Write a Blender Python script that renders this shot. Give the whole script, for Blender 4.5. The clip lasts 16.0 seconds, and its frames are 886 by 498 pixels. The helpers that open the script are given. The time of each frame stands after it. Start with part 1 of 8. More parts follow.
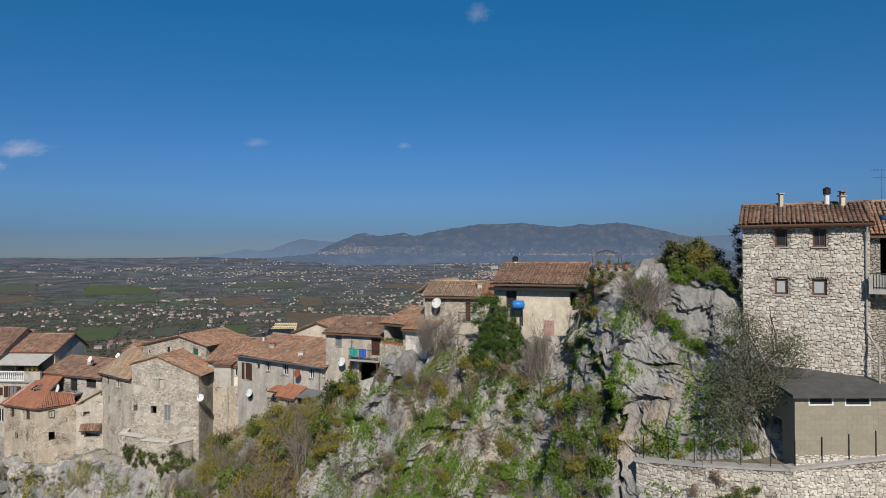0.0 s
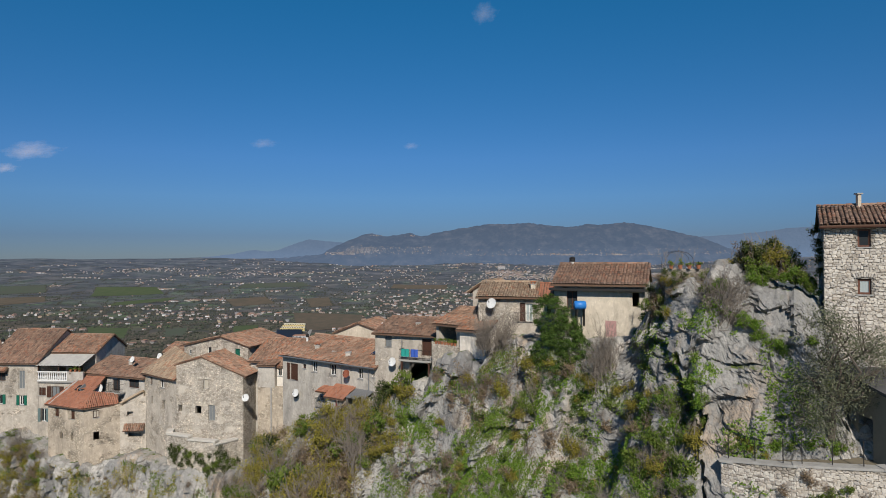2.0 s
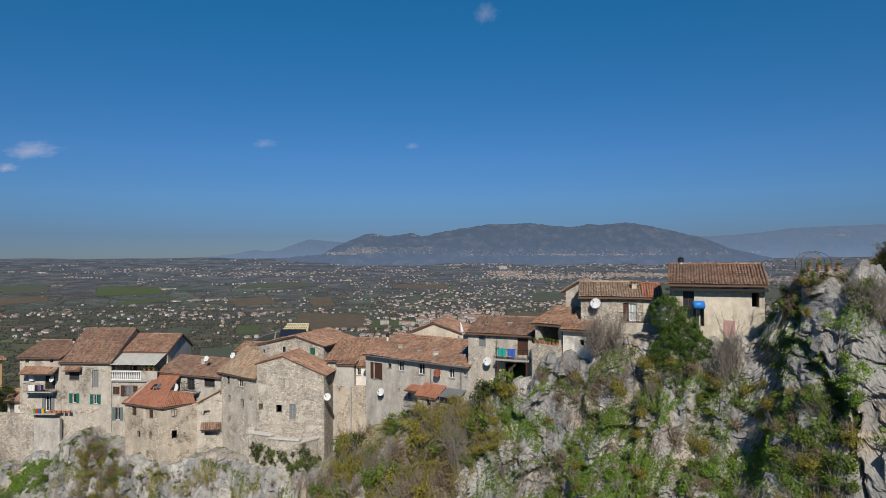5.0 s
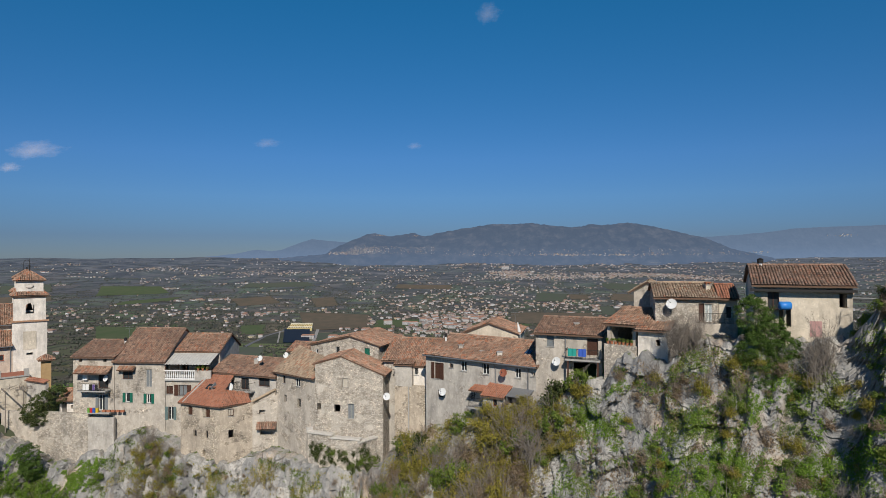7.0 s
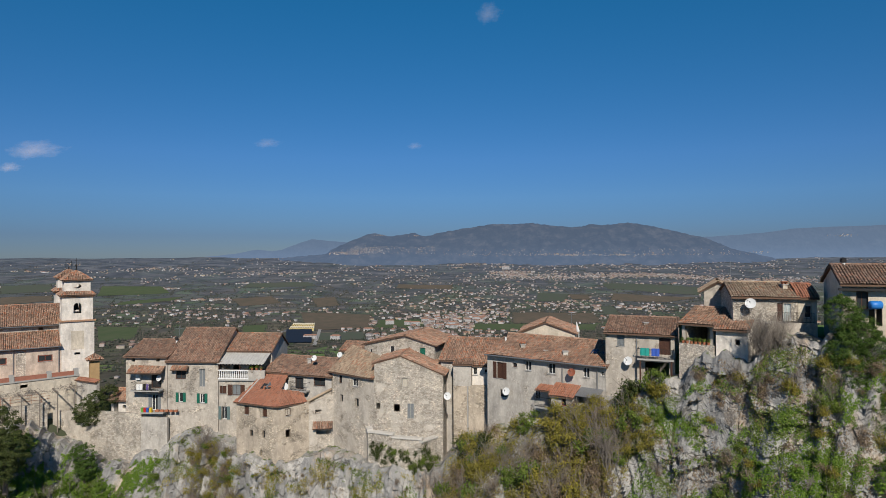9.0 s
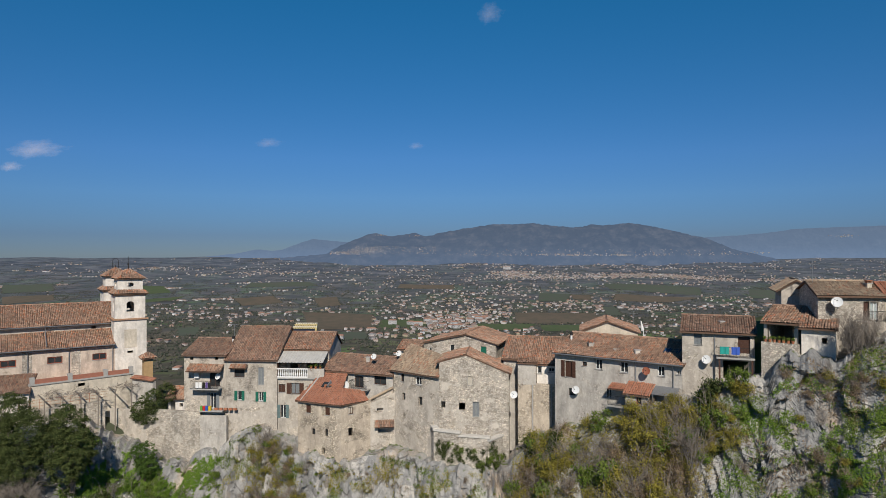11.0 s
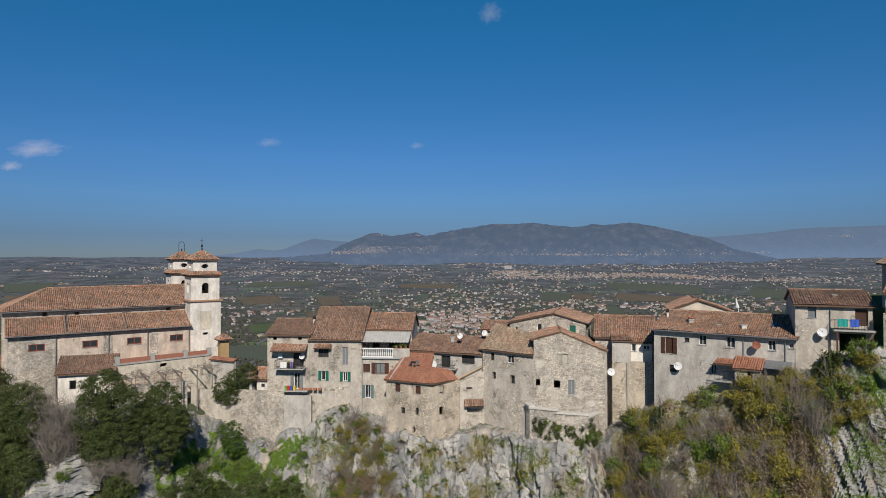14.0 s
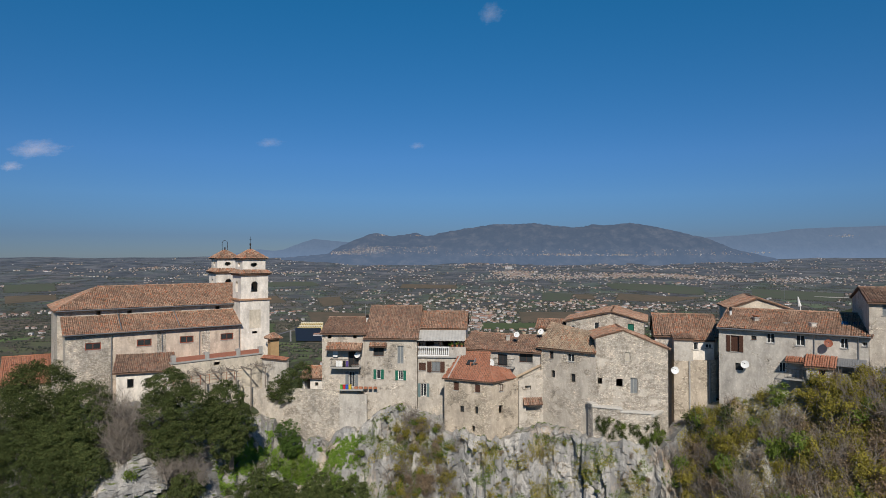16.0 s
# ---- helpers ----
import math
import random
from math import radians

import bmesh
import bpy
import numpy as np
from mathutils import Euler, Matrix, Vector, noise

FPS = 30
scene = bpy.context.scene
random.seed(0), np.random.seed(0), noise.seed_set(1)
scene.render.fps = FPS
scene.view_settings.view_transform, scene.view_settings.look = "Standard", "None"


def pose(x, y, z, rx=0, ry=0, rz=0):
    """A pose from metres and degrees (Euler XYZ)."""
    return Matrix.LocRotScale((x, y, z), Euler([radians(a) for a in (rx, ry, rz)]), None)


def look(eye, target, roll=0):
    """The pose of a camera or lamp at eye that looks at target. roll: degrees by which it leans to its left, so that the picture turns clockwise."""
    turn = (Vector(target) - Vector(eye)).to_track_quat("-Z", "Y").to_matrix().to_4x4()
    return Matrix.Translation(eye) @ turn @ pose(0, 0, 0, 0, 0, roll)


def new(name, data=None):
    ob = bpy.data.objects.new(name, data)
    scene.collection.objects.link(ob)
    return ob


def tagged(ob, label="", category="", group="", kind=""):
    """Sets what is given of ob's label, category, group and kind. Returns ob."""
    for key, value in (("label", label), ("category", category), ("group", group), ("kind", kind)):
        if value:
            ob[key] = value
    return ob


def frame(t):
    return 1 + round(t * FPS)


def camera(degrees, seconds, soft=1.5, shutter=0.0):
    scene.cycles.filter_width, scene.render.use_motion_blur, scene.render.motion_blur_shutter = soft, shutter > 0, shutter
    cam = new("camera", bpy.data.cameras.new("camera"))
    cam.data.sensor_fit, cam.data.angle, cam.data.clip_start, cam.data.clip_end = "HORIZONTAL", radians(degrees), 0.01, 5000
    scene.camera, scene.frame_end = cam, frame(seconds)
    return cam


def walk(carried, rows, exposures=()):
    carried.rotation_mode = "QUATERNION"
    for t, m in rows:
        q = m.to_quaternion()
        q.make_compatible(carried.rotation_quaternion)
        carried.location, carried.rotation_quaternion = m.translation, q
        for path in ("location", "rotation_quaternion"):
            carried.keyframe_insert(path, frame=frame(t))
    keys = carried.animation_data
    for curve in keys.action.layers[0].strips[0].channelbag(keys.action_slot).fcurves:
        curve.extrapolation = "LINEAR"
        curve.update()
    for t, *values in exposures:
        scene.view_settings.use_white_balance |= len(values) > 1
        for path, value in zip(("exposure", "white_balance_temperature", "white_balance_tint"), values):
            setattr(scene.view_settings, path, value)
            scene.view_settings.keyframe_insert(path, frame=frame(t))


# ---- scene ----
cam = camera(70.3, 16.0, soft=0.9)
PATH = [
    (0, (0.708, 1.139, 191.405), (0.701, 3.139, 191.423), -0.2),
    (0.5, (0.037, 1.058, 191.403), (0.024, 3.058, 191.421), -0.2),
    (1, (-0.976, 1.035, 191.421), (-0.995, 3.035, 191.44), -0.2),
    (1.5, (-2.172, 0.999, 191.429), (-2.198, 2.999, 191.447), -0.2),
    (2, (-3.432, 0.929, 191.451), (-3.459, 2.929, 191.47), -0.3),
    (2.5, (-4.784, 0.807, 191.482), (-4.812, 2.807, 191.5), -0.3),
    (3, (-6.248, 0.696, 191.488), (-6.275, 2.696, 191.507), -0.3),
    (3.5, (-7.776, 0.584, 191.494), (-7.805, 2.584, 191.513), -0.3),
    (4, (-9.309, 0.468, 191.497), (-9.337, 2.468, 191.516), -0.3),
    (6.5, (-17.411, -0.049, 191.59), (-17.44, 1.951, 191.609), -0.2),
    (7, (-19.045, -0.123, 191.603), (-19.076, 1.877, 191.622), -0.2),
    (7.5, (-20.677, -0.174, 191.622), (-20.707, 1.826, 191.641), -0.2),
    (8, (-22.297, -0.155, 191.618), (-22.326, 1.844, 191.637), -0.2),
    (8.5, (-24.016, -0.255, 191.606), (-24.045, 1.745, 191.625), -0.2),
    (9, (-25.992, -0.241, 191.584), (-26.021, 1.759, 191.603), -0.2),
    (11.5, (-35.384, -0.41, 191.318), (-35.413, 1.589, 191.337), -0.1),
    (12, (-37.223, -0.336, 190.792), (-37.252, 1.664, 190.811), -0.1),
    (12.5, (-39.101, -0.242, 190.19), (-39.13, 1.758, 190.209), -0.1),
    (13, (-40.959, -0.212, 189.679), (-40.987, 1.787, 189.699), -0.0),
    (13.5, (-42.853, -0.14, 189.179), (-42.88, 1.859, 189.198), -0.1),
    (14, (-44.586, -0.117, 188.811), (-44.613, 1.883, 188.83), -0.1),
    (14.5, (-46.221, -0.155, 188.595), (-46.248, 1.844, 188.615), -0.1),
    (15, (-47.958, -0.155, 188.591), (-47.985, 1.845, 188.61), -0.1),
    (15.5, (-49.81, -0.117, 188.585), (-49.836, 1.883, 188.605), -0.1),
    (16, (-51.778, 0.007, 188.568), (-51.803, 2.006, 188.588), -0.1),
]
walk(cam, [(t, look(eye, target, roll)) for t, eye, target, roll in PATH])

# ---- light ----
SUN_TURN, SUN_HIGH = 5.0, 38.0      # degrees right of straight behind the first camera, and above the horizon
world = bpy.data.worlds.new("sky")
scene.world = world
world.use_nodes = True
sky = world.node_tree.nodes.new("ShaderNodeTexSky")
sky.sky_type = "NISHITA"
sky.sun_disc = False
sky.sun_elevation = radians(SUN_HIGH)
sky.sun_rotation = radians(180.0 - SUN_TURN)
sky.altitude = 3000
sky.air_density = 1.0
sky.dust_density = 0.15
sky.ozone_density = 3.0
deep = world.node_tree.nodes.new("ShaderNodeHueSaturation")
deep.inputs["Saturation"].default_value = 1.15
world.node_tree.links.new(sky.outputs[0], deep.inputs["Color"])
tint = world.node_tree.nodes.new("ShaderNodeMix")
tint.data_type, tint.blend_type = "RGBA", "MULTIPLY"
tint.inputs[0].default_value = 1.0
# the haze that lies along the horizon takes the glare off the lowest sky
height = world.node_tree.nodes.new("ShaderNodeSeparateXYZ")
world.node_tree.links.new(world.node_tree.nodes.new("ShaderNodeTexCoord").outputs["Generated"], height.inputs[0])
haze = world.node_tree.nodes.new("ShaderNodeValToRGB")
world.node_tree.links.new(height.outputs[2], haze.inputs[0])
while len(haze.color_ramp.elements) < 6:
    haze.color_ramp.elements.new(0.5)
for stop, (at, colour) in zip(haze.color_ramp.elements, ((0.0, (0.20, 0.246, 0.355)), (0.03, (0.228, 0.278, 0.395)), (0.09, (0.38, 0.508, 0.63)), (0.15, (0.42, 0.63, 0.775)), (0.37, (0.24, 0.91, 1.0)), (0.9, (0.4, 0.9, 1.0)))):
    stop.position, stop.color = at, (*colour, 1)
world.node_tree.links.new(haze.outputs[0], tint.inputs[7])
world.node_tree.links.new(deep.outputs[0], tint.inputs[6])
world.node_tree.links.new(tint.outputs[2], world.node_tree.nodes["Background"].inputs[0])
world.node_tree.nodes["Background"].inputs[1].default_value = 0.093
sun = new("sun", bpy.data.lights.new("sun", "SUN"))
sun.data.energy, sun.data.angle, sun.data.color = 5.0, radians(0.55), (1.0, 0.93, 0.83)
sun_dir = Vector((math.sin(radians(SUN_TURN)) * math.cos(radians(SUN_HIGH)), -math.cos(radians(SUN_TURN)) * math.cos(radians(SUN_HIGH)), math.sin(radians(SUN_HIGH))))
sun.matrix_world = look(sun_dir * 400 + Vector((0, 0, 200)), (0, 0, 200))
scene.view_settings.exposure = 0.0


# ---- materials ----
class Nodes:
    """A small writer of node trees for one material."""

    def __init__(self, name):
        self.m = bpy.data.materials.new(name)
        self.m.use_nodes = True
        self.t = self.m.node_tree
        self.bsdf = self.t.nodes["Principled BSDF"]
        self.co = self.t.nodes.new("ShaderNodeTexCoord").outputs["Object"]

    def link(self, a, b):
        self.t.links.new(a, b)

    def put(self, socket, v):
        if hasattr(v, "is_output"):
            self.t.links.new(v, socket)
        elif isinstance(v, (tuple, list)) and len(v) == 3 and socket.type == "RGBA":
            socket.default_value = (*v, 1)
        else:
            socket.default_value = v

    def map(self, scale, co=None):
        n = self.t.nodes.new("ShaderNodeMapping")
        self.link(co or self.co, n.inputs[0])
        n.inputs["Scale"].default_value = scale if isinstance(scale, (tuple, list)) else (scale,) * 3
        return n.outputs[0]

    def noise(self, scale, detail=4, rough=0.6, co=None, distort=0.0):
        n = self.t.nodes.new("ShaderNodeTexNoise")
        self.link(co or self.co, n.inputs["Vector"])
        n.inputs["Scale"].default_value, n.inputs["Detail"].default_value = scale, detail
        n.inputs["Roughness"].default_value, n.inputs["Distortion"].default_value = rough, distort
        return n.outputs["Fac"]

    def cells(self, scale, feature="F1", co=None, out="Color", rnd=1.0):
        n = self.t.nodes.new("ShaderNodeTexVoronoi")
        n.feature = feature
        self.link(co or self.co, n.inputs["Vector"])
        n.inputs["Scale"].default_value, n.inputs["Randomness"].default_value = scale, rnd
        return n.outputs[out]

    def ramp(self, fac, stops):
        n = self.t.nodes.new("ShaderNodeValToRGB")
        self.link(fac, n.inputs[0])
        e = n.color_ramp.elements
        while len(e) < len(stops):
            e.new(0.5)
        for k, (p, c) in enumerate(stops):
            e[k].position = p
            e[k].color = (*c, 1) if isinstance(c, (tuple, list)) else (c, c, c, 1)
        return n.outputs[0]

    def mix(self, fac, a, b, mode="MIX"):
        n = self.t.nodes.new("ShaderNodeMix")
        n.data_type, n.blend_type = "RGBA", mode
        self.put(n.inputs[0], fac)
        self.put(n.inputs[6], a)
        self.put(n.inputs[7], b)
        return n.outputs[2]

    def math(self, op, a, b=0.5):
        n = self.t.nodes.new("ShaderNodeMath")
        n.operation = op
        self.put(n.inputs[0], a)
        self.put(n.inputs[1], b)
        return n.outputs[0]

    def sep(self, vec, axis):
        n = self.t.nodes.new("ShaderNodeSeparateXYZ")
        self.link(vec, n.inputs[0])
        return n.outputs[axis]

    def island(self):
        return self.t.nodes.new("ShaderNodeNewGeometry").outputs["Random Per Island"]

    def each(self):
        return self.t.nodes.new("ShaderNodeObjectInfo").outputs["Random"]

    def bump(self, height, dist, strength=1.0, normal=None):
        n = self.t.nodes.new("ShaderNodeBump")
        n.inputs["Strength"].default_value, n.inputs["Distance"].default_value = strength, dist
        self.link(height, n.inputs["Height"])
        if normal:
            self.link(normal, n.inputs["Normal"])
        return n.outputs[0]

    def done(self, colour, rough=0.9, normal=None, metal=0.0, spec=0.3):
        self.put(self.bsdf.inputs["Base Color"], colour)
        self.put(self.bsdf.inputs["Roughness"], rough)
        self.put(self.bsdf.inputs["Metallic"], metal)
        self.bsdf.inputs["Specular IOR Level"].default_value = spec
        if normal:
            self.link(normal, self.bsdf.inputs["Normal"])
        return self.m


def masonry(name, light, dark, mortar, size=4.6, plaster=None, cover=0.0):
    """Rubble stonework, with plaster left over it in patches (cover: 0 none, 1 all)."""
    n = Nodes(name)
    wob = n.t.nodes.new("ShaderNodeTexNoise")
    n.link(n.co, wob.inputs["Vector"])
    wob.inputs["Scale"].default_value = 2.2
    warp = n.mix(0.12, n.co, wob.outputs["Color"])
    co = n.map((size, size, size * 1.75), warp)
    mid = [(a + b) / 2 for a, b in zip(light, dark)]
    colour = n.ramp(n.sep(n.cells(1.0, co=co), 0), [(0.0, dark), (0.22, mid), (0.45, light), (0.75, [min(0.82, v * 1.25) for v in light]), (1.0, light)])
    edge = n.cells(1.0, "DISTANCE_TO_EDGE", co=co, out="Distance")
    joint = n.ramp(edge, [(0.03, 1.0), (0.13, 0.0)])
    stone = n.mix(joint, n.mix(n.ramp(n.noise(7, 6, 0.7), [(0.4, 0.0), (0.75, 0.8)]), colour, dark), mortar)
    blotch = n.ramp(n.noise(1.7, 6, 0.72), [(0.3, (0.62, 0.6, 0.58)), (0.5, (1.0, 1.0, 1.0)), (0.7, (1.3, 1.27, 1.22))])
    stain = n.ramp(n.noise(0.35, 5, 0.65, n.map((1, 1, 0.45))), [(0.35, (0.66, 0.64, 0.62)), (0.62, (1.08, 1.04, 0.99))])
    stone = n.mix(1.0, n.mix(1.0, stone, blotch, "MULTIPLY"), stain, "MULTIPLY")
    high = n.ramp(edge, [(0.0, 0.0), (0.16, 1.0)])
    normal = n.bump(n.noise(11, 6, 0.7), 0.05, 0.8, n.bump(high, 0.07, 1.0))
    if plaster:
        skin = n.mix(n.ramp(n.noise(1.1, 6, 0.7), [(0.3, 0.0), (0.7, 1.0)]), plaster, [c * 0.70 for c in plaster])
        skin = n.mix(n.ramp(n.noise(3.2, 7, 0.75), [(0.55, 0.0), (0.7, 0.7)]), skin, [min(0.8, c * 1.35) for c in plaster])
        skin = n.mix(1.0, skin, n.ramp(n.noise(0.8, 6, 0.75, n.map((1.0, 1.0, 0.3))), [(0.3, (0.62, 0.61, 0.6)), (0.58, (1.05, 1.03, 1.0))]), "MULTIPLY")
        where = n.ramp(n.noise(0.5, 8, 0.72), [(0.63 - cover * 0.42, 0.0), (0.73 - cover * 0.42, 1.0)])
        stone = n.mix(where, stone, skin)
        rough_skin = n.bump(n.noise(5, 7, 0.7), 0.04, 0.6)
        m = n.t.nodes.new("ShaderNodeMix")
        m.data_type = "VECTOR"
        n.link(where, m.inputs[0])
        n.link(normal, m.inputs[4])
        n.link(rough_skin, m.inputs[5])
        normal = m.outputs[1]
    return n.done(stone, 0.95, normal)


def plain(name, colour, rough=0.8, wear=0.3, scale=3.0, metal=0.0, bump=0.004):
    n = Nodes(name)
    c = n.mix(n.ramp(n.noise(scale, 6, 0.7), [(0.3, 0.0), (0.75, 1.0)]), colour, [v * (1 - wear) for v in colour])
    c = n.mix(n.math("MULTIPLY", n.noise(scale * 9, 4), wear * 0.6), c, [v * 0.6 for v in colour])
    return n.done(c, rough, n.bump(n.noise(scale * 6, 5), bump), metal)


def tiles(name, pale, mid, dark, red, share=0.15):
    """Barrel tiles: each tile fires to its own colour, with lichen and soot over them."""
    n = Nodes(name)
    c = n.ramp(n.island(), [(0.0, dark), (0.25, mid), (0.6, pale), (0.85, mid), (1.0 - share, red), (1.0, red)])
    c = n.mix(n.ramp(n.noise(0.55, 5, 0.7), [(0.42, 0.0), (0.68, 0.75)]), c, dark)
    c = n.mix(n.ramp(n.noise(6, 6, 0.75), [(0.5, 0.0), (0.72, 0.7)]), c, (0.30, 0.27, 0.22))
    c = n.mix(n.ramp(n.noise(21, 4, 0.7), [(0.45, 0.0), (0.75, 0.5)]), c, (0.07, 0.055, 0.045))
    return n.done(c, 0.92, n.bump(n.noise(30, 4), 0.006))


STONE = masonry("rubble_stone", (0.68, 0.63, 0.56), (0.39, 0.35, 0.30), (0.46, 0.42, 0.365), 4.6, (0.55, 0.505, 0.44), 0.22)
STONE_PALE = masonry("pale_rubble_stone", (0.46, 0.43, 0.38), (0.32, 0.295, 0.26), (0.41, 0.375, 0.33), 4.2)
STONE_PLASTER = masonry("stone_with_old_plaster", (0.64, 0.59, 0.515), (0.37, 0.335, 0.29), (0.43, 0.39, 0.335), 4.6, (0.50, 0.455, 0.395), 0.5)
PLASTER_GREY = masonry("grey_weathered_plaster", (0.64, 0.60, 0.54), (0.33, 0.31, 0.28), (0.40, 0.375, 0.34), 4.2, (0.50, 0.47, 0.425), 0.62)
PLASTER_WARM = masonry("warm_weathered_plaster", (0.68, 0.60, 0.49), (0.34, 0.295, 0.245), (0.40, 0.35, 0.285), 4.2, (0.51, 0.44, 0.355), 0.46)
PLASTER_CREAM = masonry("cream_weathered_plaster", (0.5, 0.46, 0.4), (0.27, 0.25, 0.22), (0.38, 0.35, 0.3), 4.6, (0.62, 0.555, 0.455), 1.1)
PLASTER_PEACH = masonry("peach_plaster", (0.66, 0.57, 0.46), (0.38, 0.32, 0.25), (0.44, 0.38, 0.305), 4.6, (0.585, 0.49, 0.405), 0.70)
PLASTER_WHITE = masonry("white_plaster", (0.56, 0.53, 0.49), (0.33, 0.31, 0.28), (0.44, 0.42, 0.38), 4.6, (0.76, 0.71, 0.64), 1.15)
TILE_OLD = tiles("old_barrel_tiles", (0.46, 0.30, 0.205), (0.33, 0.185, 0.12), (0.15, 0.095, 0.066), (0.42, 0.165, 0.085))
TILE_BROWN = tiles("brown_barrel_tiles", (0.38, 0.245, 0.17), (0.26, 0.15, 0.10), (0.12, 0.078, 0.058), (0.31, 0.135, 0.08), 0.08)
TILE_PALE = tiles("pale_barrel_tiles", (0.45, 0.345, 0.235), (0.36, 0.25, 0.165), (0.2, 0.15, 0.105), (0.36, 0.17, 0.1), 0.05)
TILE_RED = tiles("red_roof_tiles", (0.40, 0.175, 0.105), (0.36, 0.145, 0.085), (0.25, 0.095, 0.055), (0.40, 0.15, 0.08), 0.2)
UNDER = plain("roof_boards_and_channels", (0.17, 0.105, 0.072), 0.95, 0.45, 5)
WOOD_BROWN = plain("brown_painted_wood", (0.085, 0.04, 0.026), 0.55, 0.35, 6)
WOOD_GREY = plain("grey_painted_wood", (0.20, 0.215, 0.22), 0.6, 0.3, 6)
GREEN = plain("green_painted_wood", (0.012, 0.13, 0.085), 0.5, 0.25, 6)
GREY_GREEN = plain("grey_green_painted_wood", (0.13, 0.185, 0.18), 0.55, 0.25, 6)
WHITE = plain("white_paint", (0.74, 0.73, 0.70), 0.6, 0.18, 4)
BLIND = plain("beige_panel", (0.50, 0.45, 0.37), 0.7, 0.25, 4)
CONCRETE = plain("pale_concrete", (0.40, 0.385, 0.355), 0.9, 0.35, 2)
IRON = plain("dark_iron", (0.035, 0.033, 0.032), 0.6, 0.4, 9, 0.3)
CLAY = plain("terracotta", (0.38, 0.15, 0.08), 0.85, 0.3, 5)
STEEL = plain("zinc_gutter", (0.30, 0.31, 0.32), 0.45, 0.3, 5, 0.6)
DISH = plain("white_enamel", (0.68, 0.68, 0.66), 0.4, 0.12, 5)
BLUE = plain("blue_plastic", (0.03, 0.19, 0.55), 0.4, 0.15, 5)
TEAL = plain("teal_cloth", (0.02, 0.28, 0.24), 0.8, 0.2, 5)
NAVY = plain("blue_cloth", (0.04, 0.10, 0.42), 0.8, 0.2, 5)
BLACK = plain("dark_interior", (0.02, 0.018, 0.016), 0.9, 0.3)


def glass_mat():
    n = Nodes("window_glass")
    c = n.mix(n.noise(0.8, 2), (0.012, 0.014, 0.016), (0.05, 0.055, 0.058))
    return n.done(c, 0.12, n.bump(n.noise(2.0, 2), 0.004), 0.0, 0.2)


GLASS = glass_mat()


def curtain_mat():
    n = Nodes("net_curtain")
    return n.done(n.mix(n.noise(9, 3, 0.6, n.map((6, 6, 0.3))), (0.42, 0.46, 0.45), (0.26, 0.31, 0.31)), 0.8)


CURTAIN = curtain_mat()


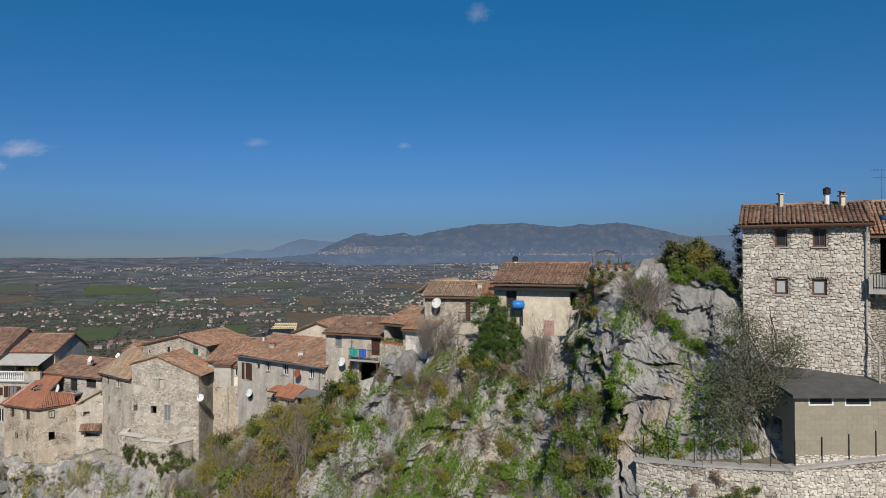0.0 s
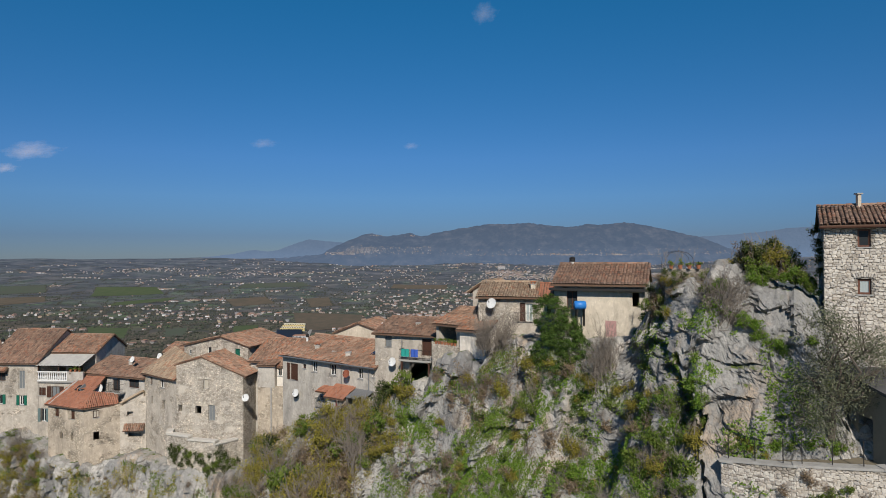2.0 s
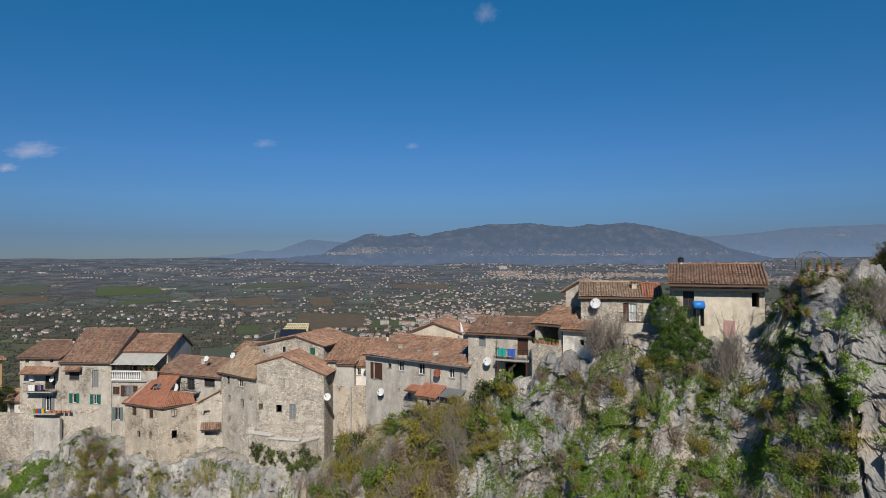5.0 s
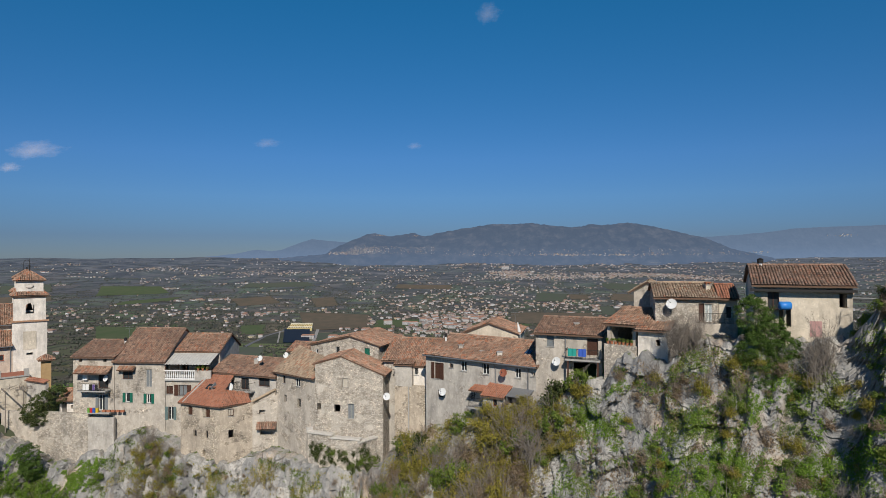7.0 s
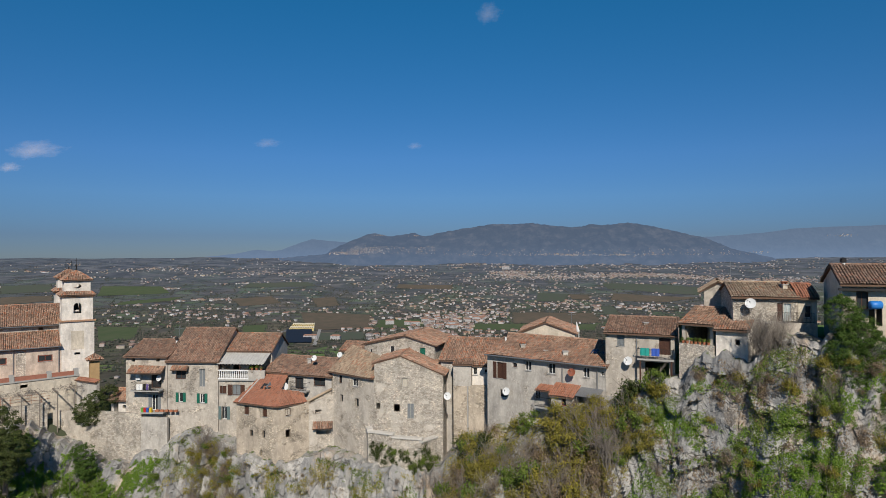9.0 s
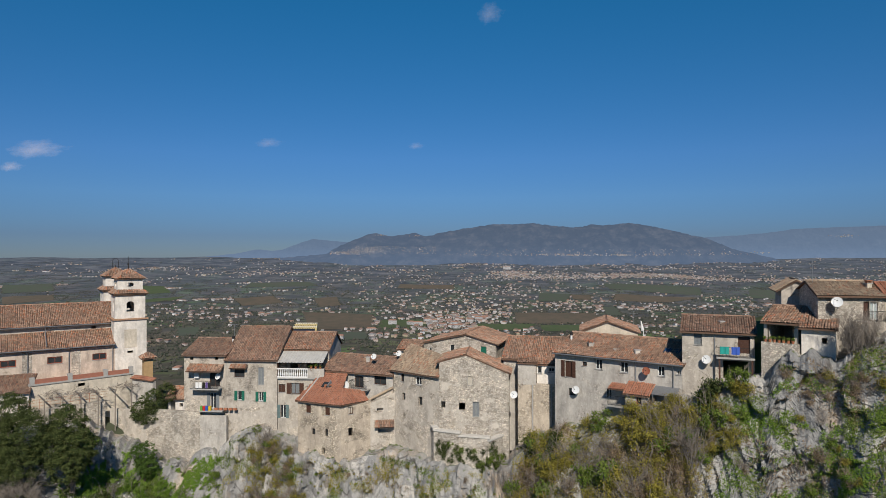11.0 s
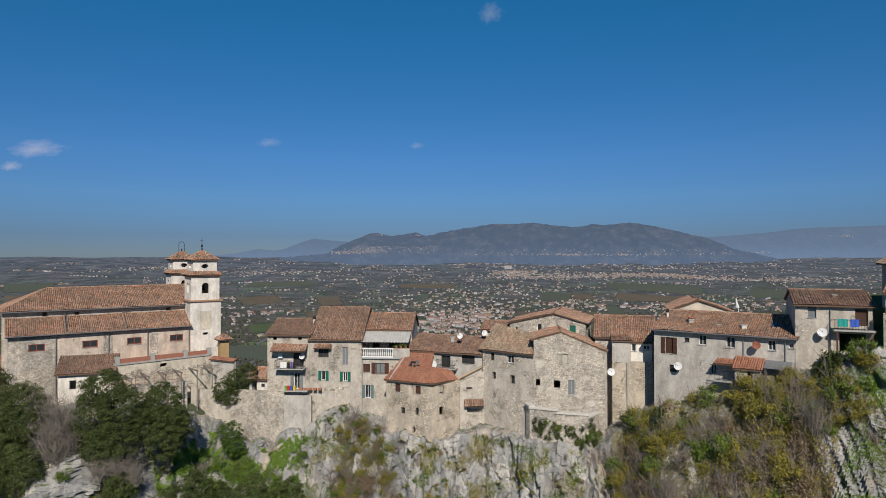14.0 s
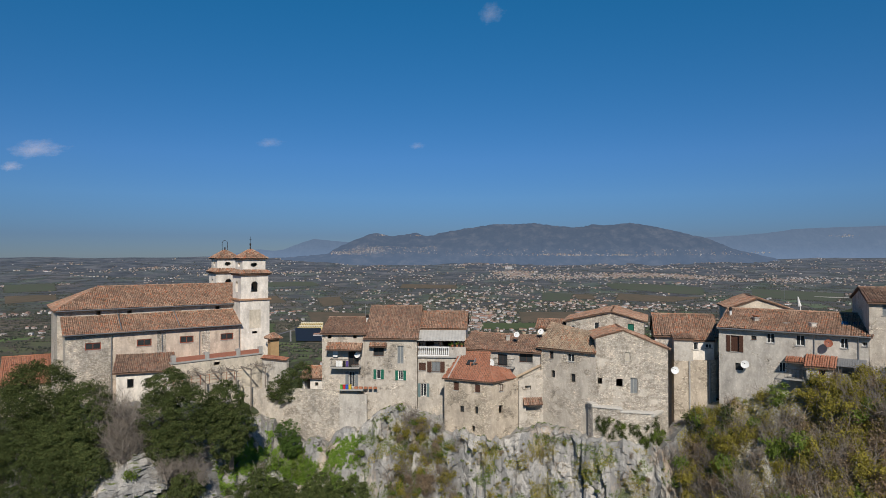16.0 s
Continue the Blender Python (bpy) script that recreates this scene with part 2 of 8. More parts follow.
def rock_mat():
    n = Nodes("limestone")
    wob = n.t.nodes.new("ShaderNodeTexNoise")
    n.link(n.co, wob.inputs["Vector"])
    wob.inputs["Scale"].default_value = 0.6
    wob.inputs["Detail"].default_value = 6
    swirl = n.t.nodes.new("ShaderNodeVectorMath")
    swirl.operation = "MULTIPLY_ADD"
    n.link(wob.outputs["Color"], swirl.inputs[0])
    swirl.inputs[1].default_value = (0.6, 0.6, 0.6)
    n.link(n.co, swirl.inputs[2])
    block = n.sep(n.cells(1.0, co=n.map((0.7, 0.7, 0.34), swirl.outputs[0])), 0)
    big = n.math("ADD", n.math("MULTIPLY", n.noise(0.2, 7, 0.66, n.map((1, 1, 0.45))), 0.75), n.math("MULTIPLY", block, 0.25))
    c = n.ramp(big, [(0.3, (0.185, 0.183, 0.178)), (0.45, (0.265, 0.259, 0.245)), (0.58, (0.345, 0.331, 0.305)), (0.7, (0.49, 0.46, 0.41))])
    c = n.mix(n.ramp(n.noise(0.3, 7, 0.7, n.map((1, 1, 0.4))), [(0.54, 0.0), (0.66, 0.75)]), c, (0.43, 0.325, 0.225))
    c = n.mix(n.ramp(n.noise(0.9, 8, 0.76, n.map((2.2, 2.2, 0.22))), [(0.5, 0.0), (0.68, 0.6)]), c, (0.17, 0.168, 0.165))
    c = n.mix(n.ramp(n.noise(1.6, 8, 0.78, n.map((1.3, 1.3, 0.6))), [(0.55, 0.0), (0.68, 0.8)]), c, (0.47, 0.453, 0.425))
    c = n.mix(n.ramp(n.noise(6, 7, 0.78), [(0.5, 0.0), (0.66, 0.6)]), c, (0.12, 0.115, 0.108))
    gap = n.cells(1.0, "DISTANCE_TO_EDGE", co=n.map((0.42, 0.42, 0.2), swirl.outputs[0]), out="Distance")
    gap2 = n.cells(1.0, "DISTANCE_TO_EDGE", co=n.map((1.5, 1.5, 0.9), swirl.outputs[0]), out="Distance")
    gate = n.ramp(n.noise(0.5, 4), [(0.45, 0.0), (0.58, 1.0)])
    line = n.math("MULTIPLY", n.math("MAXIMUM", n.ramp(gap, [(0.006, 0.7), (0.03, 0.0)]), n.math("MULTIPLY", n.ramp(gap2, [(0.008, 0.6), (0.035, 0.0)]), 0.6)), gate)
    c = n.mix(line, c, (0.06, 0.055, 0.048))
    up = n.sep(n.t.nodes.new("ShaderNodeNewGeometry").outputs["Normal"], 2)
    grass = n.math("MULTIPLY", n.ramp(up, [(0.78, 0.0), (0.9, 1.0)]), n.ramp(n.noise(0.8, 5), [(0.5, 0.0), (0.6, 1.0)]))
    c = n.mix(grass, c, n.mix(n.noise(3, 4), (0.06, 0.095, 0.018), (0.13, 0.15, 0.04)))
    h = n.noise(1.6, 9, 0.75, n.map((1.6, 1.6, 0.6)))
    crease = n.bump(n.math("SUBTRACT", 1.0, line), 0.15, 0.8)
    return n.done(c, 0.95, n.bump(n.noise(8, 8, 0.75), 0.06, 1.0, n.bump(h, 0.1, 0.7, crease)))


ROCK = rock_mat()


def land_mat():
    n = Nodes("farmland")
    flat = n.map((1, 1, 0))
    wob = n.t.nodes.new("ShaderNodeTexNoise")
    n.link(flat, wob.inputs["Vector"])
    wob.inputs["Scale"].default_value = 0.004
    swirl = n.t.nodes.new("ShaderNodeVectorMath")
    swirl.operation = "MULTIPLY_ADD"
    n.link(wob.outputs["Color"], swirl.inputs[0])
    swirl.inputs[1].default_value = (160, 160, 0)
    n.link(flat, swirl.inputs[2])
    co = n.map((0.0085, 0.0042, 0), swirl.outputs[0])
    pick = n.sep(n.cells(1.0, co=co), 0)
    c = n.ramp(pick, [(0.0, (0.075, 0.075, 0.048)), (0.18, (0.095, 0.145, 0.042)), (0.34, (0.08, 0.075, 0.056)), (0.5, (0.11, 0.18, 0.052)), (0.62, (0.135, 0.105, 0.072)), (0.78, (0.085, 0.10, 0.05)), (0.9, (0.17, 0.135, 0.098)), (1.0, (0.12, 0.165, 0.06))])
    c = n.mix(n.ramp(n.cells(1.0, "DISTANCE_TO_EDGE", co=co, out="Distance"), [(0.02, 0.85), (0.06, 0.0)]), c, (0.04, 0.045, 0.032))
    wood = n.ramp(n.noise(0.0034, 7, 0.66, flat), [(0.51, 0.0), (0.56, 0.85)])
    c = n.mix(wood, c, n.mix(n.noise(0.05, 5, 0.7), (0.05, 0.05, 0.042), (0.1, 0.088, 0.074)))
    c = n.mix(n.ramp(n.noise(0.03, 7, 0.75, flat), [(0.42, 0.0), (0.75, 0.5)]), c, (0.085, 0.078, 0.066))
    scrubby = n.ramp(n.noise(0.014, 8, 0.74, n.map((0.6, 1.3, 0))), [(0.5, 0.0), (0.57, 0.8)])
    c = n.mix(scrubby, c, n.mix(n.noise(0.09, 5, 0.7), (0.04, 0.04, 0.034), (0.092, 0.08, 0.068)))
    # Distance haze painted into the base colour: bluer scrub the farther off.
    far_haze = n.ramp(n.math("MULTIPLY", n.sep(n.co, 1), 1 / 5000), [(0.2, 0.0), (0.5, 0.5), (0.86, 0.92)])
    hazy_scrub = n.ramp(n.noise(0.009, 9, 0.78, n.map((0.7, 1.1, 0))), [(0.36, (0.038, 0.05, 0.07)), (0.48, (0.08, 0.096, 0.124)), (0.6, (0.145, 0.155, 0.176))])
    c = n.mix(far_haze, c, hazy_scrub)
    return n.done(c, 1.0, n.bump(n.noise(0.08, 5), 1.2, 0.6), 0.0, 0.0)


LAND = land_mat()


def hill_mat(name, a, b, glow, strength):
    """Distant mountain backdrop: blue emission stands in for haze, stronger towards its foot."""
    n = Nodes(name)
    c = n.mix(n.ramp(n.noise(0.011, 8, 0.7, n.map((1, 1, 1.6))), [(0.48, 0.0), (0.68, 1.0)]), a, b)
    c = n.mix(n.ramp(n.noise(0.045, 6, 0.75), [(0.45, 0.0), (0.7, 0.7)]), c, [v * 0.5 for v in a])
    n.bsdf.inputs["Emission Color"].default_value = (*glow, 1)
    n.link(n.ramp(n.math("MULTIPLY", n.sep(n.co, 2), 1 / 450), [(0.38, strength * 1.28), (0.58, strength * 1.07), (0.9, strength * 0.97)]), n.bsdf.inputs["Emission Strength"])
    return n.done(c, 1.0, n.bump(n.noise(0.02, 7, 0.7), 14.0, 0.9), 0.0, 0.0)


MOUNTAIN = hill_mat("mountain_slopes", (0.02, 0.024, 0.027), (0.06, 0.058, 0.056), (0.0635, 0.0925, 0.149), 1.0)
# The far ridges get a paler, stronger blue emission for deeper haze.
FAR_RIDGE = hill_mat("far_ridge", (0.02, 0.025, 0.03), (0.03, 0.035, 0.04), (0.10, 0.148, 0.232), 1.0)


# ---- mesh tools ----
class Mesh:
    """Collects faces in world metres."""

    def __init__(self):
        self.v, self.f = [], []

    def face(self, *pts):
        k = len(self.v)
        self.v += [tuple(p) for p in pts]
        self.f.append(tuple(range(k, k + len(pts))))

    def box(self, P, u0, u1, d0, d1, z0, z1):
        """A box in the frame P(u, d, z)."""
        k = len(self.v)
        self.v += [tuple(P(u, d, z)) for z in (z0, z1) for u, d in ((u0, d0), (u1, d0), (u1, d1), (u0, d1))]
        self.f += [tuple(k + i for i in q) for q in ((3, 2, 1, 0), (4, 5, 6, 7), (0, 1, 5, 4), (1, 2, 6, 5), (2, 3, 7, 6), (3, 0, 4, 7))]

    def tube(self, pts, radii, sides=6, cap=True):
        k0 = len(self.v)
        pts = [Vector(p) for p in pts]
        for i, p in enumerate(pts):
            d = (pts[min(i + 1, len(pts) - 1)] - pts[max(i - 1, 0)]).normalized()
            a = d.orthogonal().normalized()
            b = d.cross(a)
            r = radii[i] if isinstance(radii, (list, tuple)) else radii
            for j in range(sides):
                w = 2 * math.pi * j / sides
                self.v.append(tuple(p + (a * math.cos(w) + b * math.sin(w)) * r))
        for i in range(len(pts) - 1):
            for j in range(sides):
                q = (j + 1) % sides
                self.f.append((k0 + i * sides + j, k0 + i * sides + q, k0 + (i + 1) * sides + q, k0 + (i + 1) * sides + j))
        if cap:
            self.f.append(tuple(k0 + j for j in reversed(range(sides))))
            self.f.append(tuple(k0 + (len(pts) - 1) * sides + j for j in range(sides)))

    def mesh(self, name, mat):
        me = bpy.data.meshes.new(name)
        me.from_pydata(self.v, [], self.f)
        me.materials.append(mat)
        me.update()
        return me


def wall_frame(a, b):
    """The frame of an upright wall that runs from a to b, seen from outside: u along it, d outward, z up."""
    a, b = Vector(a[:2]), Vector(b[:2])
    u = (b - a).normalized()
    n = Vector((u.y, -u.x))
    return (lambda s, d, z: (a.x + u.x * s + n.x * d, a.y + u.y * s + n.y * d, z)), (b - a).length


def thing(name, at, label="", category="", group="", kind=""):
    ob = new(name)
    ob.location = at
    ob.empty_display_size = 0.2
    return tagged(ob, label, category, group, kind)


def part(name, data, mat, parent, label="", smooth=False, kind=""):
    me = data.mesh(name, mat) if isinstance(data, Mesh) else data
    if smooth:
        me.polygons.foreach_set("use_smooth", [True] * len(me.polygons))
    ob = new(name, me)
    ob.parent = parent
    if parent.data is None:
        ob.matrix_parent_inverse = Matrix.Translation(parent.location).inverted()
    return tagged(ob, label, kind=kind)


def solo(name, data, mat, label="", category="", group="", kind="", smooth=False):
    me = data.mesh(name, mat) if isinstance(data, Mesh) else data
    if smooth:
        me.polygons.foreach_set("use_smooth", [True] * len(me.polygons))
    return tagged(new(name, me), label, category, group, kind)


def wall(parent, a, b, z0, z1, mat, holes=(), top=(), thick=0.42, ends=False, name="wall"):
    """A thick upright wall with openings (u, z, width, height) right through it; top: further (u, z) of a gable above z1."""
    P, length = wall_frame(a, b)
    us = sorted({0.0, length, *[min(max(v, 0), length) for h in holes for v in (h[0], h[0] + h[2])]})
    zs = sorted({z0, z1, *[min(max(v, z0), z1) for h in holes for v in (h[1], h[1] + h[3])]})
    nu, nz = len(us) - 1, len(zs) - 1
    def full(i, j):
        if not (0 <= i < nu and 0 <= j < nz):
            return None
        u, z = (us[i] + us[i + 1]) / 2, (zs[j] + zs[j + 1]) / 2
        return not any(h[0] < u < h[0] + h[2] and h[1] < z < h[1] + h[3] for h in holes)
    m = Mesh()
    for i in range(nu):
        for j in range(nz):
            if not full(i, j):
                continue
            u0, u1, w0, w1 = us[i], us[i + 1], zs[j], zs[j + 1]
            m.face(P(u0, 0, w0), P(u1, 0, w0), P(u1, 0, w1), P(u0, 0, w1))
            m.face(P(u0, -thick, w1), P(u1, -thick, w1), P(u1, -thick, w0), P(u0, -thick, w0))
            for di, dj, p, q in ((-1, 0, (u0, w1), (u0, w0)), (1, 0, (u1, w0), (u1, w1)), (0, -1, (u0, w0), (u1, w0)), (0, 1, (u1, w1), (u0, w1))):
                o = full(i + di, j + dj)
                if o or (o is None and di and not ends) or (o is None and dj == 1 and top):
                    continue
                m.face(P(q[0], 0, q[1]), P(p[0], 0, p[1]), P(p[0], -thick, p[1]), P(q[0], -thick, q[1]))
    if top:
        ring = [(0.0, z1), (length, z1)] + [t for t in reversed(top)]
        m.face(*[P(u, 0, z) for u, z in ring])
        m.face(*[P(u, -thick, z) for u, z in reversed(ring)])
        for p, q in zip(ring[1:], ring[2:] + ring[:1]):
            m.face(P(p[0], -thick, p[1]), P(p[0], 0, p[1]), P(q[0], 0, q[1]), P(q[0], -thick, q[1])) if p[1] != z1 or q[1] != z1 else None
    return part(name, m, mat, parent)


def tile_mesh(poly, up, rng, step=0.235, row=0.36, lift=0.03):
    """Rows of barrel tiles over the flat polygon poly, running along up; each tile is an island of its own."""
    poly = [Vector(p) for p in poly]
    n = (poly[1] - poly[0]).cross(poly[2] - poly[1]).normalized()
    if n.z < 0:
        n = -n
    up = Vector(up)
    up = (up - n * up.dot(n)).normalized()
    side = up.cross(n).normalized()
    o = poly[0]
    flat = [((p - o).dot(side), (p - o).dot(up)) for p in poly]
    s0, s1 = min(p[0] for p in flat), max(p[0] for p in flat)
    r = step * 0.46
    arc = [(math.cos(math.pi * k / 4), math.sin(math.pi * k / 4)) for k in range(5)]
    verts, faces = [], []
    c = s0 + step * 0.5
    while c < s1:
        cut = []
        for (xa, ya), (xb, yb) in zip(flat, flat[1:] + flat[:1]):
            if (xa - c) * (xb - c) < 0:
                cut.append(ya + (yb - ya) * (c - xa) / (xb - xa))
        if len(cut) >= 2:
            t0, t1 = min(cut), max(cut)
            t = t0 - 0.05
            wob = rng.uniform(-0.02, 0.02)
            while t < t1 - 0.08:
                e = min(t + row * 1.22, t1 + 0.04)
                k = len(verts)
                x = c + wob + rng.uniform(-0.018, 0.018)
                turn = rng.uniform(-0.02, 0.02)
                sag = 0.035 * math.sin(c * 0.9 + t * 0.6) + 0.02 * math.sin(t * 2.1 + c * 0.4)
                ra, rb = r * rng.uniform(0.96, 1.08), r * 0.86
                la, lb = lift + rng.uniform(0.018, 0.045) + sag, lift + sag
                for (q, h, rr, l) in ((t, la, ra, 0), (e, lb, rb, turn)):
                    for ca, sa in arc:
                        verts.append(tuple(o + side * (x + l + ca * rr) + up * q + n * (h + sa * rr * 0.72)))
                faces += [(k + j, k + j + 1, k + j + 6, k + j + 5) for j in range(4)]
                t += row * rng.uniform(0.96, 1.04)
        c += step
    return verts, faces


def ridge_row(p, q, rng, r=0.13, row=0.38):
    p, q = Vector(p), Vector(q)
    d = (q - p)
    count = max(1, int(d.length / row))
    d.normalize()
    side = Vector((d.y, -d.x, 0)).normalized()
    upv = side.cross(d)
    if upv.z < 0:
        upv = -upv
    verts, faces = [], []
    for i in range(count):
        k = len(verts)
        for s, rr in ((i * row, r * 1.08), (i * row + row * 1.15, r * 0.92)):
            for j in range(5):
                w = math.pi * j / 4
                verts.append(tuple(p + d * s + side * math.cos(w) * rr + upv * (math.sin(w) * rr + 0.02 + rng.uniform(-0.01, 0.01))))
        faces += [(k + j, k + j + 1, k + j + 6, k + j + 5) for j in range(4)]
    return verts, faces


def roof(parent, polys, mat, seed, ridges=(), thick=0.13, step=0.215, name="roof"):
    """A boarded roof with barrel tiles on it. polys: (corner points, direction up the slope)."""
    rng = random.Random(seed)
    m = Mesh()
    for poly, up in polys:
        pts = [Vector(p) for p in poly]
        n = (pts[1] - pts[0]).cross(pts[2] - pts[1])
        if n.z < 0:
            pts.reverse()
        low = [p - Vector((0, 0, thick)) for p in pts]
        m.face(*pts)
        m.face(*reversed(low))
        for i in range(len(pts)):
            j = (i + 1) % len(pts)
            m.face(low[i], low[j], pts[j], pts[i])
    deck = part(name, m, UNDER, parent)
    t = Mesh()
    for v, f in [tile_mesh(p, u, rng, step) for p, u in polys] + [ridge_row(p, q, rng) for p, q in ridges]:
        k = len(t.v)
        t.v += v
        t.f += [tuple(i + k for i in q) for q in f]
    part("roof_tiles", t, mat, deck, "weathered terracotta barrel tiles", kind="stuff")
    return deck


def box_house(h, a, b, depth, z0, ze, zr, wmat, tmat, seed, front=(), left=(), right=(), frac=0.5, over=0.4, side=0.2, back=True, slope_back=None, zb=None):
    """Four walls under a roof whose ridge runs along the front a-b, frac of the depth behind it."""
    P, L = wall_frame(a, b)
    fl, fr, bl, br = P(0, 0, 0), P(L, 0, 0), P(0, -depth, 0), P(L, -depth, 0)
    zb = ze if zb is None else zb
    wall(h, fl, fr, z0, ze, wmat, front)
    wall(h, br, bl, z0, zb, wmat)
    lo = min(ze, zb)
    prof = [(0.0, zb), (depth * (1 - frac), zr), (depth, ze)]
    wall(h, bl, fl, z0, lo - 0.01, wmat, left, prof)
    wall(h, fr, br, z0, lo - 0.01, wmat, right, [(depth - u, z) for u, z in reversed(prof)])
    ks, kb = (zr - ze) / (depth * frac), (zr - zb) / max(depth * (1 - frac), 0.01)
    u0, u1, dr = -side, L + side, -depth * frac
    t = 0.16
    e0, e1 = P(u0, over, ze - ks * over + t), P(u1, over, ze - ks * over + t)
    r0, r1 = P(u0, dr, zr + t), P(u1, dr, zr + t)
    g0, g1 = P(u0, -depth - over, zb - kb * over + t), P(u1, -depth - over, zb - kb * over + t)
    upf = Vector(r0) - Vector(e0)
    polys = [([e0, e1, r1, r0], upf)]
    if frac < 0.98:
        polys.append(([g1, g0, r0, r1], Vector(r0) - Vector(g0)))
    roof(h, polys, tmat, seed, [(r0, r1)])
    return P, L


def gable_house(h, a, b, depth, z0, zl, zr, ua, za, wmat, tmat, seed, front=(), left=(), right=(), over=0.25, side=0.3):
    """Four walls under a roof whose ridge runs back from the gable in the front wall."""
    P, L = wall_frame(a, b)
    fl, fr, bl, br = P(0, 0, 0), P(L, 0, 0), P(0, -depth, 0), P(L, -depth, 0)
    lo = min(zl, zr)
    wall(h, fl, fr, z0, lo - 0.01, wmat, front, [(0.0, zl), (ua, za), (L, zr)])
    wall(h, br, bl, z0, lo - 0.01, wmat, (), [(0.0, zr), (L - ua, za), (L, zl)])
    wall(h, bl, fl, z0, zl, wmat, left)
    wall(h, fr, br, z0, zr, wmat, right)
    t = 0.16
    kl, kr = (za - zl) / ua, (za - zr) / (L - ua)
    c0, c1 = P(ua, over, za + t), P(ua, -depth - over, za + t)
    l0, l1 = P(-side, over, zl - kl * side + t), P(-side, -depth - over, zl - kl * side + t)
    r0, r1 = P(L + side, over, zr - kr * side + t), P(L + side, -depth - over, zr - kr * side + t)
    roof(h, [([l0, c0, c1, l1], Vector(c0) - Vector(l0)), ([c0, r0, r1, c1], Vector(c0) - Vector(r0))], tmat, seed, [(c0, c1)])
    return P, L


def window(parent, P, u, z, w, h, frame_mat=WOOD_BROWN, pane=GLASS, shutters=None, sill=True, inset=0.14, mullion=True, leaf=None, name="window", bar=0.065):
    """A window in an opening: frame, pane, sill and, where it has them, shutters laid open against the wall. leaf: closed by boards instead."""
    m = Mesh()
    f = bar
    for u0, u1, z0, z1 in ((u, u + w, z, z + f), (u, u + w, z + h - f, z + h), (u, u + f, z + f, z + h - f), (u + w - f, u + w, z + f, z + h - f)):
        m.box(P, u0, u1, -inset - 0.07, -inset, z0, z1)
    if mullion and w > 0.6:
        m.box(P, u + w / 2 - 0.03, u + w / 2 + 0.03, -inset - 0.065, -inset + 0.004, z + f, z + h - f)
    win = part(name, m, frame_mat, parent)
    m = Mesh()
    if leaf:
        m.box(P, u + f, u + w - f, -inset - 0.05, -inset - 0.02, z + f, z + h - f)
        k = z + f + 0.05
        while k < z + h - f - 0.04:
            m.box(P, u + f + 0.02, u + w - f - 0.02, -inset - 0.02, -inset - 0.008, k, k + 0.035)
            k += 0.09
        part("shutter", m, leaf, win)
    else:
        m.box(P, u + f, u + w - f, -inset - 0.05, -inset - 0.035, z + f, z + h - f)
        part("pane", m, pane, win)
    if sill:
        m = Mesh()
        m.box(P, u - 0.08, u + w + 0.08, -0.2, 0.06, z - 0.07, z + 0.0)
        part("sill", m, CONCRETE, win)
    if shutters:
        wide = max(0.36, w * 0.5)
        for u0 in (u - wide - 0.02, u + w + 0.02):
            m = Mesh()
            m.box(P, u0, u0 + wide, 0.02, 0.06, z - 0.02, z + h + 0.02)
            k = z + 0.06
            while k < z + h - 0.06:
                m.box(P, u0 + 0.05, u0 + wide - 0.05, 0.06, 0.075, k, k + 0.04)
                k += 0.09
            part("shutter", m, shutters, win)
    return win


# ---- land ----
EDGE = np.array([(-190, 58, 158), (-150, 60, 162), (-118, 63, 167), (-100, 66, 169), (-88, 71, 171.6), (-79, 78, 170.6), (-72, 80.0, 165.6), (-67, 79.3, 165.8), (-62, 79.0, 168.2), (-59, 79.2, 170.4), (-54, 76.6, 168.2),
                 (-47, 74.0, 167.2), (-41, 74.6, 168.5), (-36, 71.2, 168.2), (-28, 69.3, 167.8), (-25, 71.6, 170.6), (-18, 66.2, 174.6), (-11, 60.6, 178.0), (-7, 57.2, 180.2), (-5.4, 56.0, 181.4), (-4.6, 55.4, 182.8), (-1, 52.9, 183.0), (0.7, 52.8, 184.8),
                 (3.5, 49.5, 185.3), (7, 47.2, 185.2), (9.0, 44.9, 185.7), (10.0, 42.6, 189.2), (11.2, 40.3, 190.1), (12.6, 39.5, 191.4), (13.5, 38.9, 190.9), (14.8, 38.2, 189.9), (16.5, 37.3, 189.4), (17.3, 36.6, 189.0), (18.1, 36.0, 186.5), (19.5, 34.6, 184.6), (28, 34.5, 184.2), (60, 32, 183), (120, 25, 178)])
STEEP = np.array([(-190, 0.9), (-118, 0.9), (-100, 0.9), (-88, 1.05), (-78, 1.0), (-72, 0.75), (-66, 0.4), (-60, 0.1), (-50, 0.04), (-40, 0.04), (-29, 0.1), (-25, 0.5), (-18, 0.75), (-10, 0.45), (-4, 0.22), (2, 0.5), (6, 0.45), (9.5, 0.18), (11.5, 0.34), (13, 0.46), (17, 0.5), (30, 0.6), (120, 0.9)])


def edge_at(x):
    return np.interp(x, EDGE[:, 0], EDGE[:, 1]), np.interp(x, EDGE[:, 0], EDGE[:, 2])


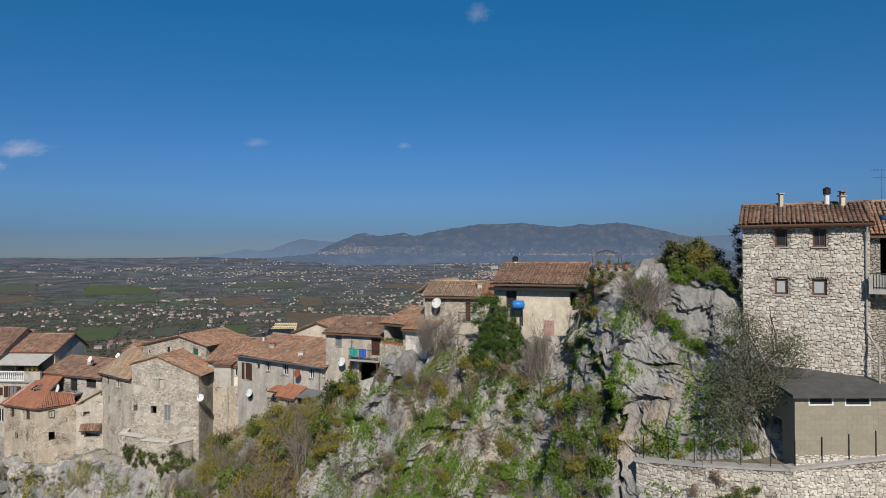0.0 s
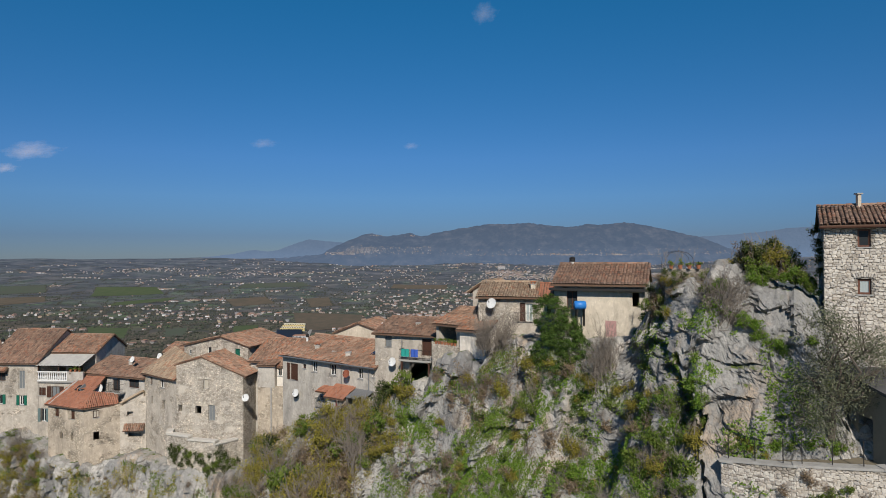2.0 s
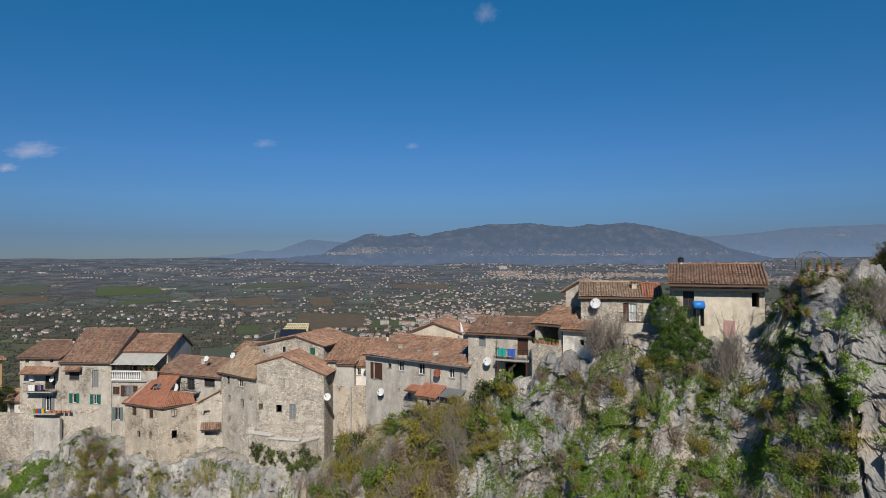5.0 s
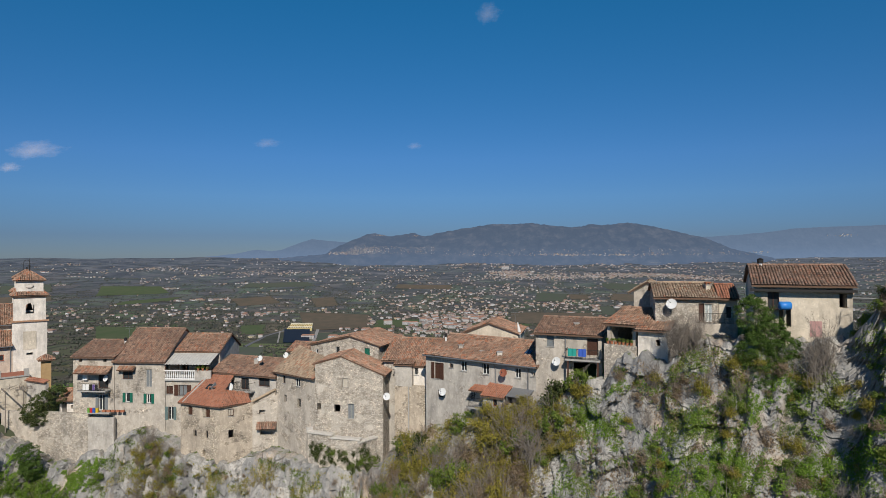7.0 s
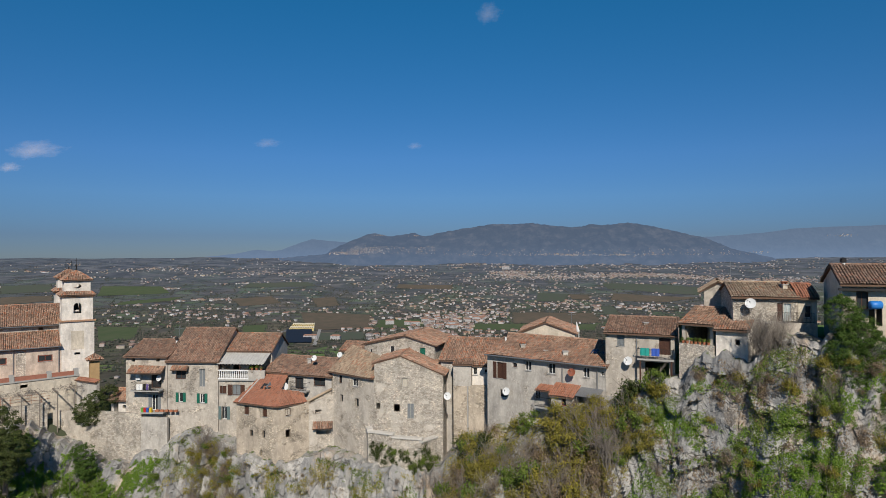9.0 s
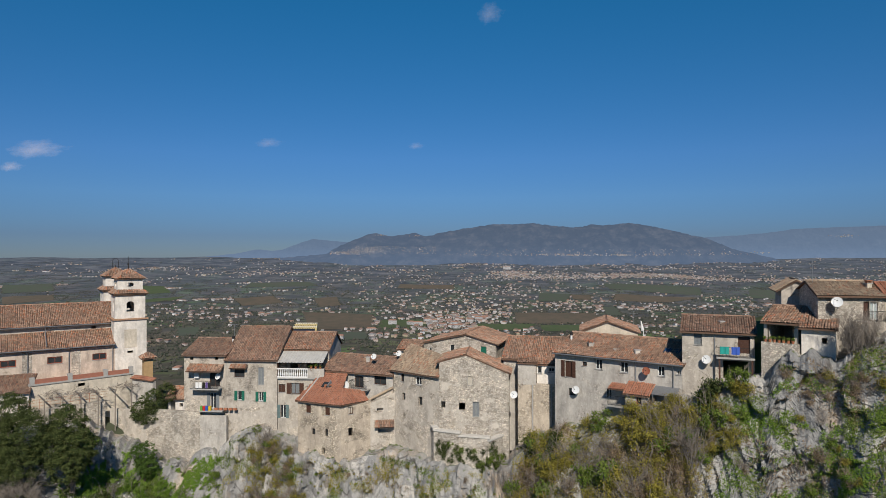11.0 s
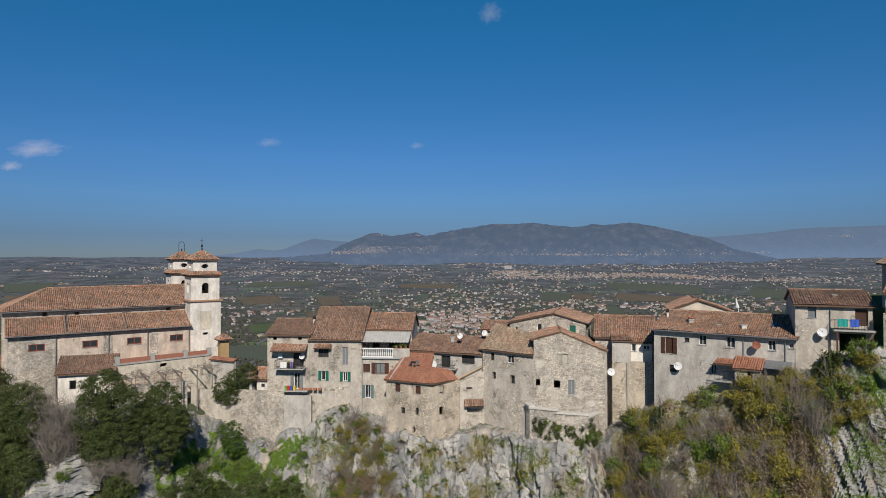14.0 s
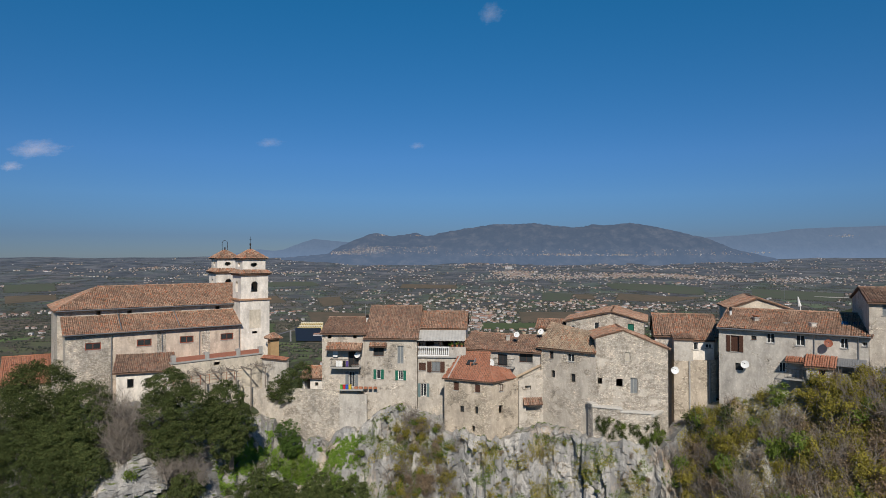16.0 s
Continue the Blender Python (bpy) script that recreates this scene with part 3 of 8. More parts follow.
def plain_height(x, y):
    """The plain below the hill, raised towards far uplands to fit the camera's horizon."""
    far = np.clip((y - 2200) / 2750, 0, 1) ** 1.25 * 176
    roll = 4 * np.sin(x * 0.004 + y * 0.0031) + 2.5 * np.sin(x * 0.0093 - y * 0.0062) + 1.2 * np.sin(y * 0.017 + x * 0.003)
    bump = np.clip((y - 1700) / 1500, 0, 1) * 2.2 * (np.sin(x * 0.0067 + 1.0) + np.sin(y * 0.0085 + x * 0.004)) * np.clip((4800 - y) / 700, 0, 1)
    return roll + bump + far


def ground_height(x, y):
    base = plain_height(x, y)
    ey, ez = edge_at(x)
    d = y - ey
    ends = 0.55 * np.clip(np.abs(x + 50) - 130, 0, None)
    top = np.minimum(ez - 0.9, 184.5) - ends
    hill = top - 0.62 * np.clip(d - 24, 0, None) - 13 * np.clip(3 - d, 0, 2.5) + 0.7 * np.clip(d, None, 0)
    return np.maximum(base, hill)


def spread(*pieces):
    out = []
    for a, b, step in pieces:
        out += list(np.arange(a, b, step))
    return np.array(out)


gx = spread((-5200, -1200, 80), (-1200, -300, 30), (-300, -130, 8), (-130, 40, 2.5), (40, 200, 8), (200, 1200, 30), (1200, 5241, 80))
gy = spread((-1500, -200, 90), (-200, 20, 12), (20, 130, 2.0), (130, 400, 9), (400, 2400, 25), (2400, 4961, 40))
GX, GY = np.meshgrid(gx, gy)
GZ = ground_height(GX, GY)
nx, ny = len(gx), len(gy)
idx = np.arange(nx * ny).reshape(ny, nx)
me = bpy.data.meshes.new("ground")
me.from_pydata(np.stack([GX, GY, GZ], -1).reshape(-1, 3).tolist(), [], np.stack([idx[:-1, :-1], idx[:-1, 1:], idx[1:, 1:], idx[1:, :-1]], -1).reshape(-1, 4).tolist())
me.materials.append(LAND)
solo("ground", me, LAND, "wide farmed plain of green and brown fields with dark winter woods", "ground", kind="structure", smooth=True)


def ridge_mesh(name, crest, y0, y1, foot, mat, label, rough, seed):
    """A chain of mountains: the crest line (x, z) at y1, falling in spurs to the foot at y0."""
    crest = np.array(crest, float)
    xs = np.arange(crest[0, 0], crest[-1, 0], 14.0)
    cz = np.interp(xs, crest[:, 0], crest[:, 1])
    k = np.ones(3) / 3
    cz = np.convolve(np.pad(cz, 1, mode="edge"), k, "valid") + np.array([4 * noise.fractal((x * 0.012, seed, 0.0), 0.9, 2.1, 5) for x in xs])
    rows = 26
    v, f = [], []
    for j in range(rows):
        t = j / (rows - 1)
        for x, c in zip(xs, cz):
            spur = noise.ridged_multi_fractal((x * 0.0045, t * 1.1 + seed, seed), 1.0, 2.0, 5, 1.0, 2.0) - 1.2
            fine = noise.fractal((x * 0.03, t * 5 + seed, 2.0), 1.0, 2.0, 4)
            z = foot + (c - foot) * (t ** 1.15) + rough * spur * math.sin(math.pi * t) * (c - foot) / 200 + fine * rough * 0.12
            v.append((x, y0 + (y1 - y0) * t + spur * 40 * math.sin(math.pi * t), max(z, foot - 25)))
    n = len(xs)
    f = [(j * n + i, j * n + i + 1, (j + 1) * n + i + 1, (j + 1) * n + i) for j in range(rows - 1) for i in range(n - 1)]
    me = bpy.data.meshes.new(name)
    me.from_pydata(v, [], f)
    me.materials.append(mat)
    solo(name, me, mat, label, "mountain", kind="structure", smooth=True)
    return np.array(v).reshape(rows, n, 3)


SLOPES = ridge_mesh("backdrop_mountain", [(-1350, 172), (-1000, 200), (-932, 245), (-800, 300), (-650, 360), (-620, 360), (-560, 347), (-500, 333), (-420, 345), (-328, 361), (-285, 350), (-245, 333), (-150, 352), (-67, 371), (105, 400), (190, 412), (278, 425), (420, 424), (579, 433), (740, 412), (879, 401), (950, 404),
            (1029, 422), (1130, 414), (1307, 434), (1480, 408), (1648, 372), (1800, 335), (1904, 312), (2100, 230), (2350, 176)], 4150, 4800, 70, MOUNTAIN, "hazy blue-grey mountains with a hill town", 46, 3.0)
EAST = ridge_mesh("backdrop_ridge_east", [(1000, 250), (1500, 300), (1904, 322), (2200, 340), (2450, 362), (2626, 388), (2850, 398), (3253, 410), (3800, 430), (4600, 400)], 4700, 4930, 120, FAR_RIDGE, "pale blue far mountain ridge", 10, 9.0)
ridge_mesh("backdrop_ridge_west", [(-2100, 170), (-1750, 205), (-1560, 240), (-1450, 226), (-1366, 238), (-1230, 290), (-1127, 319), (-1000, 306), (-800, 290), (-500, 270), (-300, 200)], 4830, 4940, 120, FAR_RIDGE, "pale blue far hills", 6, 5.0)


# ---- cliff ----
CLEFT_X = 9.9  # the deep upright cleft beside the crag


def facets(w, lean):
    """Broken rock: the highest of the tilted planes that the nearest blocks carry; also the way to the block's edge, and its lot."""
    dist, pts = noise.voronoi(w)
    top, first = -9.0, 0.0
    for k in range(3):
        p = pts[k]
        lot = (math.sin(p.x * 12.9898 + p.y * 78.233 + p.z * 37.719) * 43758.5453) % 1.0
        h = lot * 0.5 + (w.x - p.x) * (((lot * 7.3) % 1.0) - 0.5) * lean * 1.5 + (w.y - p.y) * (((lot * 5.1) % 1.0) - 0.5) * lean + (w.z - p.z) * (((lot * 3.7) % 1.0) - 0.8) * lean * 1.4 - dist[k] * 0.25
        top = max(top, h)
        first = lot if k == 0 else first
    return top + 0.2, dist[1] - dist[0], first


def cliff():
    xs = spread((-185, -110, 1.0), (-110, -80, 0.42), (-80, -15, 0.24), (-15, 22, 0.11), (22, 60, 0.8), (60, 118, 2.5))
    ey, ez = edge_at(xs)
    ez = ez + np.array([0.9 * noise.noise((x * 0.45, 3.0, 0.0)) + 0.7 * noise.noise((x * 1.3, 7.0, 0.0)) + 0.35 * noise.noise((x * 3.1, 9.0, 0.0)) for x in xs])
    ey = ey + np.array([0.5 * noise.noise((x * 0.9, 13.0, 0.0)) for x in xs])
    ks = np.interp(xs, STEEP[:, 0], STEEP[:, 1])
    # way out of the hill: across a coarse run of the edge
    cx = np.interp(np.arange(len(xs)), np.arange(len(xs)), xs)
    far = 5.0
    y2, y1 = edge_at(cx + far)[0], edge_at(cx - far)[0]
    ox, oy = (y2 - y1), -np.full_like(cx, 2 * far)
    ln = np.hypot(ox, oy)
    ox, oy = ox / ln, oy / ln
    drops = np.concatenate([[-0.9, -0.45], np.arange(0, 15, 0.12), np.arange(15, 30, 0.4), np.arange(30, 125, 4.0)])
    v = []
    for i, x in enumerate(xs):
        rise = 0.0
        for j, d in enumerate(drops):
            if d < 0:
                v.append((x - ox[i] * 3.5 * (-d), ey[i] - oy[i] * 3.5 * (-d), ez[i] - 0.35 + 0.3 * noise.noise((x * 0.7, d * 3, 1.0))))
                continue
            apron = min(1.0, max(0.0, (x + 3) / 4)) * min(1.0, max(0.0, (11.6 - x) / 2))
            o = ks[i] * d + max(0.0, d - 22) * 0.9 + max(0.0, d - 7) * 0.5 * apron
            px, py, pz = x + ox[i] * o, ey[i] + oy[i] * o, ez[i] - 0.3 - d
            q = Vector((px, py, pz))
            ramp = min(1.0, d / 2.5)
            ribs = noise.fractal((px * 0.16, py * 0.16, pz * 0.06), 1.0, 2.0, 3)
            # the crag breaks into squarish blocks, the face under the houses into upright ribs
            flat = min(1.0, max(0.0, (px + 30) / 22))
            bend = noise.noise_vector(q * 0.3) * 0.1
            big, gap, lot = facets(Vector((px * 0.30, py * 0.30, pz * (0.08 + 0.19 * flat))) + bend, 0.9)
            mid, gap2, lot2 = facets(Vector((px * 0.85, py * 0.85, pz * (0.22 + 0.56 * flat))) + bend, 0.85)
            small, gap3, lot3 = facets(Vector((px * 2.1, py * 2.1, pz * (0.8 + 1.2 * flat))) + bend * 2, 0.8)
            crack = max(0.0, 0.25 + noise.noise((px * 0.3, py * 0.3, pz * 0.3))) * max(0.0, 1 - gap / 0.06) * 0.9
            crack2 = max(0.0, 0.2 + noise.noise((px * 0.5, py * 0.5, pz * 0.5 + 9))) * max(0.0, 1 - gap2 / 0.1) * 0.3
            cleft = (1.2 + 0.8 * noise.noise((pz * 0.6, 1.0, 2.0))) * math.exp(-((px - CLEFT_X - 0.3 * math.sin(pz * 0.9) - 0.5 * (lot2 - 0.5)) / 0.22) ** 2) if d > 1.0 else 0.0
            rough = noise.fractal(q * 2.4, 0.7, 2.1, 4)
            off = ramp * (ribs * 0.7 + (big - 0.25) * (1.7 - 0.5 * flat) - crack * 0.7 - cleft) + min(1.0, d / 0.5) * ((mid - 0.25) * (0.95 - 0.5 * flat) - crack2 * (1.3 - 0.6 * flat) + (small - 0.25) * (0.3 - 0.16 * flat) + rough * 0.05)
            block2 = lot2 - 0.5
            v.append((px + ox[i] * off, py + oy[i] * off, pz + 0.1 * block2))
    n = len(drops)
    f = [(i * n + j, i * n + j + 1, (i + 1) * n + j + 1, (i + 1) * n + j) for i in range(len(xs) - 1) for j in range(n - 1)]
    me = bpy.data.meshes.new("cliff")
    me.from_pydata(v, [], f)
    me.materials.append(ROCK)
    solo("cliff", me, ROCK, "grey fractured limestone cliff with grass and stains under the houses", "cliff", kind="structure")
    return np.array(v).reshape(len(xs), n, 3), xs, drops, ox, oy


CLIFF, CLIFF_X, CLIFF_D, OUT_X, OUT_Y = cliff()


# ---- church ----
def church():
    u, n = Vector((0.81, 0.586)), Vector((0.586, -0.81))
    FR = Vector((-81.2, 87.9))
    FL = FR - u * 21.2
    h = thing("church", (*(FL + u * 10), 171), "peach plastered church with brown tiled roofs and twin bell towers", "church")
    z0 = 170.0
    wins = [(2.1, 176.95, 1.75, 0.9), (7.9, 176.95, 1.75, 0.9), (13.1, 176.95, 1.75, 0.9), (18.4, 176.95, 1.75, 0.9)]
    P, L = wall_frame(FL, FR)
    ze, zt = 179.0, 180.7
    for u0, u1, mat in ((0.0, 5.2, STONE), (5.2, 10.3, PLASTER_PEACH), (10.3, 11.4, STONE), (11.4, 15.9, PLASTER_PEACH), (15.9, 17.0, STONE), (17.0, L, PLASTER_PEACH)):
        wall(h, P(u0, 0, 0), P(u1, 0, 0), z0, ze, mat, [(a - u0, b, c, e) for a, b, c, e in wins if u0 < a < u1])
    d = 3.4
    wall(h, P(0, -d, 0), P(0, 0, 0), z0, ze - 0.01, STONE_PLASTER, (), [(0, zt), (d, ze)])
    wall(h, P(L, 0, 0), P(L, -d, 0), z0, ze - 0.01, PLASTER_PEACH, (), [(0, ze), (d, zt)])
    CHURCH_FRAME = plain("red_brown_frame", (0.26, 0.075, 0.042), 0.5, 0.2)
    for k, (uu, z, w, hh) in enumerate(wins):
        window(h, P, uu, z, w, hh, CHURCH_FRAME, mullion=True, bar=0.11, inset=0.08)
    k = (zt - ze) / d
    e0, e1, r0, r1 = P(-0.3, 0.45, ze - k * 0.45 + 0.16), P(L - 0.02, 0.45, ze - k * 0.45 + 0.16), P(-0.3, -d, zt + 0.16), P(L - 0.02, -d, zt + 0.16)
    roof(h, [([e0, e1, r1, r0], Vector(r0) - Vector(e0))], TILE_OLD, 11)
    # nave, set back behind the aisle, hipped at its far end
    wn, nz, nr = 10.6, 181.75, 184.2
    holes = [(3.7, 180.95, 0.5, 0.6), (7.3, 180.95, 0.55, 0.42), (18.6, 180.95, 0.6, 0.45)]
    wall(h, P(-0.6, -d, 0), P(L, -d, 0), z0, nz, STONE_PLASTER, [(a + 0.6, b, c, e) for a, b, c, e in holes])
    wall(h, P(-0.6, -d - wn, 0), P(-0.6, -d, 0), z0, nz, STONE_PLASTER)
    wall(h, P(L + 2, -d - wn, 0), P(-0.6, -d - wn, 0), z0, nz, PLASTER_PEACH)
    wall(h, P(L + 2, -d, 0), P(L + 2, -d - wn, 0), z0, nz - 0.01, PLASTER_PEACH, (), [(0, nz), (wn / 2, nr), (wn, nz)])
    o, s = 0.45, (nr - nz) / (wn / 2)
    zl = nz - s * o + 0.16
    A, B, C, D = P(-0.6 - o, -d + o, zl), P(L + 2.2, -d + o, zl), P(L + 2.2, -d - wn - o, zl), P(-0.6 - o, -d - wn - o, zl)
    R0, R1 = P(4.4, -d - wn / 2, nr + 0.16), P(L + 2.2, -d - wn / 2, nr + 0.16)
    out = Vector((*n, 0))
    roof(h, [([A, B, R1, R0], Vector((*-n, s))), ([D, R0, R1, C], Vector((*n, s))), ([A, R0, D], Vector((*u, 0.5)))], TILE_OLD, 12, [(R0, R1), (A, R0), (D, R0)])
    # gutters and downpipes
    m = Mesh()
    m.tube([P(-0.3, 0.55, ze - 0.06), P(L - 0.02, 0.55, ze - 0.06)], 0.07)
    part("gutter", m, STEEL, h)
    m = Mesh()
    m.tube([P(-0.8, -d + 0.58, zl - 0.04), P(L, -d + 0.58, zl - 0.04)], 0.07)
    part("gutter", m, STEEL, h)
    for uu in (5.0, 10.9, 15.6, 20.9):
        m = Mesh()
        m.tube([P(uu, 0.5, ze - 0.1), P(uu, 0.1, ze - 0.6), P(uu, 0.1, z0 + 1)], 0.06)
        part("downpipe", m, STEEL, h)
    for uu in (6.1, 13.0):
        m = Mesh()
        m.tube([P(uu, -d + 0.55, zl - 0.05), P(uu, -d + 0.35, zt + 0.4), P(uu, 0.3, ze + 0.35)], 0.06)
        part("downpipe", m, STEEL, h)
    # terrace before the aisle, and the porch beside it
    T, TL = wall_frame((-86.4, 77.6), (-77.6, 86.0))
    t = thing("terrace", (-82, 81, 171), "raised church terrace with a low red parapet", "terrace")
    wall(t, (-86.4, 77.6), (-77.6, 86.0), 169.5, 175.3, PLASTER_CREAM, [(5.4, 174.3, 0.85, 0.45)], ends=True)
    wall(t, (-77.6, 86.0), P(L + 1.6, 0.02, 0), 169.5, 175.3, PLASTER_CREAM)
    wall(t, P(10.2, 0.02, 0), (-86.4, 77.6), 169.5, 175.3, PLASTER_CREAM)
    m = Mesh()
    m.face((-86.4, 77.6, 175.0), (-77.6, 86.0, 175.0), P(L, 0.05, 175.0), P(10.4, 0.05, 175.0))
    part("floor", m, CLAY, t)
    m = Mesh()
    m.box(T, 0, TL, -0.3, 0.02, 175.3, 175.85)
    part("parapet", m, plain("faded_red_paint", (0.36, 0.15, 0.10), 0.8, 0.3), t)
    m = Mesh()
    m.box(T, -0.1, TL + 0.1, -0.36, 0.12, 175.12, 175.32)
    part("coping", m, CONCRETE, t)
    for uu in (0.0, 4.2, 8.4, 11.6):
        m = Mesh()
        m.box(T, uu, uu + 0.55, -0.4, 0.08, 175.3, 176.15)
        part("pillar", m, CONCRETE, t)
    p = thing("porch", (-89, 77, 171), "lean-to porch with a brown tiled roof", "porch")
    Q, QL = wall_frame((-91.9, 75.0), (-86.2, 77.2))
    wall(p, Q(0, 0, 0), Q(QL, 0, 0), 170, 174.4, PLASTER_WHITE, [(1.2, 172.6, 0.7, 1.1), (3.2, 172.6, 0.7, 1.1)])
    wall(p, Q(0, -3, 0), Q(0, 0, 0), 170, 174.4, PLASTER_CREAM)
    wall(p, Q(QL, 0, 0), Q(QL, -3, 0), 170, 174.4, PLASTER_CREAM)
    e0, e1, r0, r1 = Q(-0.4, 0.4, 174.5), Q(QL + 0.2, 0.4, 174.5), Q(-0.4, -3.4, 176.2), Q(QL + 0.2, -3.4, 176.2)
    roof(p, [([e0, e1, r1, r0], Vector(r0) - Vector(e0))], TILE_BROWN, 13)


OCHRE_TRIM = plain("ochre_stone_trim", (0.42, 0.25, 0.15), 0.85, 0.35)


def tower(at, label, hoop=False):
    """A square bell tower in three stages, each closed by a tiled cornice. at: the middle of its front edge."""
    u, n = Vector((0.81, 0.586)), Vector((0.586, -0.81))
    c = Vector(at) - n * 2.1
    h = thing("bell_tower", (*c, 170), label, "tower", "church bell towers")
    def ring(half):
        return [c - u * half + n * half, c + u * half + n * half, c + u * half - n * half, c - u * half - n * half]
    def stage(half, z0, z1, mat, holes):
        r = ring(half)
        for k in range(4):
            wall(h, r[k], r[(k + 1) % 4], z0, z1, mat, holes)
    W = 4.2
    stage(2.1, 168, 182.4, PLASTER_WHITE, [(1.7, 177.5, 0.75, 0.35)])
    stage(1.95, 182.4, 185.9, PLASTER_WHITE, [(1.45, 183.4, 1.0, 1.5)])
    stage(1.65, 185.9, 188.1, PLASTER_WHITE, [(1.15, 186.95, 1.0, 0.62)])
    # the bell openings are arched, the top ones oval: corner fillings
    for half, z0, w, hh, oval in ((1.95, 183.4, 1.0, 1.5, False), (1.65, 186.95, 1.0, 0.62, True)):
        r = ring(half)
        for k in range(4):
            P, L = wall_frame(r[k], r[(k + 1) % 4])
            m = Mesh()
            mid, a = L / 2, w / 2
            arcs = [(0, math.pi, 1)] if not oval else [(0, math.pi, 1), (math.pi, 2 * math.pi, -1)]
            b = a if not oval else hh / 2
            zc = z0 + hh - b
            for w0, w1, sg in arcs:
                pts = [(mid + a * math.cos(w0 + (w1 - w0) * i / 12), zc + b * math.sin(w0 + (w1 - w0) * i / 12)) for i in range(13)]
                zt = zc + b * sg
                for p, q in zip(pts, pts[1:]):
                    m.face(P(p[0], -0.003, p[1]), P(q[0], -0.003, q[1]), P(q[0], -0.003, zt), P(p[0], -0.003, zt))
                    m.face(P(p[0], -0.003, p[1]), P(p[0], -0.4, p[1]), P(q[0], -0.4, q[1]), P(q[0], -0.003, q[1]))
            part("arch", m, PLASTER_WHITE, h)
    for half, z, e in ((2.1, 182.25, 0.2), (1.95, 185.75, 0.2)):
        m = Mesh()
        P, L = wall_frame(c - u * 50, c + u * 50)
        m.box(P, 50 - half - e, 50 + half + e, -half - e, half + e, z, z + 0.22)
        part("cornice", m, OCHRE_TRIM, h)
    rng = random.Random(5)
    for half, half2, z0, z1 in ((2.3, 1.66, 186.0, 186.5), (1.95, 0.05, 188.15, 189.5)):
        lo, hi = ring(half), ring(half2)
        polys = []
        for k in range(4):
            j = (k + 1) % 4
            pts = [(*lo[k], z0), (*lo[j], z0), (*hi[j], z1), (*hi[k], z1)]
            mid = (lo[k] + lo[j]) / 2
            polys.append((pts, Vector((*(c - mid), z1 - z0))))
        roof(h, polys, TILE_OLD, 21, [((*lo[k], z0), (*hi[k], z1)) for k in range(4)], 0.1)
    m = Mesh()
    m.tube([(*c, 189.5), (*c, 189.9)], 0.1, 8)
    if hoop:
        pts = [(*(c + u * 0.42 * math.cos(w)), 190.6 + 0.42 * math.sin(w)) for w in np.linspace(math.pi, 0, 9)]
        m.tube([(*(c - u * 0.42), 189.4)] + pts + [(*(c + u * 0.42), 189.4)], 0.04, 5)
    else:
        m.tube([(*c, 189.9), (*c, 190.15), (*c, 190.3), (*c, 190.45)], [0.03, 0.13, 0.13, 0.03], 8)
        m.tube([(*c, 190.4), (*c, 191.3)], 0.03, 5)
        m.tube([(*(c - u * 0.22), 190.95), (*(c + u * 0.22), 190.95)], 0.025, 5)
    part("finial", m, IRON, h)
    for k in (-0.8, 0.55):
        m = Mesh()
        P, L = wall_frame(ring(2.1)[0], ring(2.1)[1])
        m.box(P, 1.3, 2.9, 0.0, 0.04, 178.3, 180.9)
        part("blind_panel", m, PLASTER_CREAM, h)
        break
    m = Mesh()
    rim = ring(0.55)
    m.tube([(*(c + u * 0), 184.9), (*c, 184.6), (*c, 184.1), (*c, 183.8)], [0.08, 0.25, 0.32, 0.45], 12)
    part("bell", m, IRON, h)


church()
tower((-79.6, 89.1), "white plastered bell tower with tiled cornices and arched openings")
tower((-79.6 - 0.586 * 12.6, 89.1 + 0.81 * 12.6), "white plastered bell tower behind the church roof", True)

# ---- houses along the cliff, from the church to the crag ----
h = thing("house", (-65.5, 85, 170), "stone house end with a tiled roof and drying balcony", "house", "cliff houses")
P, L = box_house(h, (-68.4, 81.0), (-62.85, 80.7), 9, 166, 178.5, 180.0, STONE_PLASTER, TILE_BROWN, 31, [(0.75, 177.85, 0.48, 0.44), (4.06, 177.9, 0.45, 0.47), (3.42, 174.5, 1.35, 1.74), (3.48, 171.65, 0.8, 2.0)])
window(h, P, 3.48, 171.65, 0.8, 2.0, WHITE, shutters=WOOD_GREY, sill=False)
window(h, P, 3.42, 174.5, 1.35, 1.74, WOOD_BROWN, sill=False)
h = thing("house", (-59.5, 85, 170), "tall grey plastered house with green shutters", "house", "cliff houses")
P, L = box_house(h, (-62.8, 80.7), (-56.1, 80.35), 11, 166, 178.05, 181.5, STONE_PLASTER, TILE_BROWN, 32, [(1.08, 175.7, 1.34, 1.07), (4.14, 174.7, 0.83, 2.3), (1.47, 172.75, 0.57, 1.2), (4.27, 172.65, 0.63, 1.2)])
window(h, P, 1.08, 175.7, 1.34, 1.07, WOOD_BROWN)
window(h, P, 4.14, 174.7, 0.83, 2.3, CONCRETE, leaf=WOOD_GREY, sill=False)
window(h, P, 1.47, 172.75, 0.57, 1.2, WHITE, shutters=GREEN)
window(h, P, 4.27, 172.65, 0.63, 1.2, WHITE, shutters=GREEN)
h = thing("house", (-52.8, 85, 170), "house with a roofed loggia and white balustrade", "house", "cliff houses")
P, L = wall_frame((-56.0, 80.3), (-50.0, 79.9))
wall(h, P(0, 0, 0), P(L, 0, 0), 166, 175.8, STONE_PLASTER, [(0.0 + 0.1, 173.9, 0.9, 1.0), (1.75, 173.7, 1.1, 1.35), (0.35, 170.6, 0.73, 1.65)])
window(h, P, 0.1, 173.9, 0.9, 1.0, WOOD_BROWN, leaf=WOOD_BROWN)
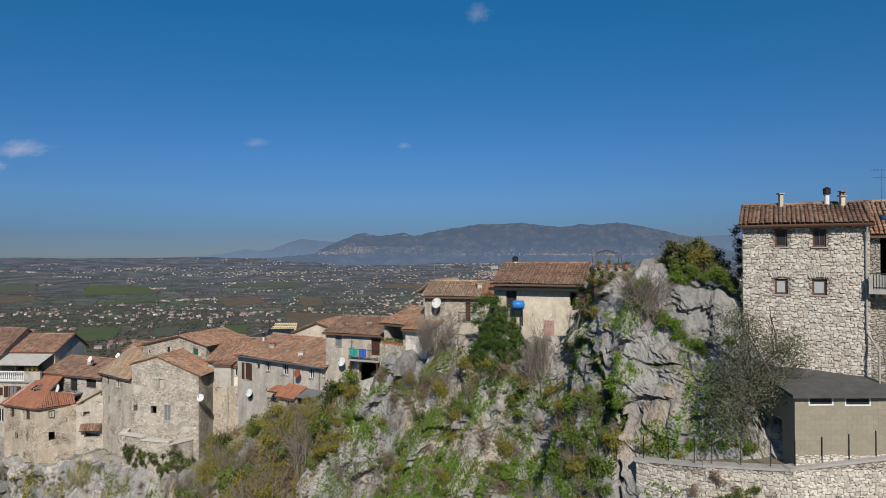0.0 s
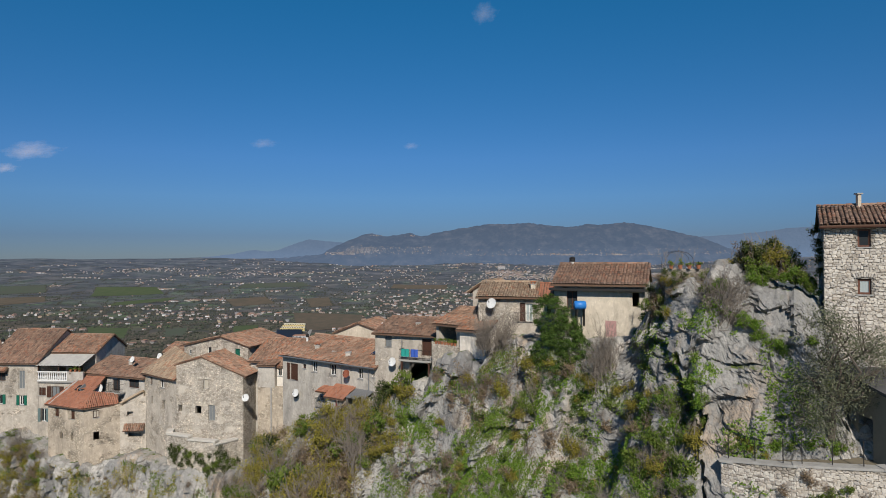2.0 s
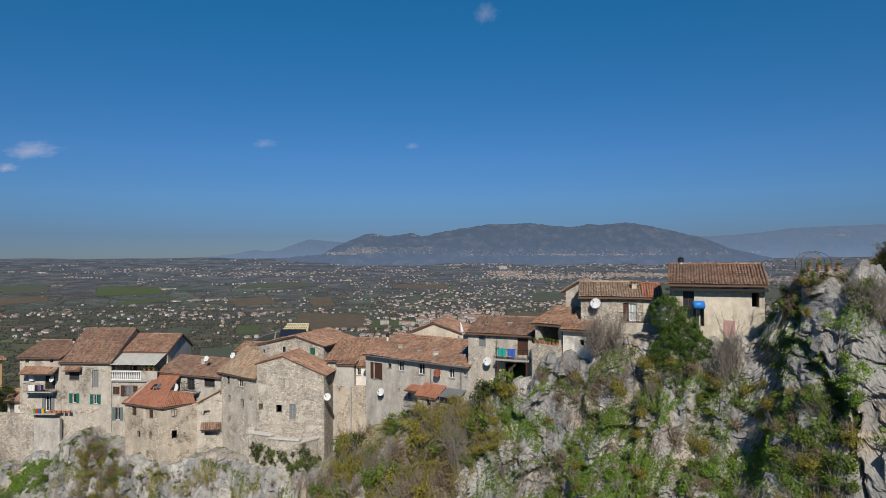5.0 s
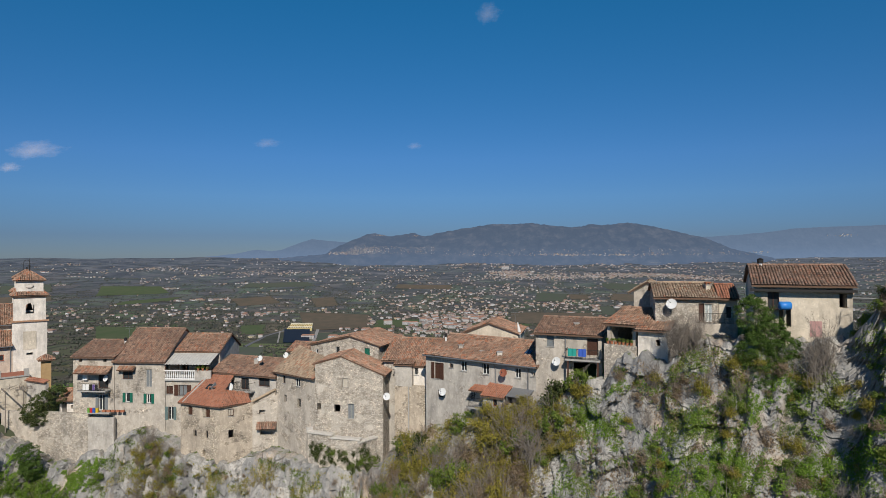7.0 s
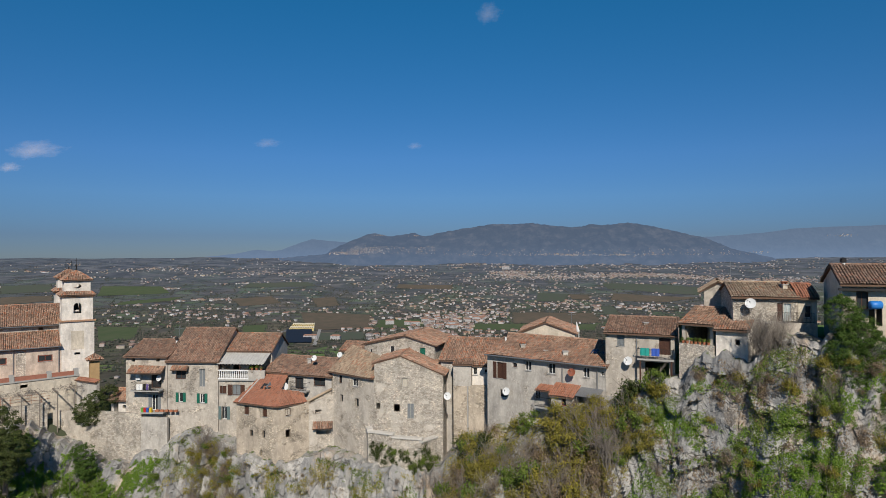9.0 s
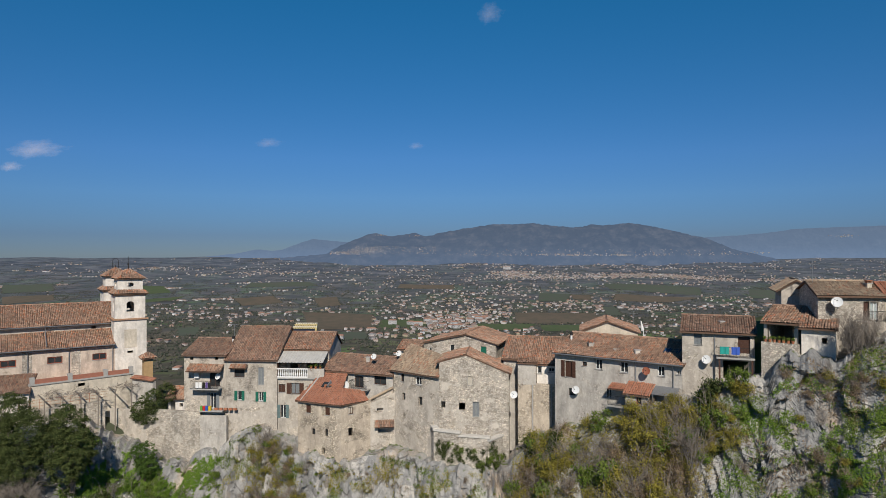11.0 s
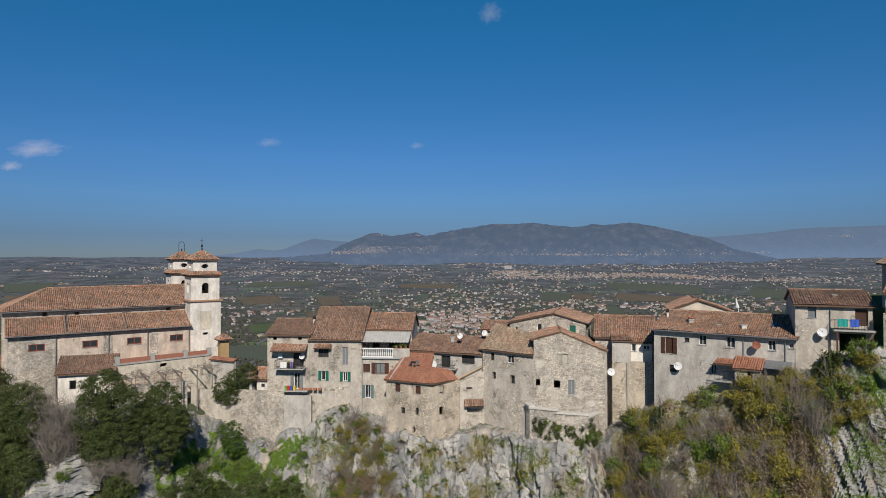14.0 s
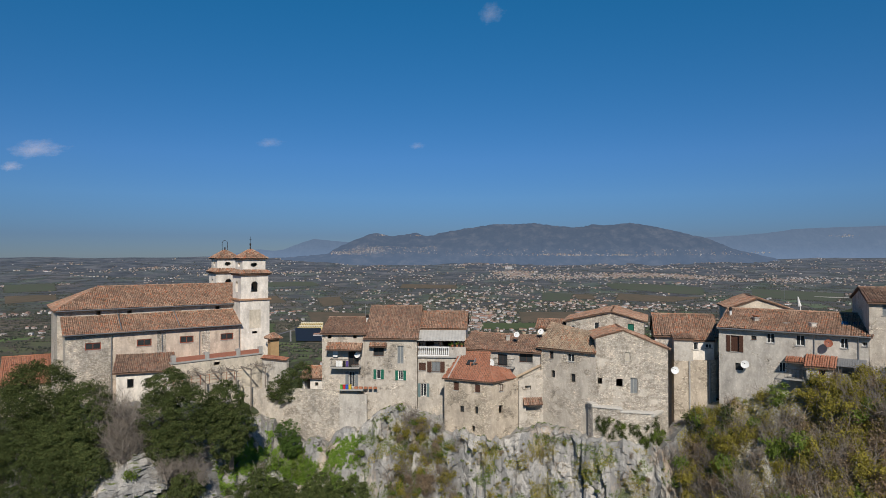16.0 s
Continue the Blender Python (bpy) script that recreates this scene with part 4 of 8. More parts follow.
window(h, P, 1.75, 173.7, 1.1, 1.35, WOOD_BROWN, leaf=WOOD_GREY, shutters=WOOD_BROWN)
window(h, P, 0.35, 170.6, 0.73, 1.65, WHITE, shutters=GREY_GREEN, sill=False)
wall(h, P(L, 0, 0), P(L, -9, 0), 166, 175.8, PLASTER_GREY)
wall(h, P(L, -2.6, 0), P(L, -9, 0), 175.8, 178.7, PLASTER_GREY, (), [(0, 178.75), (3.6, 180.7), (6.4, 179)])
wall(h, P(0, -2.6, 0), P(L, -2.6, 0), 175.8, 179.0, STONE_PLASTER, [(0.8, 175.9, 1.0, 2.0), (3.0, 176.6, 1.2, 1.1)])
wall(h, P(L, -9, 0), P(0, -9, 0), 166, 179, STONE_PLASTER)
wall(h, P(0, -9, 0), P(0, 0, 0), 166, 178.0, STONE_PLASTER)
m = Mesh()
m.box(P, 0, L, -2.6, 0.25, 175.6, 175.8)
part("loggia_floor", m, CONCRETE, h)
e0, e1, r0, r1 = P(-0.1, -2.3, 178.95), P(L + 0.2, -2.3, 178.95), P(-0.1, -6.3, 180.85), P(L + 0.2, -6.3, 180.85)
g0, g1 = P(-0.1, -9.3, 178.9), P(L + 0.2, -9.3, 178.9)
roof(h, [([e0, e1, r1, r0], Vector(r0) - Vector(e0)), ([g1, g0, r0, r1], Vector(r0) - Vector(g0))], TILE_OLD, 33, [(r0, r1)])

h = thing("house", (-48.5, 79, 167), "plastered corner house with a red tiled roof", "house", "cliff houses")
A, B, C = (-52.6, 77.0), (-46.9, 74.7), (-43.6, 76.9)
R1 = [(1.22, 172.2, 0.67, 1.0), (3.94, 172.17, 0.69, 0.95), (2.05, 169.62, 0.5, 0.75), (3.94, 169.61, 0.43, 0.86), (3.54, 167.4, 0.39, 0.75)]
R2 = [(1.0, 172.3, 0.63, 0.86), (1.0, 169.65, 0.62, 1.0)]
wall(h, A, B, 163, 173.6, PLASTER_WARM, R1)
wall(h, B, C, 163, 173.6, PLASTER_WARM, R2)
PA, LA = wall_frame(A, B)
PB, LB = wall_frame(B, C)
for q in R1[:2]:
    window(h, PA, *q, WOOD_BROWN, leaf=WOOD_BROWN)
for q in R1[2:4]:
    window(h, PA, *q, BLACK, sill=False, mullion=False, inset=0.25)
window(h, PB, *R2[0], WOOD_BROWN, leaf=BLIND)
wall(h, C, (-43.0, 80.5), 163, 173.6, PLASTER_WARM)
wall(h, (-51.3, 80.5), A, 163, 173.6, PLASTER_WARM)
a, b, c = (-52.9, 76.75, 173.6), (-46.85, 74.25, 173.6), (-43.9, 76.75, 173.6)
t0, t1, mid, t2 = (-50.3, 80.6, 176.33), (-46.8, 79.3, 176.39), (-47.05, 77.0, 175.08), (-44.6, 78.1, 174.58)
roof(h, [([a, b, mid, t1, t0], Vector((0.382, 0.924, 0.6))), ([b, c, t2, mid], Vector((-0.646, 0.763, 0.66)))], TILE_RED, 34, [(b, mid)], step=0.21)
m = Mesh()
m.tube([(a[0] + 0.75, a[1] - 0.3, a[2] + 0.1), (t0[0] + 0.1, t0[1] - 0.1, t0[2] + 0.14)], 0.11, 6)
part("verge", m, CONCRETE, h)
hatch = part("roof_hatch", Mesh(), IRON, h)
HN = Vector((-0.382 * 0.515, -0.924 * 0.515, 0.857))
HU, HS = Vector((0.382 * 0.857, 0.924 * 0.857, 0.515)), Vector((0.924, -0.382, 0))
HP = lambda u, d, z: tuple(Vector((-49.3, 78.15, 175.16)) + HS * u + HU * d + HN * z)
m = Mesh()
m.box(HP, -0.5, 0.5, -0.45, 0.45, 0.0, 0.2)
hatch.data = m.mesh("roof_hatch", IRON)
m = Mesh()
m.box(HP, -0.42, 0.42, -0.38, 0.38, 0.2, 0.215)
part("pane", m, GLASS, hatch)
m = Mesh()
m.box(HP, 0.5, 0.6, -0.45, 0.45, 0.0, 0.5)
part("lid", m, WOOD_GREY, hatch)
wall(h, (-44.0, 77.4), (-40.9, 77.0), 170, 173.6, STONE_PLASTER, (), [(0, 173.4), (3.12, 175.1)], thick=0.3)
m = Mesh()
m.tube([(-44.05, 77.25, 173.5), (-40.85, 76.85, 175.2)], 0.16, 7)
part("wall_coping", m, TILE_PALE, h)

h = thing("house", (-45, 82, 171), "low house with a balcony under brown tiles", "house", "cliff houses")
P, L = box_house(h, (-50.3, 81.0), (-40.9, 77.2), 7.5, 167, 176.6, 178.05, PLASTER_GREY, TILE_BROWN, 35, [(4.74, 174.75, 1.24, 1.4), (7.51, 175.35, 1.7, 1.05)])
window(h, P, 4.74, 174.75, 1.24, 1.4, WOOD_BROWN, sill=False)
window(h, P, 7.51, 175.35, 1.7, 1.05, WOOD_BROWN)

# the gabled stone house with its terrace
h = thing("house", (-33, 77, 168), "tall rubble-stone house with a gable and blocked openings", "house", "cliff houses")
GL, GC, GR = (-40.8, 77.2), (-35.1, 72.9), (-27.1, 72.0)
G1 = [(1.2, 176.05, 0.52, 0.9), (3.53, 175.95, 0.93, 0.92), (1.4, 173.8, 0.52, 0.87), (3.95, 173.55, 0.63, 1.0)]
G2 = [(3.28, 176.3, 0.6, 1.1), (0.25, 173.7, 0.47, 0.75), (2.29, 173.45, 0.72, 0.9), (3.87, 172.7, 0.8, 1.77)]
gable_house(h, GC, GR, 9.5, 164, 178.9, 177.75, 3.1, 179.8, STONE, TILE_OLD, 36, G2, over=0.06, side=0.3)
wall(h, GL, GC, 164, 177.35, STONE_PLASTER, G1)
P, L = wall_frame(GL, GC)
Q, QL = wall_frame(GC, GR)
window(h, P, *G1[0], WOOD_BROWN)
window(h, P, *G1[1], WHITE, shutters=None)
for q in G1[2:]:
    window(h, P, *q, BLACK, sill=False, mullion=False, inset=0.3)
window(h, Q, *G2[0], CONCRETE, leaf=BLIND, sill=False)
window(h, Q, *G2[3], CONCRETE, leaf=WOOD_GREY, sill=False)
wall(h, (-39.3, 81.8), GL, 164, 177.35, STONE_PLASTER)
e0, e1 = P(-0.3, 0.4, 177.3), P(L + 0.25, 0.4, 177.3)
r0, r1 = (-38.6, 81.5, 179.1), (-34.75, 76.4, 179.25)
roof(h, [([e0, e1, r1, r0], Vector((0.55, 0.8, 0.5)))], TILE_PALE, 37)
t = thing("terrace_wall", (-32, 70.5, 167), "curved stone terrace wall with a pale coping", "wall")
ring = [(-36.0, 73.0), (-35.7, 71.9), (-32.8, 70.7), (-29.5, 69.85), (-27.8, 71.9)]
for p, q, z in zip(ring, ring[1:], (171.45, 171.3, 171.0, 170.7)):
    wall(t, p, q, 164, z, STONE, ends=True, thick=0.5)
    m = Mesh()
    F, FL_ = wall_frame(p, q)
    m.box(F, -0.1, FL_ + 0.1, -0.6, 0.14, z, z + 0.2)
    part("coping", m, plain("pale_coping", (0.6, 0.56, 0.5), 0.9, 0.3), t)
m = Mesh()
m.face(*[(x, y, 170.4) for x, y in ring])
part("floor", m, CONCRETE, t)

h = thing("house", (-32.5, 82, 172), "stone house behind with a low gable and green shutter", "house", "cliff houses")
P, L = gable_house(h, (-37.2, 80.0), (-28.2, 77.2), 8, 168, 180.15, 180.4, 5.6, 181.45, STONE, TILE_OLD, 38, [(0.68, 179.15, 0.38, 0.55), (3.48, 179.3, 0.6, 0.97), (7.5, 179.1, 0.73, 1.0)], side=0.4)
window(h, P, 0.68, 179.15, 0.38, 0.55, WHITE, mullion=False)
window(h, P, 3.48, 179.3, 0.6, 0.97, WHITE)
window(h, P, 7.5, 179.1, 0.73, 1.0, GREEN, leaf=GREEN)
h = thing("shed", (-39, 84, 172), "small plastered shed with a tiled roof", "shed")
box_house(h, (-40.6, 82.2), (-37.6, 81.3), 4, 170, 179.1, 179.9, PLASTER_CREAM, TILE_OLD, 39)
h = thing("house", (-23.5, 78, 171), "low house under a long tiled roof", "house", "cliff houses")
box_house(h, (-27.4, 75.6), (-20.6, 73.9), 7, 168, 179.0, 181.0, PLASTER_GREY, TILE_OLD, 40, frac=0.6)
h = thing("house_annex", (-24, 74, 170), "tall plastered annex with small tiled roofs", "house")
P, L = wall_frame((-25.9, 73.5), (-21.4, 72.7))
wall(h, P(0, 0, 0), P(L, 0, 0), 166, 176.4, PLASTER_WARM)
wall(h, P(0, -4, 0), P(0, 0, 0), 166, 176.4, PLASTER_WARM)
box_house(h, P(0, 0.02, 0), P(2.1, 0.02, 0), 2.5, 176.3, 178.7, 179.2, PLASTER_GREY, TILE_OLD, 41, frac=0.9, over=0.2, side=0.1)
a2 = [(0.1, 177.55, 0.5, 0.85), (1.4, 177.75, 0.72, 0.5)]
P2, L2 = box_house(h, P(2.15, -0.5, 0), P(4.5, -0.5, 0), 2, 176.3, 178.5, 179.2, PLASTER_WHITE, TILE_OLD, 42, a2, frac=0.9, over=0.15, side=0.1)
for q in a2:
    window(h, P2, *q, WHITE)

# the long grey house
h = thing("house", (-16, 69, 175), "long grey plastered house with a sagging tiled roof", "house", "cliff houses")
B1 = [(1.22, 178.0, 0.83, 1.75), (3.27, 179.4, 0.52, 0.45), (4.76, 179.2, 0.76, 1.04), (7.49, 179.15, 0.84, 1.1), (11.41, 179.2, 0.67, 1.0), (13.25, 179.55, 0.43, 0.44), (5.92, 176.25, 0.62, 1.03), (1.66, 176.0, 0.8, 0.78)]
P, L = box_house(h, (-22.1, 70.2), (-10.8, 62.1), 10, 170, 180.5, 182.15, PLASTER_GREY, TILE_OLD, 43, B1)
window(h, P, *B1[0], WOOD_BROWN, shutters=WOOD_BROWN, leaf=WOOD_BROWN)
window(h, P, *B1[1], WOOD_BROWN)
for q in B1[2:7]:
    window(h, P, *q, WHITE)
window(h, P, *B1[7], BLACK, sill=False, mullion=False)

h = thing("house", (-6, 63, 180), "stone house with a balcony over a dark doorway", "house", "cliff houses")
C1 = [(1.1, 182.65, 0.7, 1.1), (5.0, 182.0, 1.05, 1.6), (3.7, 179.5, 2.2, 1.75)]
P, L = box_house(h, (-10.9, 62.1), (-4.95, 59.65), 8, 176, 183.85, 185.0, STONE_PLASTER, TILE_BROWN, 44, C1)
window(h, P, *C1[0], WOOD_GREY, leaf=WOOD_GREY)
window(h, P, *C1[1], WOOD_BROWN, sill=False, leaf=WOOD_BROWN)
h = thing("house", (-2.5, 58, 182), "small house with a dark loggia and a whitewashed end", "house", "cliff houses")
P, L = box_house(h, (-4.85, 58.1), (-2.75, 56.2), 6, 179, 185.2, 186.35, STONE_PLASTER, TILE_OLD, 45, [(0.3, 183.4, 2.2, 1.6)], frac=0.6)
P, L = wall_frame((-2.7, 55.75), (-0.55, 54.3))
P2, L2 = box_house(h, P(0, 0.1, 0), P(L, 0.1, 0), 4.4, 181, 184.95, 186.3, PLASTER_WHITE, TILE_OLD, 46, [(1.55, 183.65, 0.38, 0.53)], frac=0.85)
h = thing("house", (2, 57, 184), "stone house with a brown shutter and satellite dish", "house", "cliff houses")
D2 = [(3.6, 185.7, 0.45, 1.6), (4.1, 185.7, 0.62, 1.55)]
P, L = box_house(h, (-1.1, 56.0), (4.0, 54.9), 6, 181, 187.75, 188.8, STONE, TILE_PALE, 47, D2)
window(h, P, *D2[0], WOOD_BROWN, leaf=WOOD_BROWN, sill=False)
window(h, P, *D2[1], WHITE, pane=CURTAIN, sill=False)
h = thing("house_annex", (4.8, 56, 185), "small plastered annex with a red tiled roof", "house")
D3 = [(0.55, 186.0, 0.55, 1.1)]
P, L = box_house(h, (4.05, 54.95), (5.5, 54.6), 4, 181, 187.75, 188.7, PLASTER_CREAM, TILE_RED, 75, D3, side=0.1)
window(h, P, *D3[0], WHITE)
h = thing("house", (8, 50, 185), "cream plastered house with a wide brown tiled roof", "house", "cliff houses")
E1 = [(0.95, 187.3, 0.8, 1.35), (5.75, 187.55, 0.5, 1.05)]
P, L = box_house(h, (4.45, 49.4), (10.65, 47.1), 7, 181, 189.2, 190.5, PLASTER_CREAM, TILE_BROWN, 48, E1, over=0.5)
window(h, P, *E1[0], WOOD_BROWN)

# the tall stone house on the crag
STONE_HOUSE = h = thing("stone_house", (21, 38, 185), "tall rubble-stone house with small brown windows", "house")
S1 = [(1.58, 191.77, 0.6, 0.95), (3.36, 191.75, 0.62, 0.95), (1.57, 189.2, 0.62, 0.84), (3.32, 189.2, 0.67, 0.84)]
P, L = box_house(h, (17.2, 36.1), (22.4, 33.35), 6.6, 182, 192.9, 194.05, STONE_PALE, TILE_BROWN, 49, S1, over=0.3)
FRAME_BROWN = plain("red_brown_stained_wood", (0.16, 0.07, 0.045), 0.5, 0.3, 6)
for q in S1[:2]:
    window(h, P, *q, FRAME_BROWN, bar=0.09, inset=0.1)
for q in S1[2:]:
    window(h, P, *q, FRAME_BROWN, pane=CURTAIN, bar=0.11, inset=0.1, mullion=False)
h = thing("stone_house", (27, 38, 185), "stone house with a balcony next to the tall one", "house")
P, L = box_house(h, (22.6, 33.75), (29, 30.4), 7, 182, 192.3, 194.1, STONE_PALE, TILE_OLD, 50, [(0.5, 190.2, 0.9, 2.0)], over=0.3)
GARAGE = h = thing("garage", (19.8, 33, 181), "grey block garage with a flat felt roof", "garage")
P, L = wall_frame((17.34, 31.25), (22.2, 31.3))
V1 = [(0.66, 184.15, 1.2, 0.42), (2.4, 184.12, 1.25, 0.42)]
BLOCK = plain("cream_blockwork", (0.29, 0.26, 0.2), 0.9, 0.25, 2)
wall(h, P(0, 0, 0), P(L, 0, 0), 179.5, 184.7, BLOCK, V1)
wall(h, P(0, -3.8, 0), P(0, 0, 0), 179.5, 184.7, BLOCK, [(1.6, 180.6, 1.1, 2.6)])
wall(h, P(L, 0, 0), P(L, -3.8, 0), 179.5, 184.7, BLOCK)
for q in V1:
    window(h, P, *q, WHITE, mullion=False, sill=False, inset=0.0)
m = Mesh()
k = 0
ring = [P(-0.25, 0.3, 184.72), P(L + 0.3, 0.3, 184.72), P(L + 0.3, -4.2, 185.4), P(-0.25, -4.2, 185.4)]
m.face(*ring)
m.face(*[(x, y, z - 0.16) for x, y, z in reversed(ring)])
for i in range(4):
    p, q = ring[i], ring[(i + 1) % 4]
    m.face((p[0], p[1], p[2] - 0.16), (q[0], q[1], q[2] - 0.16), q, p)
part("roof", m, plain("grey_roofing_felt", (0.105, 0.103, 0.10), 0.95, 0.5, 1.6), h)

RETAINING = t = thing("retaining_wall", (14, 32, 176), "pale rubble retaining wall with ivy below the crag", "wall")
BANK = ring = [(13.4, 38.5), (10.75, 34.5), (13.5, 32.3), (17.0, 30.9), (22.0, 31.0), (30.0, 33.4), (45, 36)]
BANK_TOP = [180.45, 180.45, 180.87, 181.15, 181.7, 182.0, 182.0]
for k, (p, q) in enumerate(zip(ring, ring[1:])):
    F, FL_ = wall_frame(p, q)
    za, zb = BANK_TOP[k], BANK_TOP[k + 1]
    wall(t, p, q, 170, min(za, zb) - 0.02, STONE_PALE, (), [(0, za), (FL_, zb)], ends=True, thick=0.6)
    m = Mesh()
    low = [F(-0.12, 0.05, za), F(FL_ + 0.12, 0.05, zb), F(FL_ + 0.12, -0.62, zb), F(-0.12, -0.62, za)]
    high = [(x, y, z + 0.11 + 0.004 * k) for x, y, z in low]
    m.face(*high)
    m.face(*reversed(low))
    for i in range(4):
        j = (i + 1) % 4
        m.face(low[i], low[j], high[j], high[i])
    part("coping", m, CONCRETE, t)


# ---- growth ----
def leaf_mat(name, a, b, c, thin=0.4):
    n = Nodes(name)
    col = n.ramp(n.island(), [(0.0, a), (0.5, b), (1.0, c)])
    col = n.mix(n.math("MULTIPLY", n.each(), 0.35), col, [v * 0.6 for v in a])
    n.bsdf.inputs["Transmission Weight"].default_value = 0.0
    m = n.done(col, 0.85, None, 0.0, 0.06)
    t = n.t.nodes.new("ShaderNodeBsdfTranslucent")
    n.link(col, t.inputs["Color"])
    x = n.t.nodes.new("ShaderNodeMixShader")
    x.inputs[0].default_value = thin
    n.link(n.bsdf.outputs[0], x.inputs[1])
    n.link(t.outputs[0], x.inputs[2])
    n.link(x.outputs[0], n.t.nodes["Material Output"].inputs["Surface"])
    return m


LEAF_GREEN = leaf_mat("green_leaves", (0.095, 0.145, 0.027), (0.165, 0.23, 0.044), (0.26, 0.315, 0.075))
LEAF_GRASS = leaf_mat("fresh_grass_and_nettles", (0.105, 0.195, 0.026), (0.18, 0.29, 0.045), (0.265, 0.355, 0.075))
LEAF_OLIVE = leaf_mat("yellowing_leaves", (0.185, 0.172, 0.042), (0.32, 0.285, 0.062), (0.49, 0.4, 0.075))
LEAF_DARK = leaf_mat("holm_oak_leaves", (0.03, 0.045, 0.016), (0.062, 0.082, 0.027), (0.14, 0.155, 0.052), 0.15)
LEAF_IVY = leaf_mat("dark_ivy_leaves", (0.035, 0.07, 0.016), (0.075, 0.13, 0.03), (0.15, 0.215, 0.05), 0.25)
LEAF_SILVER = leaf_mat("olive_leaves", (0.12, 0.13, 0.085), (0.165, 0.175, 0.11), (0.23, 0.24, 0.16))
LEAF_RUST = leaf_mat("dry_brown_leaves", (0.19, 0.142, 0.098), (0.29, 0.215, 0.145), (0.40, 0.305, 0.2))
BARK = plain("grey_bark", (0.13, 0.108, 0.088), 0.95, 0.4, 4)
TWIG = plain("bare_twigs", (0.25, 0.215, 0.18), 0.95, 0.35, 4)


def leaves(rng, lobes, count, size, flat=0.35, clump=0.3, per=22):
    """Leaf blades in clumps within ellipsoid lobes (x, y, z, rx, ry, rz), thicker towards the skin."""
    w = np.array([l[3] * l[4] + l[3] * l[5] for l in lobes])
    k = max(1, count // per)
    pick = rng.choice(len(lobes), k, p=w / w.sum())
    L = np.array(lobes)[pick]
    d = rng.normal(size=(k, 3))
    d /= np.linalg.norm(d, axis=1)[:, None]
    r = rng.uniform(0.25, 1.0, (k, 1)) ** 0.45 * rng.uniform(0.82, 1.12, (k, 1))
    centre = L[:, :3] + d * r * L[:, 3:6]
    c = np.repeat(centre, per, 0) + rng.normal(size=(k * per, 3)) * clump * np.array([1, 1, 0.8])
    out = np.repeat(d, per, 0) * (1 - flat) + rng.normal(size=(k * per, 3)) * 0.7 + np.array([0, -0.1, 0.25])
    return blades(rng, c, out, size)


def boughs(rng, lobes, count, size, r=0.8, per=80):
    """A crown of separate leafy boughs round the skin of the lobes, with dark gaps between them."""
    w = np.array([l[3] * l[4] + l[3] * l[5] for l in lobes])
    k = max(1, count // per)
    L = np.array(lobes)[rng.choice(len(lobes), k, p=w / w.sum())]
    d = rng.normal(size=(k, 3)) + np.array([0, -0.25, 0.25])
    d /= np.linalg.norm(d, axis=1)[:, None]
    centre = L[:, :3] + d * rng.uniform(0.68, 1.04, (k, 1)) * L[:, 3:6]
    rr = np.repeat(rng.uniform(0.4, 1.0, (k, 1)) * r, per, 0)
    e = rng.normal(size=(k * per, 3)) + np.repeat(d, per, 0) * 0.7 + np.array([0, 0, 0.5])
    e /= np.linalg.norm(e, axis=1)[:, None]
    c = np.repeat(centre, per, 0) + e * rr * rng.uniform(0.55, 1.08, (k * per, 1)) * np.array([1, 1, 0.7])
    return blades(rng, c, e + rng.normal(size=c.shape) * 0.4, size)


def blades(rng, c, out, size):
    n = len(c)
    out = out / np.linalg.norm(out, axis=1)[:, None]
    a = np.cross(out, rng.normal(size=(n, 3)))
    a /= np.linalg.norm(a, axis=1)[:, None]
    b = np.cross(out, a)
    s = (size * rng.uniform(0.6, 1.4, n))[:, None]
    p = np.stack([c - a * s * 0.5, c - b * s * 0.32 + out * s * 0.08, c + a * s * 0.5, c + b * s * 0.32 + out * s * 0.08], 1)
    return p.reshape(-1, 3)


def quads(name, pts, mat, extra=None, extra_mat=None):
    k = len(pts) // 4
    f = np.arange(k * 4).reshape(-1, 4).tolist()
    v = pts.tolist()
    if extra:
        base = len(v)
        v += extra.v
        f += [tuple(i + base for i in q) for q in extra.f]
    me = bpy.data.meshes.new(name)
    me.from_pydata(v, [], f)
    me.materials.append(mat)
    if extra:
        me.materials.append(extra_mat)
        me.polygons.foreach_set("material_index", [0] * k + [1] * len(extra.f))
    me.update()
    return me


def branches(m, rng, base, tip, r, depth, spread_, sides=4, bend=0.15):
    base, tip = Vector(base), Vector(tip)
    d = tip - base
    mid = base + d * 0.5 + Vector(rng.normal(size=3)) * d.length * bend
    if depth > 0:
        m.tube([base, mid, tip], [r, r * 0.75, r * 0.4], sides, False)
    else:
        m.tube([base, tip], [r, r * 0.4], 3, False)
    if depth > 0:
        for k in range(4 if depth > 1 else 3):
            s = rng.uniform(0.35, 0.95)
            start = base + d * s
            way = (d.normalized() + Vector(rng.normal(size=3)) * spread_).normalized()
            branches(m, rng, start, start + way * d.length * rng.uniform(0.4, 0.65), r * 0.5, depth - 1, spread_, 3, bend)


